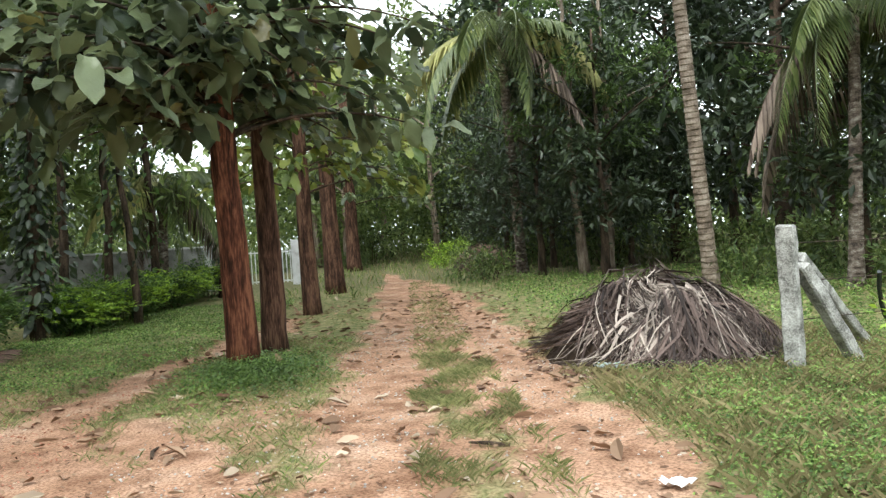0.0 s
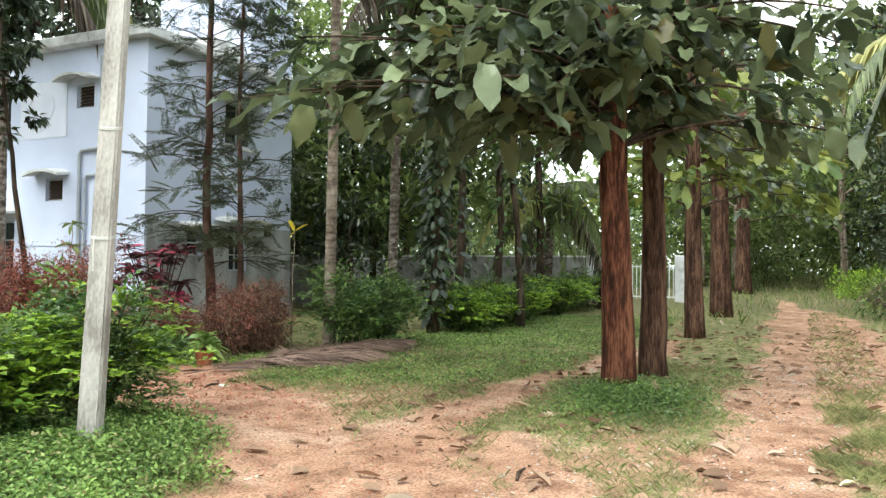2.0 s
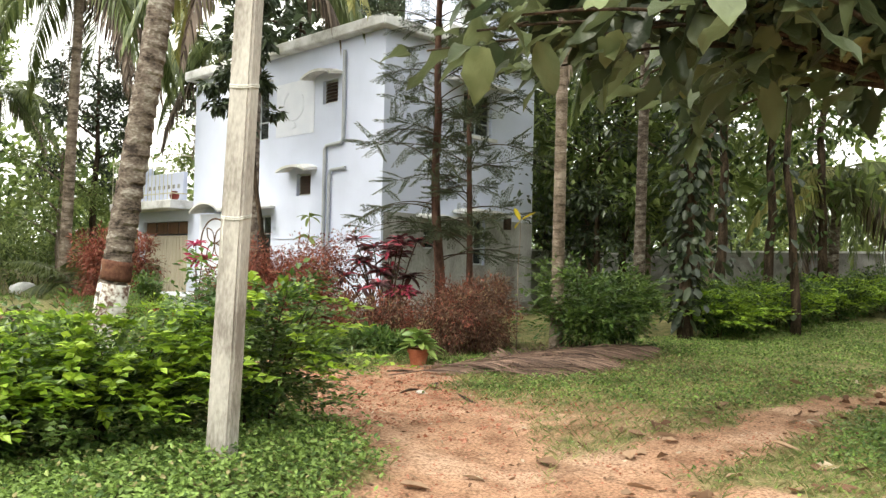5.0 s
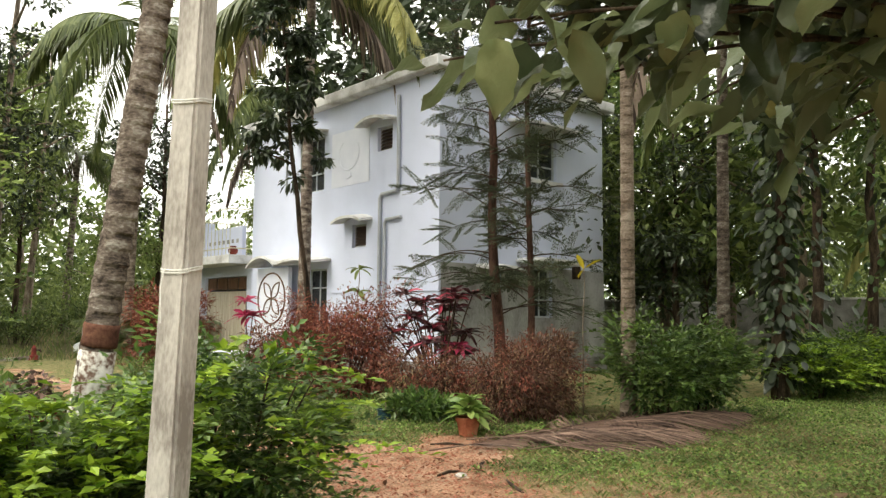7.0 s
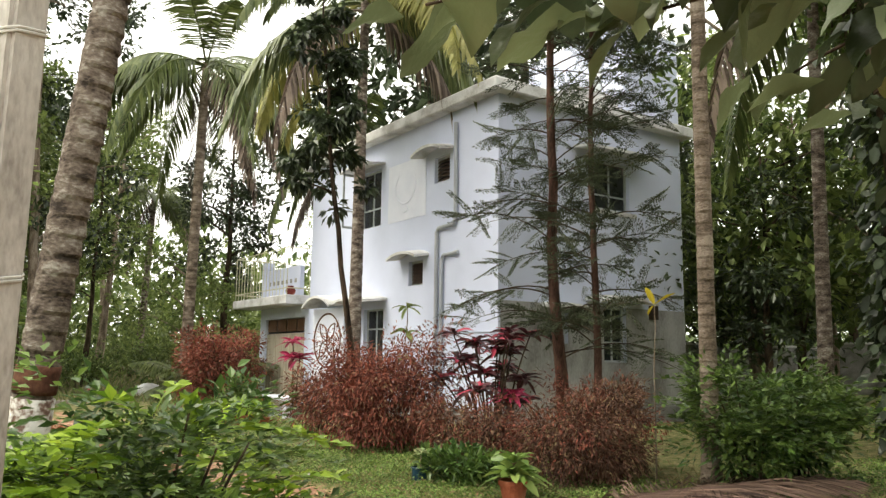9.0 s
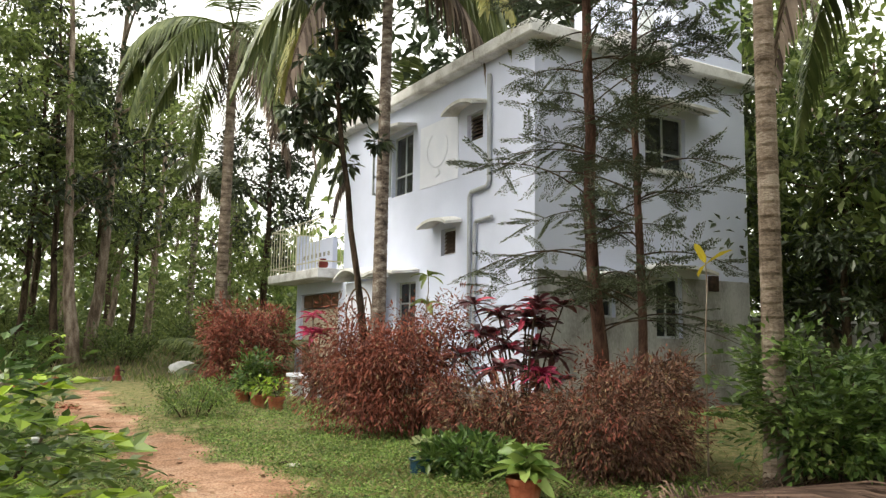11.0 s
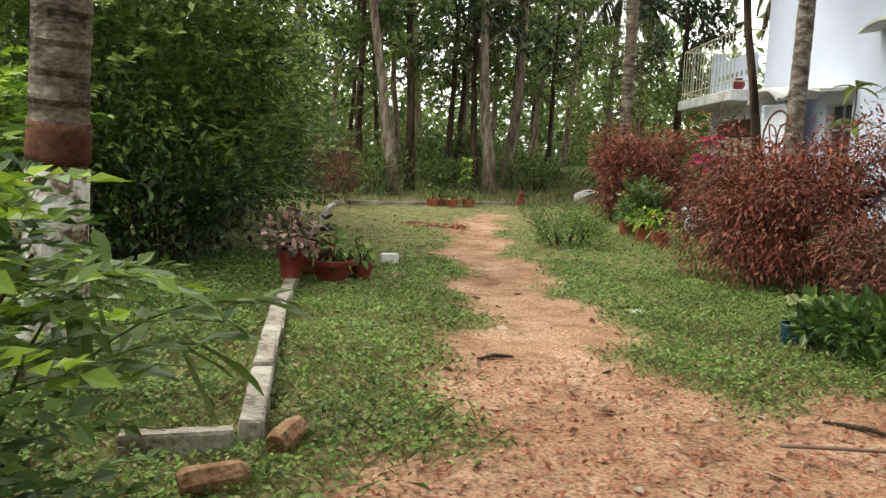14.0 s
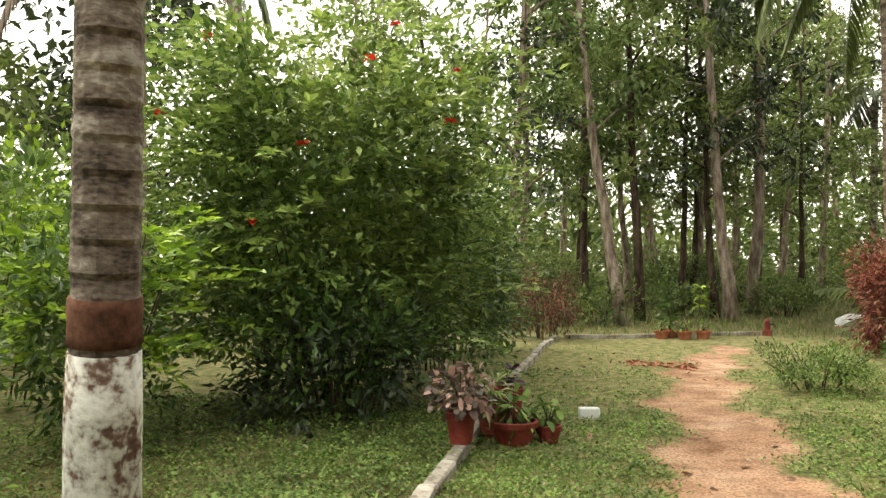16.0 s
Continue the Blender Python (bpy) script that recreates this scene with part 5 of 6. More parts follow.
broad_tree("garden_tree", "dense dark green tree behind the balcony", 9.5, 0.16, 4.2, 2.2, 60, 90, 0.22, DARK_BARK, WOOD_DARK, 181, at=(0.6, 17.5, 0.1))
broad_tree("garden_tree", "slim tree with dark glossy leaves in front of the house", 7.6, 0.06, 4.5, 0.62, 50, 44, 0.20, DARK_BARK, WOOD_DARK, 182, droop=-0.9, at=(-3.55, -0.93, 0.0), column=0.2, lean=(-0.75, 0.33), limbs=8)
fan = thing("fan_palm", -1.9, 12.2, on_ground(-1.9, 12.2), "low clump of dark green feather palm", "palm tree")
for i in range(15):
    f = part("frond", FRONDS["up" if i % 3 else "out"], None, fan)
    f.matrix_local = pose(0, 0, 0.3, 0, 0, i * 137.5) @ Matrix.Diagonal((0.72, 0.72, 0.72, 1))


def feathery(x, y, h, r, lean, seed, label, sprays, z0=1.3):
    """A tree with level branches that carry flat sprays of fine leaflets."""
    rng = np.random.default_rng(seed)
    t = thing("silver_oak", x, y, on_ground(x, y), label, "tree", "feathery trees")
    line = trunk_line((0, 0, -0.1), (lean[0], lean[1], h), 16, 0.02, rng)
    g = Geo()
    tube(g, line, flare(r, r * 0.4, 16, 1.3), 12, 0.05, seed)
    part("trunk", g, PINE_BARK, t, smooth=True)
    bg, lg = Geo(), Geo()
    for i in range(sprays):
        z = z0 + (h - z0) * (i + rng.uniform(0, 1)) / sprays
        s = np.array([np.interp(z, line[:, 2], line[:, k]) for k in range(3)])
        a, L = rng.uniform(0, 2 * np.pi), rng.uniform(0.7, 2.3) * (1 - 0.3 * z / h)
        e = s + np.array([math.cos(a) * L, math.sin(a) * L, rng.uniform(-0.2, 0.45) * L])
        b = bezier(s, (s + e) / 2 + np.array([0, 0, 0.2 * L]), e, 8)
        tube(bg, b, np.linspace(0.014, 0.004, 8), 4)
        for u in np.append(rng.uniform(0.3, 1.0, 9), 1.0):
            p = np.array([np.interp(u, np.linspace(0, 1, 8), b[:, k]) for k in range(3)])
            d = unit(unit(e - s) + rng.normal(0, 0.65, 3) * np.array([1, 1, 0.75]))
            m = rng.uniform(0.28, 0.55)
            side = unit(np.cross(d, (0, 0, 1.0)))
            tube(bg, [p, p + d * m * 0.5, p + d * m + np.array([0, 0, -0.06])], 0.0025, 3)
            # leaf stalks to both sides, each with a double row of tiny leaflets
            for w in np.linspace(0.15, 1.0, 7):
                for sg in (-1, 1):
                    q = p + d * w * m + np.array([0, 0, -0.06 * w * w])
                    dd = unit(side * sg + d * 0.7 + np.array([0, 0, -0.2]))
                    l2, k2 = 0.15 * (1.1 - 0.5 * w), 7
                    v = np.linspace(0.15, 1, k2)
                    P = q + dd * (v * l2)[:, None]
                    D = d * np.where(np.arange(k2) % 2, 1, -1)[:, None] + dd * 0.5 + rng.normal(0, 0.15, (k2, 3))
                    leaves(lg, P, D, 0.055 * rng.uniform(0.7, 1.2, k2), 0.02, rng, 0.1)
    tagged(part("branchwork", bg, DARK_BARK, t), kind="stuff")
    part("crown", lg, FEATHER, t)
    return t


feathery(-0.92, -2.83, 9.0, 0.10, (-0.85, -0.65), 190, "slim feathery tree with straight red-brown trunk", 50)
feathery(-0.96, -3.56, 7.8, 0.065, (0.15, 0.12), 191, "slim feathery tree with mossy dark trunk", 48, 1.5)


def vine_trunk(x, y, h, r, seed, n):
    rng = np.random.default_rng(seed)
    t = thing("vine_clad_tree", x, y, on_ground(x, y), "dark slim tree trunk overgrown with broad-leaved climber", "tree", "vine-clad trees")
    line = trunk_line((0, 0, -0.1), (rng.uniform(-0.3, 0.3), rng.uniform(-0.3, 0.3), h), 12, 0.04, rng)
    g = Geo()
    tube(g, line, flare(r, r * 0.6, 12), 10, 0.06, seed)
    part("trunk", g, DARK_BARK, t, smooth=True)
    g = Geo()
    z = rng.uniform(0.3, h * 0.8, n)
    a = rng.uniform(0, 2 * np.pi, n)
    q = r + rng.exponential(0.13, n)
    P = np.stack([np.interp(z, line[:, 2], line[:, 0]) + np.cos(a) * q, np.interp(z, line[:, 2], line[:, 1]) + np.sin(a) * q, z], 1)
    D = np.stack([np.cos(a), np.sin(a), 0 * a - 1.1], 1) + rng.normal(0, 0.35, (n, 3))
    leaves(g, P, D, 0.20 * rng.uniform(0.5, 1.5, n), 0.14 * rng.uniform(0.7, 1.2, n), rng, 0.15, 0.1, fine=True)
    tagged(part("climber", g, WOOD_DARK if seed % 2 == 0 else HEDGE_DARK, t, smooth=True), kind="stuff")
    # dense crown added to shade the house's south wall
    top = Geo()
    for _ in range(28):
        c = line[-1] + rng.normal(0, 1, 3) * np.array([1.3, 1.3, 1.1])
        c[2] += 0.5
        P, d = cloud(rng, 80, c, (0.6, 0.6, 0.45))
        leaves(top, P, d + rng.normal(0, 0.5, (80, 3)), 0.21, 0.11, rng)
    part("crown", top, WOOD_LEAF, t)


for i, (x, y, h, r, n) in enumerate([(2.1, -6.5, 7.5, 0.12, 760), (4.3, -5.6, 7.0, 0.10, 130), (6.2, -5.4, 8.0, 0.12, 110), (8.0, -5.8, 7.5, 0.12, 120), (4.8, -7.6, 6.5, 0.09, 80), (10.5, -6.2, 8.0, 0.13, 100), (12.5, -7.8, 7.5, 0.12, 90)]):
    vine_trunk(x, y, h, r, 200 + i, n)
palm(2.9, -5.0, (2.6, -5.3, 8.5), 0.13, 23, "slim brown coconut palm trunk behind the hedge", PALM_DARK, n=14)
# two slim trees beside the track
for x, y, r, lean, s in ((10.9, -19.8, 0.16, (-0.6, 0.4), 210), (10.7, -20.5, 0.17, (0.9, -0.5), 211)):
    broad_tree("woodland_tree", "slim woodland tree with bare pale brown trunk", 10, r, 4.5, 2.0, 44, 70, 0.22, GREY_BARK, WOOD_LEAF, s, at=(x, y, on_ground(x, y)), lean=lean, group="woodland trees")

# cordylines
def cordyline(x, y, h, n, seed, m, label, r=0.5, L=0.34):
    rng = np.random.default_rng(seed)
    t = thing("cordyline", x, y, on_ground(x, y), label, "plant", "cordylines")
    for i in range(n):
        a, q = rng.uniform(0, 6.28), r * rng.uniform(0.1, 1)
        e = np.array([math.cos(a) * q, math.sin(a) * q, h * rng.uniform(0.35, 1)])
        g = Geo()
        tube(g, bezier((e[0] * 0.2, e[1] * 0.2, -0.03), (e[0] * 0.5, e[1] * 0.5, e[2] * 0.6), e, 6), np.linspace(0.016, 0.01, 6), 5)
        part("stem", g, DARK_BARK, t)
        g = Geo()
        rosette(g, rng, e, 18, L * 1.1, 0.085, 0.45, 0.45)
        part("leaf_rosette", g, m if not isinstance(m, list) else m[i % len(m)], t)


cordyline(-2.3, -2.75, 1.85, 17, 220, CORDY, "tall cordyline with glossy dark red leaves", 0.8)
cordyline(-2.2, -3.1, 0.85, 2, 221, CORDY_PINK, "young cordyline with crimson leaves", 0.15, 0.36)
cordyline(-2.95, 3.0, 1.75, 3, 224, CORDY_PINK, "cordyline with bright crimson leaves", 0.15, 0.42)
cordyline(-1.5, -1.7, 1.6, 6, 223, CORDY, "cordyline with dark red leaves beside the wall", 0.45)


def light_sapling(x, y, h, seed, label, m, n=7, L=0.28, W=0.09):
    rng = np.random.default_rng(seed)
    t = thing("sapling", x, y, on_ground(x, y), label, "sapling", "saplings")
    g = Geo()
    tube(g, trunk_line((0, 0, -0.03), (0.06, 0.03, h), 9, 0.012, rng), np.linspace(0.014, 0.006, 9), 6)
    part("stem", g, GREY_BARK, t)
    for z in (0.6, 0.78, 0.97):
        g = Geo()
        rosette(g, rng, (0.06 * z, 0.03 * z, h * z), n, L, W, 0.25, 0.5)
        part("leaf_whorl", g, m, t)


light_sapling(-2.6, -0.7, 2.3, 230, "thin sapling with pale green drooping leaves", WOOD_LIGHT, 7, 0.34, 0.1)
sap = thing("sapling", -2.36, -5.92, on_ground(-2.36, -5.92), "bare thin sapling with two yellow leaves on top", "sapling", "saplings")
g = Geo()
tube(g, [(0.03, 0.05, -0.03), (0.0, 0.02, 0.7), (-0.03, 0.0, 1.3), (0.01, 0, 1.78), (0, 0, 2.06)], [0.011, 0.009, 0.008, 0.006, 0.005], 6)
part("stem", g, GREY_BARK, sap)
g = Geo()
leaves(g, np.array([(0, 0, 2.04)] * 3), np.array([(0.75, -0.5, 0.55), (-0.35, 0.25, 0.9), (0.1, 0.6, -0.6)]), np.array([0.3, 0.24, 0.16]), np.array([0.11, 0.09, 0.08]), np.random.default_rng(1), 0.2, 0.05, fine=True)
part("leaf_pair", g, leaf_mat("yellow_leaf", (0.55, 0.42, 0.03), (0.68, 0.55, 0.06), 0.5, 0.3), sap, "yellow leaves")

# ---- pots and small garden things ----


def pot_geo(r, h, rim=0.035, foot=0.72, sides=20):
    """A turned pot with a rim, a wall and a hollow mouth."""
    prof = [(r * foot, 0), (r * 0.93, h - rim * 1.6), (r * 0.93, h - rim * 1.5), (r * 1.04, h - rim * 1.4), (r * 1.06, h - 0.006), (r * 1.02, h), (r * 0.92, h), (r * 0.88, h - 0.05)]
    a = np.linspace(0, 2 * np.pi, sides, endpoint=False)
    v = [(math.cos(q) * R, math.sin(q) * R, z) for R, z in prof for q in a]
    n = len(prof)
    f = [(i * sides + j, i * sides + (j + 1) % sides, (i + 1) * sides + (j + 1) % sides, (i + 1) * sides + j) for i in range(n - 1) for j in range(sides)]
    f += [tuple(range(sides))[::-1]]
    return Geo().add(v, f)


def potted(name, x, y, r, h, m, label, seed, leaf_m, n, L, W, up=0.5, curl=0.5, z=None, soft=0, spread_l=0.0, category="potted plant", group="flower pots"):
    rng = np.random.default_rng(seed)
    t = thing(name, x, y, on_ground(x, y) - 0.005 if z is None else z, label, category, group)
    pt = part("pot", pot_geo(r, h), m, t, smooth=False)
    s = Geo()
    tube(s, [(0, 0, h - 0.06), (0, 0, h - 0.035)], r * 0.9, 16, 0.02)
    part("soil", s, SOIL_AND_GAPS, pt)
    g = Geo()
    if soft:
        P, d = cloud(rng, soft, (0, 0, h + spread_l * 0.55), (spread_l, spread_l, spread_l * 0.75))
        leaves(g, P, d + rng.normal(0, 0.4, (soft, 3)), L * rng.uniform(0.6, 1.2, soft), W * rng.uniform(0.7, 1.2, soft), rng, 0.2, 0.2, fine=True)
        k = Geo()
        for e in P[:10]:
            tube(k, bezier((0, 0, h - 0.05), (e[0] * 0.3, e[1] * 0.3, e[2] * 0.8), e, 5), 0.005, 4)
        tagged(part("stem_mass", k, DARK_BARK, t), kind="stuff")
    else:
        rosette(g, rng, (0, 0, h + 0.04), n, L, W, up, curl)
        rosette(g, rng, (0.02, 0.02, h + 0.16), n // 2, L * 0.85, W, up + 0.4, curl)
    part("foliage", g, leaf_m, t, smooth=True)
    return t


DRAC = leaf_mat("pale_dracaena_leaf", (0.10, 0.20, 0.035), (0.32, 0.42, 0.12), 0.4, 0.3, 0.5)
BEGONIA = leaf_mat("bronze_pink_begonia_leaf", (0.05, 0.05, 0.035), (0.20, 0.13, 0.11), 0.45, 0.2, 0.4, (0.55, 0.33, 0.30), 0.25)
PURPLE = leaf_mat("deep_purple_leaf", (0.02, 0.008, 0.016), (0.07, 0.018, 0.045), 0.4, 0.15, 0.5)
VARIEGATED = leaf_mat("cream_striped_leaf", (0.14, 0.20, 0.06), (0.45, 0.48, 0.25), 0.45, 0.3, 0.4)
potted("potted_dracaena", -4.5, -5.88, 0.15, 0.22, TERRACOTTA, "broad-leaved green dracaena in a terracotta pot", 240, DRAC, 28, 0.37, 0.105, 0.45, 0.45)
potted("potted_begonia", -8.64, -2.98, 0.12, 0.25, RED_POT, "bronze and pink begonia in a red pot on the kerb", 241, BEGONIA, 0, 0.08, 0.065, soft=230, spread_l=0.28, z=0.085)
potted("potted_spider_plant", -8.56, -2.28, 0.14, 0.3, RED_POT, "cream-striped spider plant in a red pot", 242, VARIEGATED, 34, 0.40, 0.022, 0.55, 0.6)
potted("potted_bowl_plant", -8.34, -2.42, 0.20, 0.20, RED_POT, "wide red bowl with mixed green plants", 243, WEED, 0, 0.12, 0.05, soft=60, spread_l=0.22)
potted("potted_seedling", -8.08, -2.26, 0.11, 0.15, RED_POT, "small red pot with a pale green seedling", 244, WEED, 0, 0.09, 0.06, soft=30, spread_l=0.14)
potted("potted_purple_plant", -8.58, -1.55, 0.14, 0.34, RED_POT, "purple-leaved rosette plant in a red pot", 245, PURPLE, 22, 0.17, 0.045, 0.5, 0.4)
for i, (x, y, m, lm) in enumerate([(-3.95, 3.2, TERRACOTTA, WEED), (-4.05, 2.75, TERRACOTTA, HEDGE_LEAF), (-3.9, 2.3, TERRACOTTA, HEDGE_LEAF), (-4.1, 3.7, TERRACOTTA, WEED), (-3.95, 4.2, TERRACOTTA, SHRUB_LEAF)]):
    potted("potted_garden_plant", x, y, 0.15, 0.24, m, "leafy green plant in a terracotta pot", 250 + i, lm, 0, 0.13, 0.05, soft=70, spread_l=0.26)
for i, (x, y) in enumerate([(-7.65, 9.75), (-7.15, 9.7), (-6.75, 9.8)]):
    potted("potted_garden_plant", x, y, 0.17, 0.2, TERRACOTTA, "shallow terracotta pot with low greenery", 260 + i, WEED, 0, 0.1, 0.05, soft=30, spread_l=0.16)
con = thing("potted_conifer", -7.5, 10.1, on_ground(-7.5, 10.1), "small tiered conifer in a low pot", "potted plant")
part("pot", pot_geo(0.18, 0.2), TERRACOTTA, con)
g = Geo()
tube(g, [(0, 0, 0.15), (0, 0, 1.75)], [0.02, 0.006], 6)
part("stem", g, DARK_BARK, con)
g = Geo()
for i in range(9):
    rosette(g, rf, (0, 0, 0.35 + i * 0.16), 12, 0.42 - i * 0.035, 0.07, 0.05, 0.15)
part("foliage", g, HEDGE_DARK, con)
light_sapling(-6.85, 10.1, 1.2, 266, "young croton with yellow-green leaves", HEDGE_LEAF, 9, 0.26, 0.06)
hyd = thing("garden_tap", -5.3, 11.1, on_ground(-5.3, 11.1), "small red garden standpipe", "standpipe")
g = Geo()
tube(g, [(0, 0, -0.02), (0, 0, 0.12), (0, 0, 0.14), (0, 0, 0.34), (0, 0, 0.4)], [0.12, 0.11, 0.07, 0.06, 0.02], 12)
part("body", g, RED_POT, hyd)
g = Geo()
tube(g, [(0, 0, 0.27), (0.14, -0.09, 0.27), (0.16, -0.1, 0.21)], 0.022, 8)
part("spout", g, DARK_IRON, hyd)
# red clay pot on the balcony
bp_ = thing("clay_pot", -0.5, 8.95, 3.098, "small round red clay pot on the balcony edge", "pot")
g = Geo()
tube(g, [(0, 0, 0), (0, 0, 0.06), (0, 0, 0.14), (0, 0, 0.2), (0, 0, 0.24), (0, 0, 0.27)], [0.07, 0.13, 0.15, 0.12, 0.08, 0.10], 16)
part("body", g, RED_POT, bp_, smooth=True)

bag = thing("white_sack", -2.9, 14.3, on_ground(-2.9, 14.3), "white plastic sack lying on the grass", "sack")
bm = bmesh.new()
bmesh.ops.create_icosphere(bm, subdivisions=3, radius=1)
for v in bm.verts:
    k = 1 + 0.18 * noise.noise(v.co * 2.5)
    v.co = Vector((v.co.x * 0.62 * k, v.co.y * 0.4 * k, max(-0.02, v.co.z * 0.34 * k + 0.2)))
part("cloth", bm, PLASTIC, bag, smooth=True)
bag.scale = (0.75, 0.75, 0.75)
blk = part("white_block", bevel_box(-0.10, 0.10, -0.06, 0.06, 0, 0.11, 0.008), PLASTIC)
blk.matrix_world = pose(-7.89, -1.08, on_ground(-7.89, -1.08), 0, 0, 15)
tagged(blk, "white block lying on the lawn", "block")

# low white bench before the porch
bench = thing("stone_bench", -2.5, 4.6, on_ground(-2.5, 4.6), "low whitewashed stone bench before the porch", "bench")
part("seat", bevel_box(-0.22, 0.22, -0.65, 0.65, 0.38, 0.46, 0.015), WHITEWASH, bench)
for y in (-0.45, 0.45):
    part("leg", bevel_box(-0.16, 0.16, y - 0.1, y + 0.1, -0.05, 0.382, 0.015), WHITEWASH, bench)

# kerb stones of the garden bed
def kerb(points, seed):
    rng = np.random.default_rng(seed)
    for a, b in zip(points, points[1:]):
        a, b = np.array(a, float), np.array(b, float)
        L = np.linalg.norm(b - a)
        n = max(1, round(L / 0.9))
        for i in range(n):
            p, q = a + (b - a) * i / n, a + (b - a) * (i + 1) / n
            l = np.linalg.norm(q - p)
            bm = bevel_box(-l / 2 + 0.004, l / 2 - 0.004, -0.055, 0.055, -0.08, 0.095, 0.012)
            for v in bm.verts:
                v.co += Vector(rng.normal(0, 0.004, 3))
            k = part("kerb_stone", bm, KERB_MAT)
            c = (p + q) / 2
            k.matrix_world = pose(c[0], c[1], on_ground(*c) + rng.uniform(-0.01, 0.01), 0, 0, math.degrees(math.atan2(b[1] - a[1], b[0] - a[0])) + rng.uniform(-0.8, 0.8))
            tagged(k, "weathered concrete kerb stone half sunk in grass", "kerb stone", "garden kerb")


kerb([(-8.02, -6.88), (-8.46, -4.3), (-8.66, -2.8), (-9.2, 1.2), (-9.85, 7.2), (-9.9, 8.7)], 1)
kerb([(-8.5, -7.06), (-8.06, -6.95)], 2)
kerb([(-9.75, 9.0), (-5.1, 11.4)], 3)

# split husk logs beside the kerb end
for x, y, rz, s in ((-7.86, -6.9, 78, 0.9), (-8.03, -7.36, 30, 0.9)):
    g = Geo()
    tube(g, [(-0.13 * s, 0, 0.05), (-0.10 * s, 0, 0.055), (0.10 * s, 0, 0.06), (0.13 * s, 0, 0.05)], [0.05 * s, 0.062 * s, 0.06 * s, 0.045 * s], 14, 0.10, 5)
    lg = part("wood_chunk", g, CUT_WOOD)
    lg.matrix_world = pose(x, y, on_ground(x, y) - 0.005, 0, 0, rz)
    tagged(lg, "short chunk of split palm wood on the ground", "wood chunk", "wood chunks")

# ---- concrete pole with twine ----
pole = thing("concrete_pole", -9.5, -9.2, 0.0, "pale square concrete pole leaning slightly, tied with twine", "pole")
bm = bmesh.new()
bmesh.ops.create_cube(bm, size=1)
for v in bm.verts:
    hi = v.co.z > 0
    w = 0.075 if hi else 0.105
    v.co = ((1 if v.co.x > 0 else -1) * w, (1 if v.co.y > 0 else -1) * w, 7.5 if hi else -0.3)
bmesh.ops.bevel(bm, geom=bm.edges[:], offset=0.022, segments=2, affect="EDGES")
bmesh.ops.subdivide_edges(bm, edges=[e for e in bm.edges if abs(e.verts[0].co.z - e.verts[1].co.z) > 3], cuts=14)
for v in bm.verts:
    v.co += Vector((noise.noise(v.co * 3), noise.noise(v.co * 3 + Vector((9, 0, 0))), 0)) * 0.006
shaft = part("shaft", bm, CONCRETE, pole)
for z in (1.61, 2.4):
    g = Geo()
    a = np.linspace(0, 2 * np.pi, 17)
    q = 0.112 - 0.004 * z
    for k in range(2):
        tube(g, np.stack([q * np.sign(np.cos(a)) * np.abs(np.cos(a)) ** 0.5, q * np.sign(np.sin(a)) * np.abs(np.sin(a)) ** 0.5, z + 0.012 * k + 0.02 * np.cos(a)], 1), 0.005, 5, caps=False)
    if z < 2:
        tube(g, [(-q, 0.05, z), (-q - 0.03, 0.05, z - 0.08), (-q - 0.02, 0.04, z - 0.25)], 0.005, 5)
    part("twine", g, WIRE, shaft, "white twine")
pole.matrix_world = pose(-9.55, -9.3, 0, 2.9, 0.5, 0) @ pose(0, 0, 0, 0, 0, 32)
pole.scale = (0.74, 0.74, 1.0)

# ---- fence post, struts, wires ----
post = thing("fence_post", -7.3, -17.56, on_ground(-7.3, -17.56), "rough granite fence post braced by two stone struts", "fence post")


def stone_bar(a, b, w, seed, name, parent):
    a, b = Vector(a), Vector(b)
    L = (b - a).length
    bm = bevel_box(-w, w, -w * 0.8, w * 0.8, 0, L, 0.015)
    bmesh.ops.subdivide_edges(bm, edges=[e for e in bm.edges if abs(e.verts[0].co.z - e.verts[1].co.z) > L * 0.5], cuts=8)
    for v in bm.verts:
        v.co += Vector((noise.noise(v.co * 7 + Vector((seed, 0, 0))), noise.noise(v.co * 7 + Vector((0, seed, 0))), noise.noise(v.co * 5))) * 0.014
    ob = part(name, bm, STONE, parent)
    ob.matrix_local = Matrix.Translation(a) @ (b - a).to_track_quat("Z", "Y").to_matrix().to_4x4()
    return ob


stone_bar((0, 0, -0.1), (-0.02, 0.02, 1.32), 0.078, 1, "upright", post)
stone_bar((0.22, -0.72, -0.05), (0.0, -0.1, 0.95), 0.07, 2, "strut", post)
stone_bar((1.1, -1.35, -0.05), (0.1, -0.12, 1.02), 0.07, 3, "strut", post)
for z in (0.45, 0.8, 1.15):
    g = Geo()
    tube(g, bezier((0.05, -0.09, z), (1.2, -3, z - 0.08), (2.6, -6, z), 14), 0.005, 5)
    part("wire", g, DARK_IRON, post, "rusty fence wire")
post2 = thing("fence_post", -5.0, -23.4, on_ground(-5.0, -23.4), "rough granite fence post in tall grass", "fence post")
stone_bar((0, 0, -0.1), (0, 0, 1.4), 0.08, 5, "upright", post2)
g = Geo()
tube(g, bezier((-0.9, 0.7, 0.9), (-0.4, 0.5, 0.1), (-0.2, -0.6, 0.02), 12), 0.02, 6)
hose = part("black_hose", g, GLASS_DARK)
hose.matrix_world = pose(-7.2, -18.6, 0.0)
tagged(hose, "black rubber hose hanging from the fence", "hose")

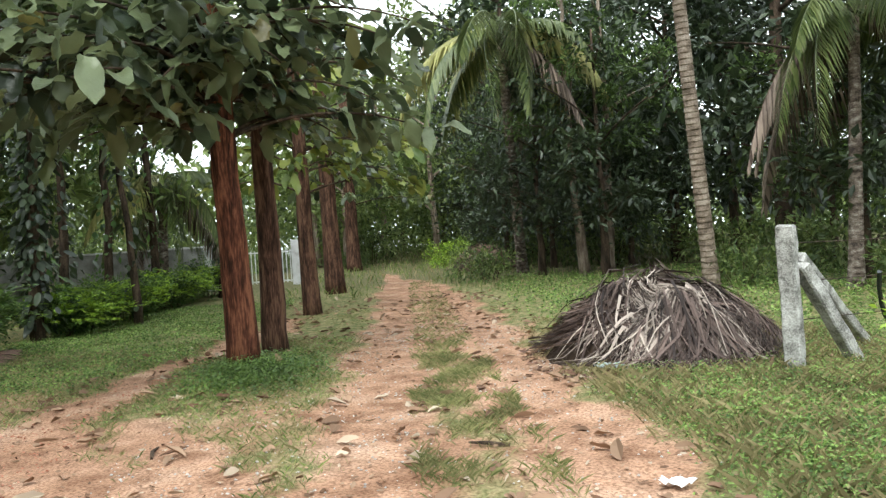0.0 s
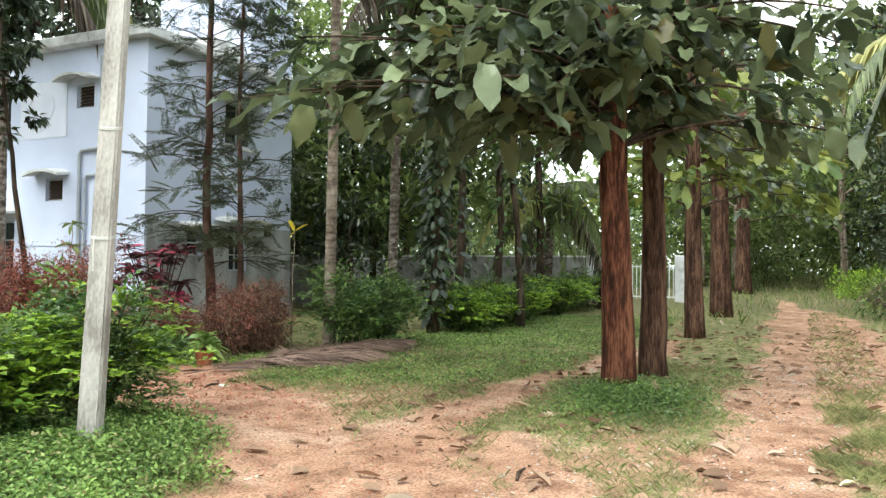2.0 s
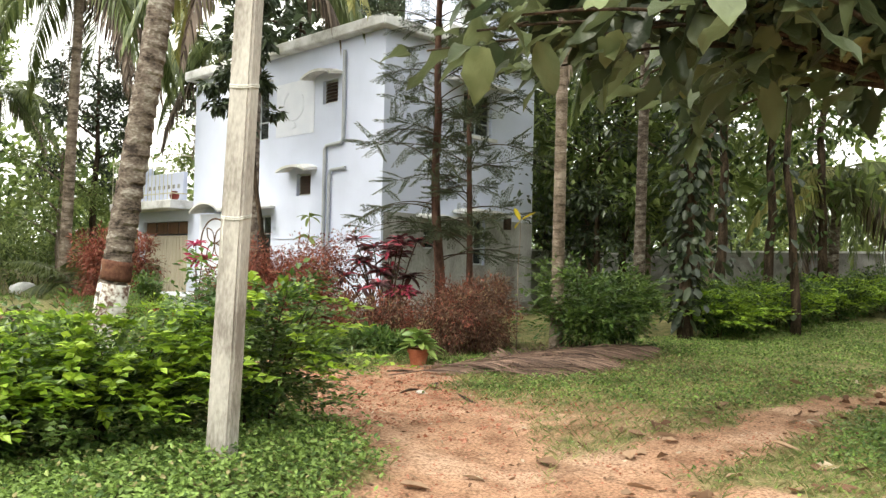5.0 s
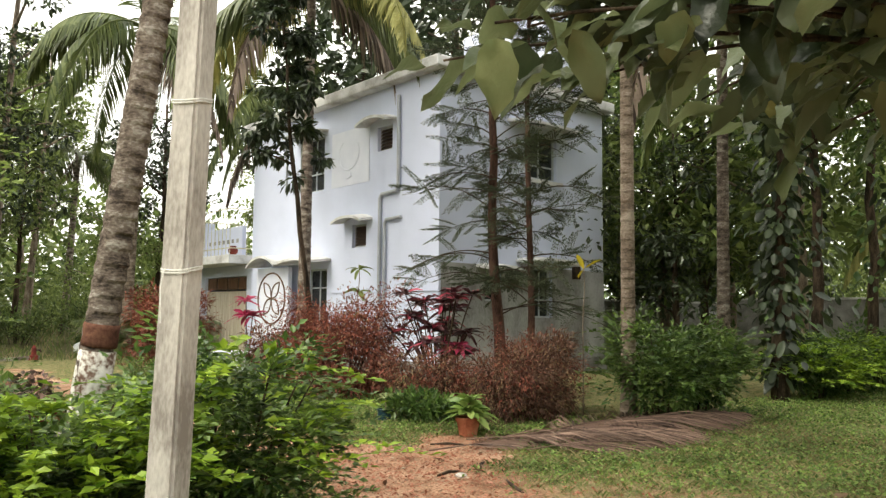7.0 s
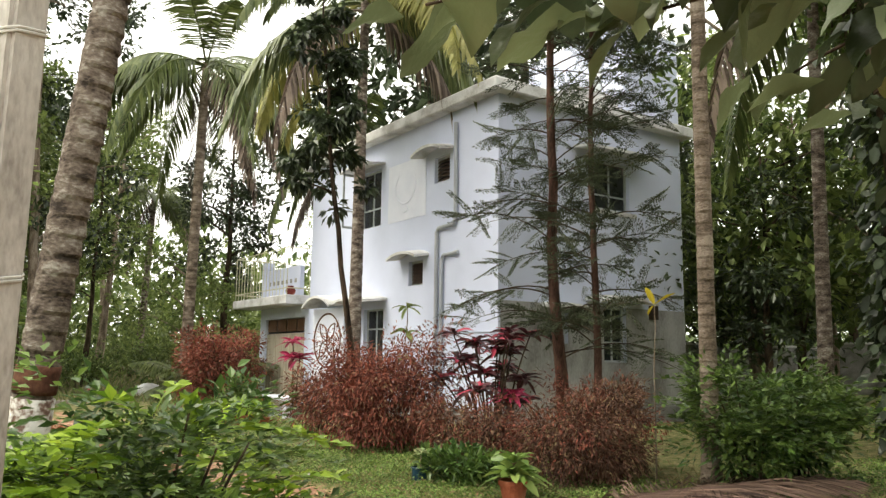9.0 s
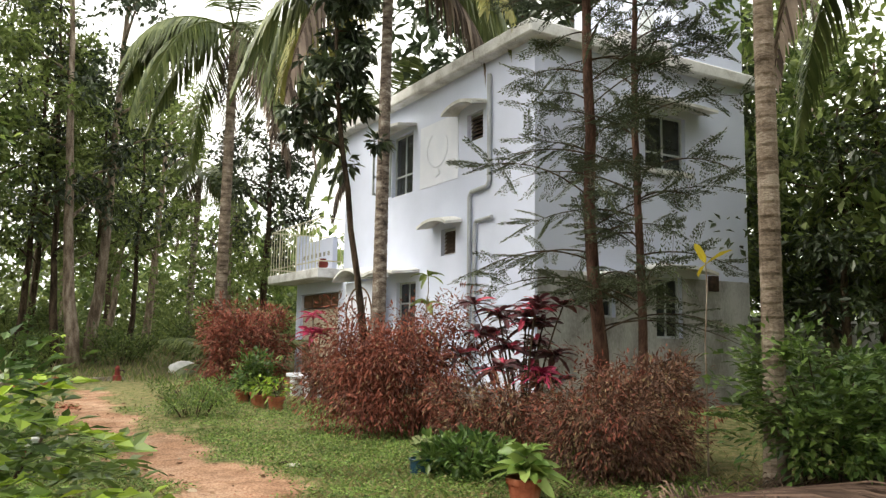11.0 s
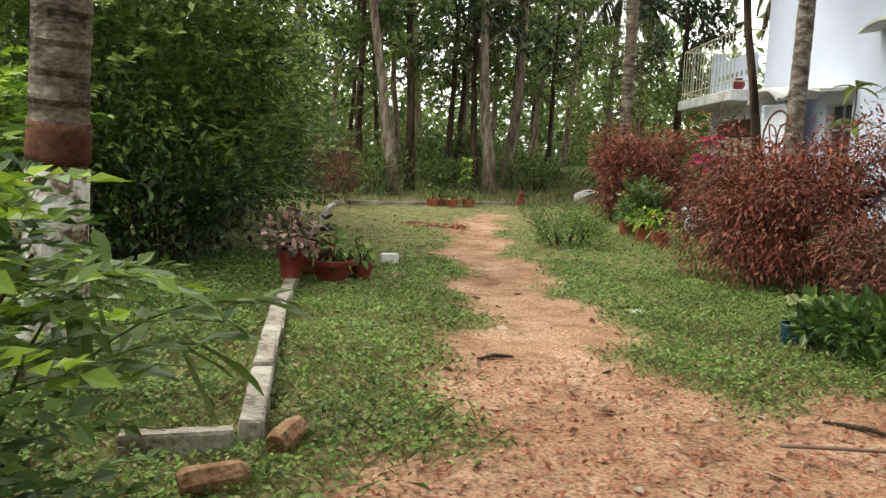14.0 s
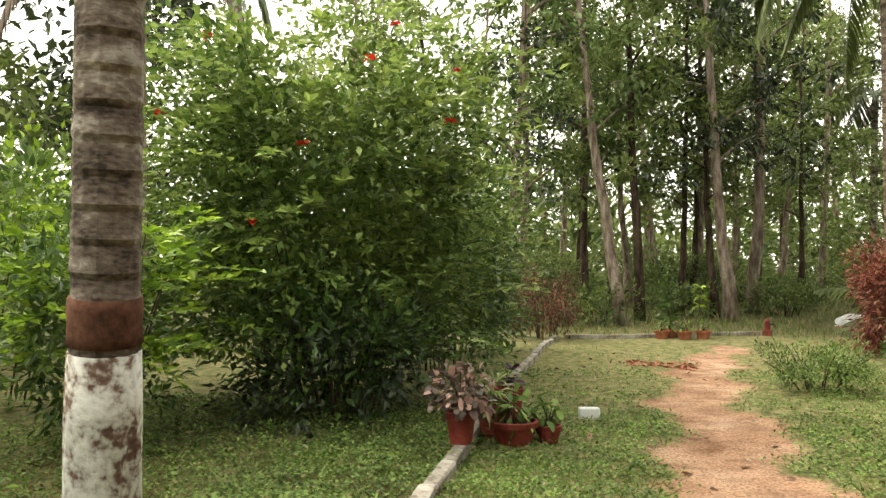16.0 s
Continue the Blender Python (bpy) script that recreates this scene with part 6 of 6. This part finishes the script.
# ---- heaps of dry palm fronds ----


def frond_heap(x, y, rx, ry, h, n, seed, label, m, ribs=6):
    rng = np.random.default_rng(seed)
    t = thing("dry_frond_heap", x, y, on_ground(x, y), label, "frond heap", "frond heaps")

    def top(px, py):
        q = np.clip(1 - (px / rx) ** 2 - (py / ry) ** 2, 0, 1)
        return h * q ** 0.8 * (1 + 0.20 * np.sin(px * 7) * np.cos(py * 6) + 0.08 * np.sin(px * 2.3 + py * 3))
    # dark core that stands for the shade in gaps between the ribbons
    g = Geo()
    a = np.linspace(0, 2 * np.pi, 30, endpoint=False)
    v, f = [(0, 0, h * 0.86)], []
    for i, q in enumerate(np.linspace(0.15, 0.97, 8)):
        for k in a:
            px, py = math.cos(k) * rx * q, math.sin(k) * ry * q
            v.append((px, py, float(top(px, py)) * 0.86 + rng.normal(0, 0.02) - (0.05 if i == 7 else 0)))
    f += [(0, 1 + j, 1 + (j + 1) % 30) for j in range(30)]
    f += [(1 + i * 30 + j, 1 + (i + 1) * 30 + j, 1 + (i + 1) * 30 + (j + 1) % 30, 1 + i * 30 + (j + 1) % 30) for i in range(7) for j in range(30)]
    part("core", g.add(v, f), SOIL_AND_GAPS, t)
    # each old frond is a bundle of ribbons that fall the same way; bleached ones lie between darker ones
    nb = 34
    lay = rng.integers(0, nb, n)
    b_ang, b_sw, b_q = rng.uniform(0, 2 * np.pi, nb), rng.normal(0, 0.9, nb), rng.uniform(0.0, 0.65, nb)
    b_L, b_lift = rng.uniform(0.25, 0.85, nb), rng.uniform(0.0, 0.09, nb)
    b_dx, b_dy = rng.normal(0, 0.16, nb), rng.normal(0, 0.16, nb)
    ang = b_ang[lay] + rng.normal(0, 0.20, n)
    q0 = np.clip(b_q[lay] + rng.normal(0, 0.12, n), 0, 0.85)
    sw = b_sw[lay] + rng.normal(0, 0.3, n)
    lift = 1.3 * b_lift[lay] + rng.exponential(0.045, n)
    L = b_L[lay] * rng.uniform(0.5, 1.2, n)
    w = rng.uniform(0.004, 0.019, n)
    bow = rng.uniform(0, 1, n)
    tilt = rng.uniform(-0.9, 0.9, n)
    rows = []
    for s in np.linspace(0, 1, 5):
        q = np.minimum(q0 + L * s, 1.12)
        aa = ang + sw * s
        px, py = np.cos(aa) * rx * q + b_dx[lay] * s, np.sin(aa) * ry * q + b_dy[lay] * s
        pz = np.maximum(top(px, py), 0.01) + lift * (1 - 0.6 * s) + 0.015 + 0.07 * np.sin(s * 3.1) * bow
        tx, ty = -np.sin(aa), np.cos(aa)
        ww = w * (1 - 0.75 * s)
        rows.append(np.stack([px + tx * ww, py + ty * ww, pz + tilt * ww], 1))
        rows.append(np.stack([px - tx * ww, py - ty * ww, pz - tilt * ww], 1))
    V = np.stack(rows, 1)
    T = np.array([(2 * i, 2 * i + 2, 2 * i + 3) for i in range(4)] + [(2 * i, 2 * i + 3, 2 * i + 1) for i in range(4)])
    pale = (lay % 4 == 0) | (rng.uniform(0, 1, n) < 0.08)
    for mm, pick in ((m, ~pale), (PALM_PALE if m is HEAP_DARK else m, pale)):
        k = int(pick.sum())
        g = Geo()
        g.add_tris(V[pick].reshape(-1, 3), (T[None] + (np.arange(k) * 10)[:, None, None]).reshape(-1, 3))
        tagged(part("leaflet_mass", g, mm, t), kind="stuff")
    for i in range(ribs):
        k, sw1 = rng.uniform(0, 6.28), rng.normal(0, 0.7)
        s = np.linspace(0, 1, 9)
        q, aa = 0.15 + 0.95 * s, k + sw1 * s
        px, py = np.cos(aa) * rx * q, np.sin(aa) * ry * q
        g = Geo()
        tube(g, np.stack([px, py, top(px, py) + 0.05 + 0.05 * np.sin(s * 3)], 1), np.linspace(0.026, 0.010, 9), 6, 0.1, i)
        part("midrib", g, m, t)
    return t


frond_heap(-5.35, -16.95, 1.4, 1.35, 0.60, 5400, 300, "heap of dry grey-brown palm fronds beside the track", HEAP_DARK)
frond_heap(18.5, -17.2, 2.3, 1.4, 0.8, 900, 301, "dark heap of old branches and fronds", FROND_OLD, 10)

FLAT = [frond_mesh(3.3, 0.05, 0.03, 165, 0.9, 0.02, 7, FROND_OLD, 1.5, True, 0.17), frond_mesh(2.6, 0.07, 0.06, 135, 0.8, 0.03, 8, FROND_OLD, -1.2, True, 0.17)]
for i, (x, y, rz, k, z) in enumerate([(-5.7, -6.6, -20, 0, 0.05), (-5.2, -7.5, -2, 1, 0.07), (-5.1, -6.5, -34, 1, 0.10), (-4.7, -7.0, -12, 0, 0.13)]):
    f = thing("fallen_frond", 0, 0)
    f.matrix_world = pose(x, y, on_ground(x, y) + z, 10 * math.sin(i * 2.1), 0, rz)
    for nm, me in zip(("midrib", "leaflet_mass"), FLAT[k]):
        o = part(nm, me, None, f)
        if nm != "midrib":
            o["kind"] = "stuff"
    tagged(f, "fallen brown palm frond lying on the ground", "palm frond", "fallen fronds")

# ---- turf, weeds and litter ----
rng_t = np.random.default_rng(400)


def sample(n, x0, x1, y0, y1, keep):
    x, y = rng_t.uniform(x0, x1, n), rng_t.uniform(y0, y1, n)
    k = rng_t.uniform(0, 1, n) < keep(x, y)
    return x[k], y[k]


def clear_of(x, y):
    """0 under the house and the heap, 1 elsewhere."""
    return ~((x > -0.1) & (y > -0.1)) & ~(((x + 5.7) / 1.4) ** 2 + ((y + 16.85) / 1.2) ** 2 < 1)


def patchy(x, y, k=1.0):
    return 0.5 + 0.5 * np.sin(x * 1.3 * k + 2 * np.sin(y * 0.9 * k)) * np.sin(y * 1.7 * k + 1.4 * np.sin(x * 1.1 * k))


def blades(name, label, x, y, h, w, m, lean=0.6):
    n = len(x)
    g = Geo()
    a = rng_t.uniform(0, 2 * np.pi, n)
    hh = h * rng_t.uniform(0.4, 1.3, n)
    z = ground_z(x, y) - 0.005
    le = lean * rng_t.uniform(0.2, 1.2, n) * hh
    b = rng_t.uniform(0, 2 * np.pi, n)
    sx, sy = np.cos(a) * w, np.sin(a) * w
    V = np.stack([np.stack([x - sx, y - sy, z], 1), np.stack([x + sx, y + sy, z], 1), np.stack([x + np.cos(b) * le * 0.35 + sx * 0.6, y + np.sin(b) * le * 0.35 + sy * 0.6, z + hh * 0.6], 1), np.stack([x + np.cos(b) * le, y + np.sin(b) * le, z + hh], 1)], 1)
    g.add_tris(V.reshape(-1, 3), (np.array([(0, 1, 2), (0, 2, 3)])[None] + (np.arange(n) * 4)[:, None, None]).reshape(-1, 3))
    return tagged(part(name, g, m), label, "grass", kind="stuff")


def weeds(name, label, x, y, h, leaf, per, m):
    n = len(x)
    cx, cy = np.repeat(x, per), np.repeat(y, per)
    k = len(cx)
    px, py = cx + rng_t.normal(0, 0.035, k), cy + rng_t.normal(0, 0.035, k)
    P = np.stack([px, py, ground_z(px, py) + np.repeat(h * rng_t.uniform(0.3, 1.2, n), per) * rng_t.uniform(0.15, 1, k)], 1)
    D = rng_t.normal(0, 1, (k, 3)) * np.array([1, 1, 0.35]) + np.array([0, 0, 0.25])
    g = Geo()
    leaves(g, P, D, leaf * rng_t.uniform(0.6, 1.3, k), leaf * 0.6, rng_t, 0.15)
    return tagged(part(name, g, m), label, "weeds", kind="stuff")


lawn = lambda x, y: (1 - worn_at(x, y)) ** 1.5 * clear_of(x, y)
x, y = sample(80000, -13, 3, -18, 8, lambda x, y: lawn(x, y) * (0.25 + 0.5 * patchy(x, y)))
blades("grass", "short mixed grass of the lawn and verge", x, y, 0.045, 0.0018, GRASS)
x, y = sample(100000, -11, -3, -13.6, -3, lambda x, y: lawn(x, y) * (0.3 + 0.5 * patchy(x, y, 1.3)))
blades("near_grass", "thin grass beside the paths", x, y, 0.05, 0.0013, GRASS, 1.3)
x, y = sample(110000, -13, 4, -16.2, -6, lambda x, y: (worn_at(x, y) < 0.75) * smooth01(patchy(x + 1, y, 2.3) * 2 - 1.1) * 0.7)
blades("grass_tufts", "thin grass tufts on the trodden earth", x, y, 0.05, 0.0010, GRASS_DRY, 1.6)
x, y = sample(110000, -13, -1, -16.5, -4, lambda x, y: lawn(x, y) * patchy(x + 3, y, 1.6) * 0.8)
blades("dry_grass", "sparse dry straw-coloured grass between the ruts", x, y, 0.06, 0.0012, STRAW, 1.6)
x, y = sample(90000, -12, 14, -15.0, -14.1, lambda x, y: smooth01(patchy(x * 1.5, y * 2.0, 1.4) * 1.8 - 0.7) * np.exp(-((x + 7.0) / 3.0) ** 2) + 0.1 * (x > -4) * patchy(x, y, 2))
blades("grass_strip", "wispy dry grass along the middle of the track", x, y, 0.06, 0.0013, GRASS_DRY, 1.6)
x, y = sample(15000, 8, 45, -34, -10, lambda x, y: lawn(x, y))
blades("rough_grass", "rough grass along the edge of the wood", x, y, 0.22, 0.010, GRASS)
x, y = sample(15000, -14, 4, 10, 40, lambda x, y: lawn(x, y))
blades("rough_grass", "rough grass beneath the plantation", x, y, 0.2, 0.010, GRASS)
x, y = sample(9000, -11.5, -8.1, -10.6, -8.3, lambda x, y: (1 - worn_at(x, y)) ** 2)
weeds("weed_bank", "thick low green weeds before the hedge", x, y, 0.14, 0.042, 5, WEED)
x, y = sample(9000, -12.5, -4, -20, -15.7, lambda x, y: lawn(x, y) * smooth01((-15.7 - y) / 0.8))
weeds("weed_verge", "thick low green weeds along the verge", x, y, 0.14, 0.030, 6, WEED)
x, y = sample(6500, -4, 12, -27, -15.9, lambda x, y: lawn(x, y) * smooth01((-16 - y) / 1.5))
x2, y2 = sample(16000, -12.5, -4, -19, -15.3, lambda x, y: lawn(x, y) * smooth01((-15.5 - y) / 0.5))
blades("dry_grass", "wispy straw-coloured grass among the verge weeds", x2, y2, 0.11, 0.0012, STRAW, 1.3)
weeds("weed_verge", "low green weeds beneath the trees", x, y, 0.2, 0.07, 5, WEED)
x, y = sample(11000, -6.6, -2.6, -13.3, -11.2, lambda x, y: (1 - 0.8 * worn_at(x, y)) * np.exp(-(((x + 5.2) / 0.8) ** 2 + ((y + 12.35) / 0.5) ** 2)))
weeds("weed_tuft", "dark green weeds round the foot of a teak", x, y, 0.14, 0.04, 7, SHRUB_LEAF)
x, y = sample(9000, -5.5, 9, -10.9, -6.2, lambda x, y: lawn(x, y) * (0.3 + 0.6 * patchy(x, y)))
weeds("lawn_weeds", "creeping green weeds on the lawn", x, y, 0.08, 0.045, 5, WEED)
x, y = sample(9000, -9.8, -5.5, -8.3, 3, lambda x, y: lawn(x, y) * (0.25 + 0.7 * patchy(x, y, 1.2)))
weeds("lawn_weeds", "creeping green weeds on the lawn", x, y, 0.045, 0.040, 3, WEED)
x, y = sample(7000, -5.6, -2.5, -7, 4, lambda x, y: lawn(x, y))
weeds("lawn_weeds", "creeping green weeds before the bushes", x, y, 0.08, 0.035, 4, WEED)
x, y = sample(6000, -13, -8.6, -7.5, -1, lambda x, y: lawn(x, y) * 0.8)
weeds("lawn_weeds", "soft green weeds beneath the shrubs", x, y, 0.12, 0.04, 5, WEED)


def cover(name, label, n, x0, x1, y0, y1, h, leaf, keep, m=WEED):
    """Dense creeping ground cover of small leaves, in low cushions of uneven height."""
    x, y = sample(n, x0, x1, y0, y1, keep)
    k = len(x)
    hump = h * (0.25 + 0.75 * patchy(x, y, 3.1)) * (0.5 + 0.7 * patchy(x + 5, y, 7.3))
    P = np.stack([x, y, ground_z(x, y) + hump * rng_t.uniform(0.1, 1.0, k)], 1)
    D = rng_t.normal(0, 1, (k, 3)) * np.array([1, 1, 0.4]) + np.array([0, 0, 0.1])
    g = Geo()
    s = leaf * rng_t.uniform(0.6, 1.4, k)
    leaves(g, P, D, s, s * 0.72, rng_t, 0.15)
    return tagged(part(name, g, m), label, "ground cover", kind="stuff")


cover("creeping_weeds", "dense creeping small-leaved weeds on the verge", 62000, -12.6, -7.4, -18.6, -15.4, 0.10, 0.026, lambda x, y: lawn(x, y) * smooth01((-15.4 - y) / 0.7) * (0.35 + 0.65 * patchy(x + 2, y, 1.9)))
cover("creeping_weeds", "dense creeping small-leaved weeds on the garden lawn", 120000, -9.9, -5.4, -8.6, -0.5, 0.075, 0.027, lambda x, y: lawn(x, y) * (0.3 + 0.7 * patchy(x, y, 1.7)) * smooth01((1.5 - y) / 5.0))
cover("creeping_weeds", "creeping weeds between the track and the path", 30000, -7.6, -1.0, -13.2, -9.0, 0.05, 0.028, lambda x, y: lawn(x, y) * (0.1 + 0.9 * patchy(x, y, 1.5) ** 2))

cover("creeping_weeds", "creeping weeds on the grass before the hedge", 60000, -5.2, 9.0, -10.8, -6.7, 0.08, 0.036, lambda x, y: lawn(x, y) * (0.15 + 0.85 * patchy(x, y, 1.9) ** 2))
cover("creeping_weeds", "fresh green creeping weeds before the bushes", 30000, -5.4, -2.6, -7.0, -1.0, 0.07, 0.028, lambda x, y: lawn(x, y) * smooth01((x + 5.6) / 0.8))


def litter(name, label, n, x0, x1, y0, y1, size, m, keep=lambda x, y: 0 * x + 1):
    x, y = sample(n, x0, x1, y0, y1, keep)
    k = len(x)
    P = np.stack([x, y, ground_z(x, y) + 0.012], 1)
    D = rng_t.normal(0, 1, (k, 3)) * np.array([1, 1, 0.12])
    g = Geo()
    leaves(g, P, D, size * rng_t.uniform(0.4, 1.3, k), size * 0.55 * rng_t.uniform(0.6, 1.1, k), rng_t, rng_t.uniform(0.05, 0.3), -0.12, fine=True)
    return tagged(part(name, g, m), label, "leaf litter", kind="stuff")


litter("fallen_leaves", "curled dry teak leaves scattered on the track", 800, -13, 8, -16.3, -10.2, 0.17, DEAD_LEAF, lambda x, y: clear_of(x, y) * 0.9)
litter("fallen_leaves", "small dry leaf bits on the trodden earth", 7500, -13, 6, -16.2, -5, 0.05, DEAD_LEAF, lambda x, y: clear_of(x, y) * (0.25 + worn_at(x, y)))
litter("fallen_leaves", "few dry leaves along the garden path", 300, -9, -3, -8, 6, 0.09, DEAD_LEAF)
litter("brick_rubble", "scattered red brick crumbs on the path", 4600, -7.8, -4.4, -8.9, -5.2, 0.034, BRICK_DUST, lambda x, y: worn_at(x, y))
litter("brick_rubble", "patch of red brick crumbs on the lawn", 260, -7.95, -6.9, 3.5, 4.4, 0.09, BRICK_DUST)


litter("fallen_leaves", "brown leaf rubbish round the foot of the frond heap", 900, -7.6, -3.9, -18.2, -15.4, 0.10, DEAD_LEAF, lambda x, y: np.exp(-((((x + 5.6) / 1.75) ** 2 + ((y + 16.8) / 1.55) ** 2) ** 0.5 - 0.95) ** 2 / 0.02) * 0.9)
litter("fallen_leaves", "brown leaf rubbish round the foot of the frond heap", 1500, -7.6, -3.9, -18.2, -15.4, 0.09, BROWN_LEAF, lambda x, y: np.exp(-((((x + 5.6) / 1.75) ** 2 + ((y + 16.8) / 1.55) ** 2) ** 0.5 - 0.9) ** 2 / 0.02))


def pebbles(name, label, n, x0, x1, y0, y1, r, m):
    x, y = sample(n, x0, x1, y0, y1, lambda x, y: worn_at(x, y))
    k = len(x)
    o = np.array([(1, 0, 0), (0, 1, 0), (-1, 0, 0), (0, -1, 0), (0, 0, 0.7), (0, 0, -0.5)], float)
    s = r * rng_t.uniform(0.4, 1.5, k)
    V = (o[None] * rng_t.uniform(0.6, 1.3, (k, 6, 3))) * s[:, None, None] + np.stack([x, y, ground_z(x, y)], 1)[:, None]
    T = np.array([(0, 1, 4), (1, 2, 4), (2, 3, 4), (3, 0, 4), (1, 0, 5), (2, 1, 5), (3, 2, 5), (0, 3, 5)])
    g = Geo().add_tris(V.reshape(-1, 3), (T[None] + (np.arange(k) * 6)[:, None, None]).reshape(-1, 3))
    return tagged(part(name, g, m), label, "gravel", kind="stuff")


pebbles("gravel", "small stones and crumbs on the trodden path", 6000, -9.5, -4.8, -11.5, -4.5, 0.010, BRICK_DUST)
pebbles("gravel", "pale stones and brick bits trodden into the path", 700, -8.4, -4.6, -9.6, -5.6, 0.02, BRICK_DUST)
pebbles("gravel", "small stones on the track", 5000, -13, 0, -16, -12, 0.010, CONCRETE)

# torn plastic on the ground
for x, y, s, nm, lb in ((-10.15, -15.48, 0.075, "plastic_scrap", "crumpled white plastic scrap in the weeds"), (-6.6, -16.05, 0.14, "plastic_bag", "torn clear plastic bag beside the frond heap")):
    bm = bmesh.new()
    bmesh.ops.create_grid(bm, x_segments=12, y_segments=9, size=s)
    for v in bm.verts:
        k = noise.noise(Vector((v.co.x * 22, v.co.y * 22, s * 30)))
        v.co = Vector((v.co.x * (1 + 0.2 * k), v.co.y * 0.7 * (1 + 0.2 * k), (0.05 + 0.05 * k) * min(1, s / 0.12)))
    ob = part(nm, bm, PLASTIC if nm == "plastic_scrap" else FILM)
    sm = ob.modifiers.new("thickness", "SOLIDIFY")
    sm.thickness = 0.002
    ob.matrix_world = pose(x, y, on_ground(x, y) + 0.01, 0, 0, 30)
    tagged(ob, lb, "litter")

# small plant in a blue bag, sticks
bl = thing("bagged_seedling", -4.72, -4.5, on_ground(-4.72, -4.5), "pale seedling in a dark blue plastic nursery bag", "potted plant")
part("bag", pot_geo(0.11, 0.15, 0.012, 0.9), mat("blue_plastic_bag", [(0.01, 0.03, 0.05), (0.02, 0.07, 0.10)], 5, 0.35), bl)
g = Geo()
rosette(g, rf, (0, 0, 0.3), 7, 0.16, 0.07, 0.3, 0.4)
part("foliage", g, VARIEGATED, bl)
g = Geo()
tube(g, [(0, 0, 0.1), (0, 0, 0.3)], 0.006, 5)
part("stem", g, GREY_BARK, bl)
for x, y, L, rz in ((-6.3, -7.6, 0.3, 5), (-5.8, -7.5, 0.34, 40), (-5.1, -6.2, 0.4, -40), (-6.9, -5.2, 0.25, 25), (-6.3, -8.4, 0.5, 60), (-8.4, -12.2, 0.35, 10), (-9.0, -14.6, 0.3, 60), (-7.3, -4.2, 0.3, 100), (-5.6, -3.3, 0.26, 10)):
    g = Geo()
    tube(g, [(-L / 2, 0, 0.012), (0, 0.02, 0.02), (L / 2, 0, 0.012)], [0.012, 0.016, 0.007], 6, 0.2, 3)
    st = part("stick", g, DARK_BARK)
    st.matrix_world = pose(x, y, on_ground(x, y), 0, 0, rz)
    tagged(st, "short dark stick lying on the path", "stick", "fallen sticks")

# pale stones on the lawn and path
for x, y, r, m, nm, lb in ((-5.62, -3.5, 0.07, CONCRETE, "flat_stone", "flat pale stone lying on the grass"), (-4.35, -6.75, 0.09, CONCRETE, "flat_stone", "flat pale stone lying among weeds"), (-6.3, -7.75, 0.06, CONCRETE, "flat_stone", "small pale stone trodden into the path")):
    bm = bmesh.new()
    bmesh.ops.create_icosphere(bm, subdivisions=2, radius=1)
    for v in bm.verts:
        k = 1 + 0.3 * noise.noise(v.co * 1.7 + Vector((x, y, 0)))
        v.co = Vector((v.co.x * r * 1.3 * k, v.co.y * r * 0.8 * k, v.co.z * r * 0.35))
    ob = part(nm, bm, m)
    ob.matrix_world = pose(x, y, on_ground(x, y) + r * 0.2, 0, 0, x * 77)
    tagged(ob, lb, "stone", "loose stones")

# broad-leaved stem reaching out of the hedge end
spr = thing("bamboo_ginger", -8.62, -7.8, on_ground(-8.62, -7.8), "leaning stem with long glossy green leaves", "plant")
rb = np.random.default_rng(12)
for e in ((0.78, 0.24, 0.74), (0.42, 0.14, 0.82), (0.62, 0.15, 0.62)):
    g = Geo()
    b = bezier((0, 0, 0), (e[0] * 0.35, e[1] * 0.3, e[2] * 1.1), e, 10)
    tube(g, b, np.linspace(0.007, 0.003, 10), 6)
    sm_ = part("stem", g, HEDGE_DARK, spr)
    for u in (0.5, 0.62, 0.72, 0.8, 0.88, 0.94, 1.0, 1.0):
        p = np.array([np.interp(u, np.linspace(0, 1, 10), b[:, k]) for k in range(3)])
        g = Geo()
        leaves(g, p[None], (np.array([e[0], e[1], -0.15]) + rb.normal(0, 0.45, 3))[None], 0.26 * rb.uniform(0.7, 1.1), 0.075, rb, 0.10, 0.3, fine=True)
        part("leaf", g, SHRUB_LEAF, sm_)
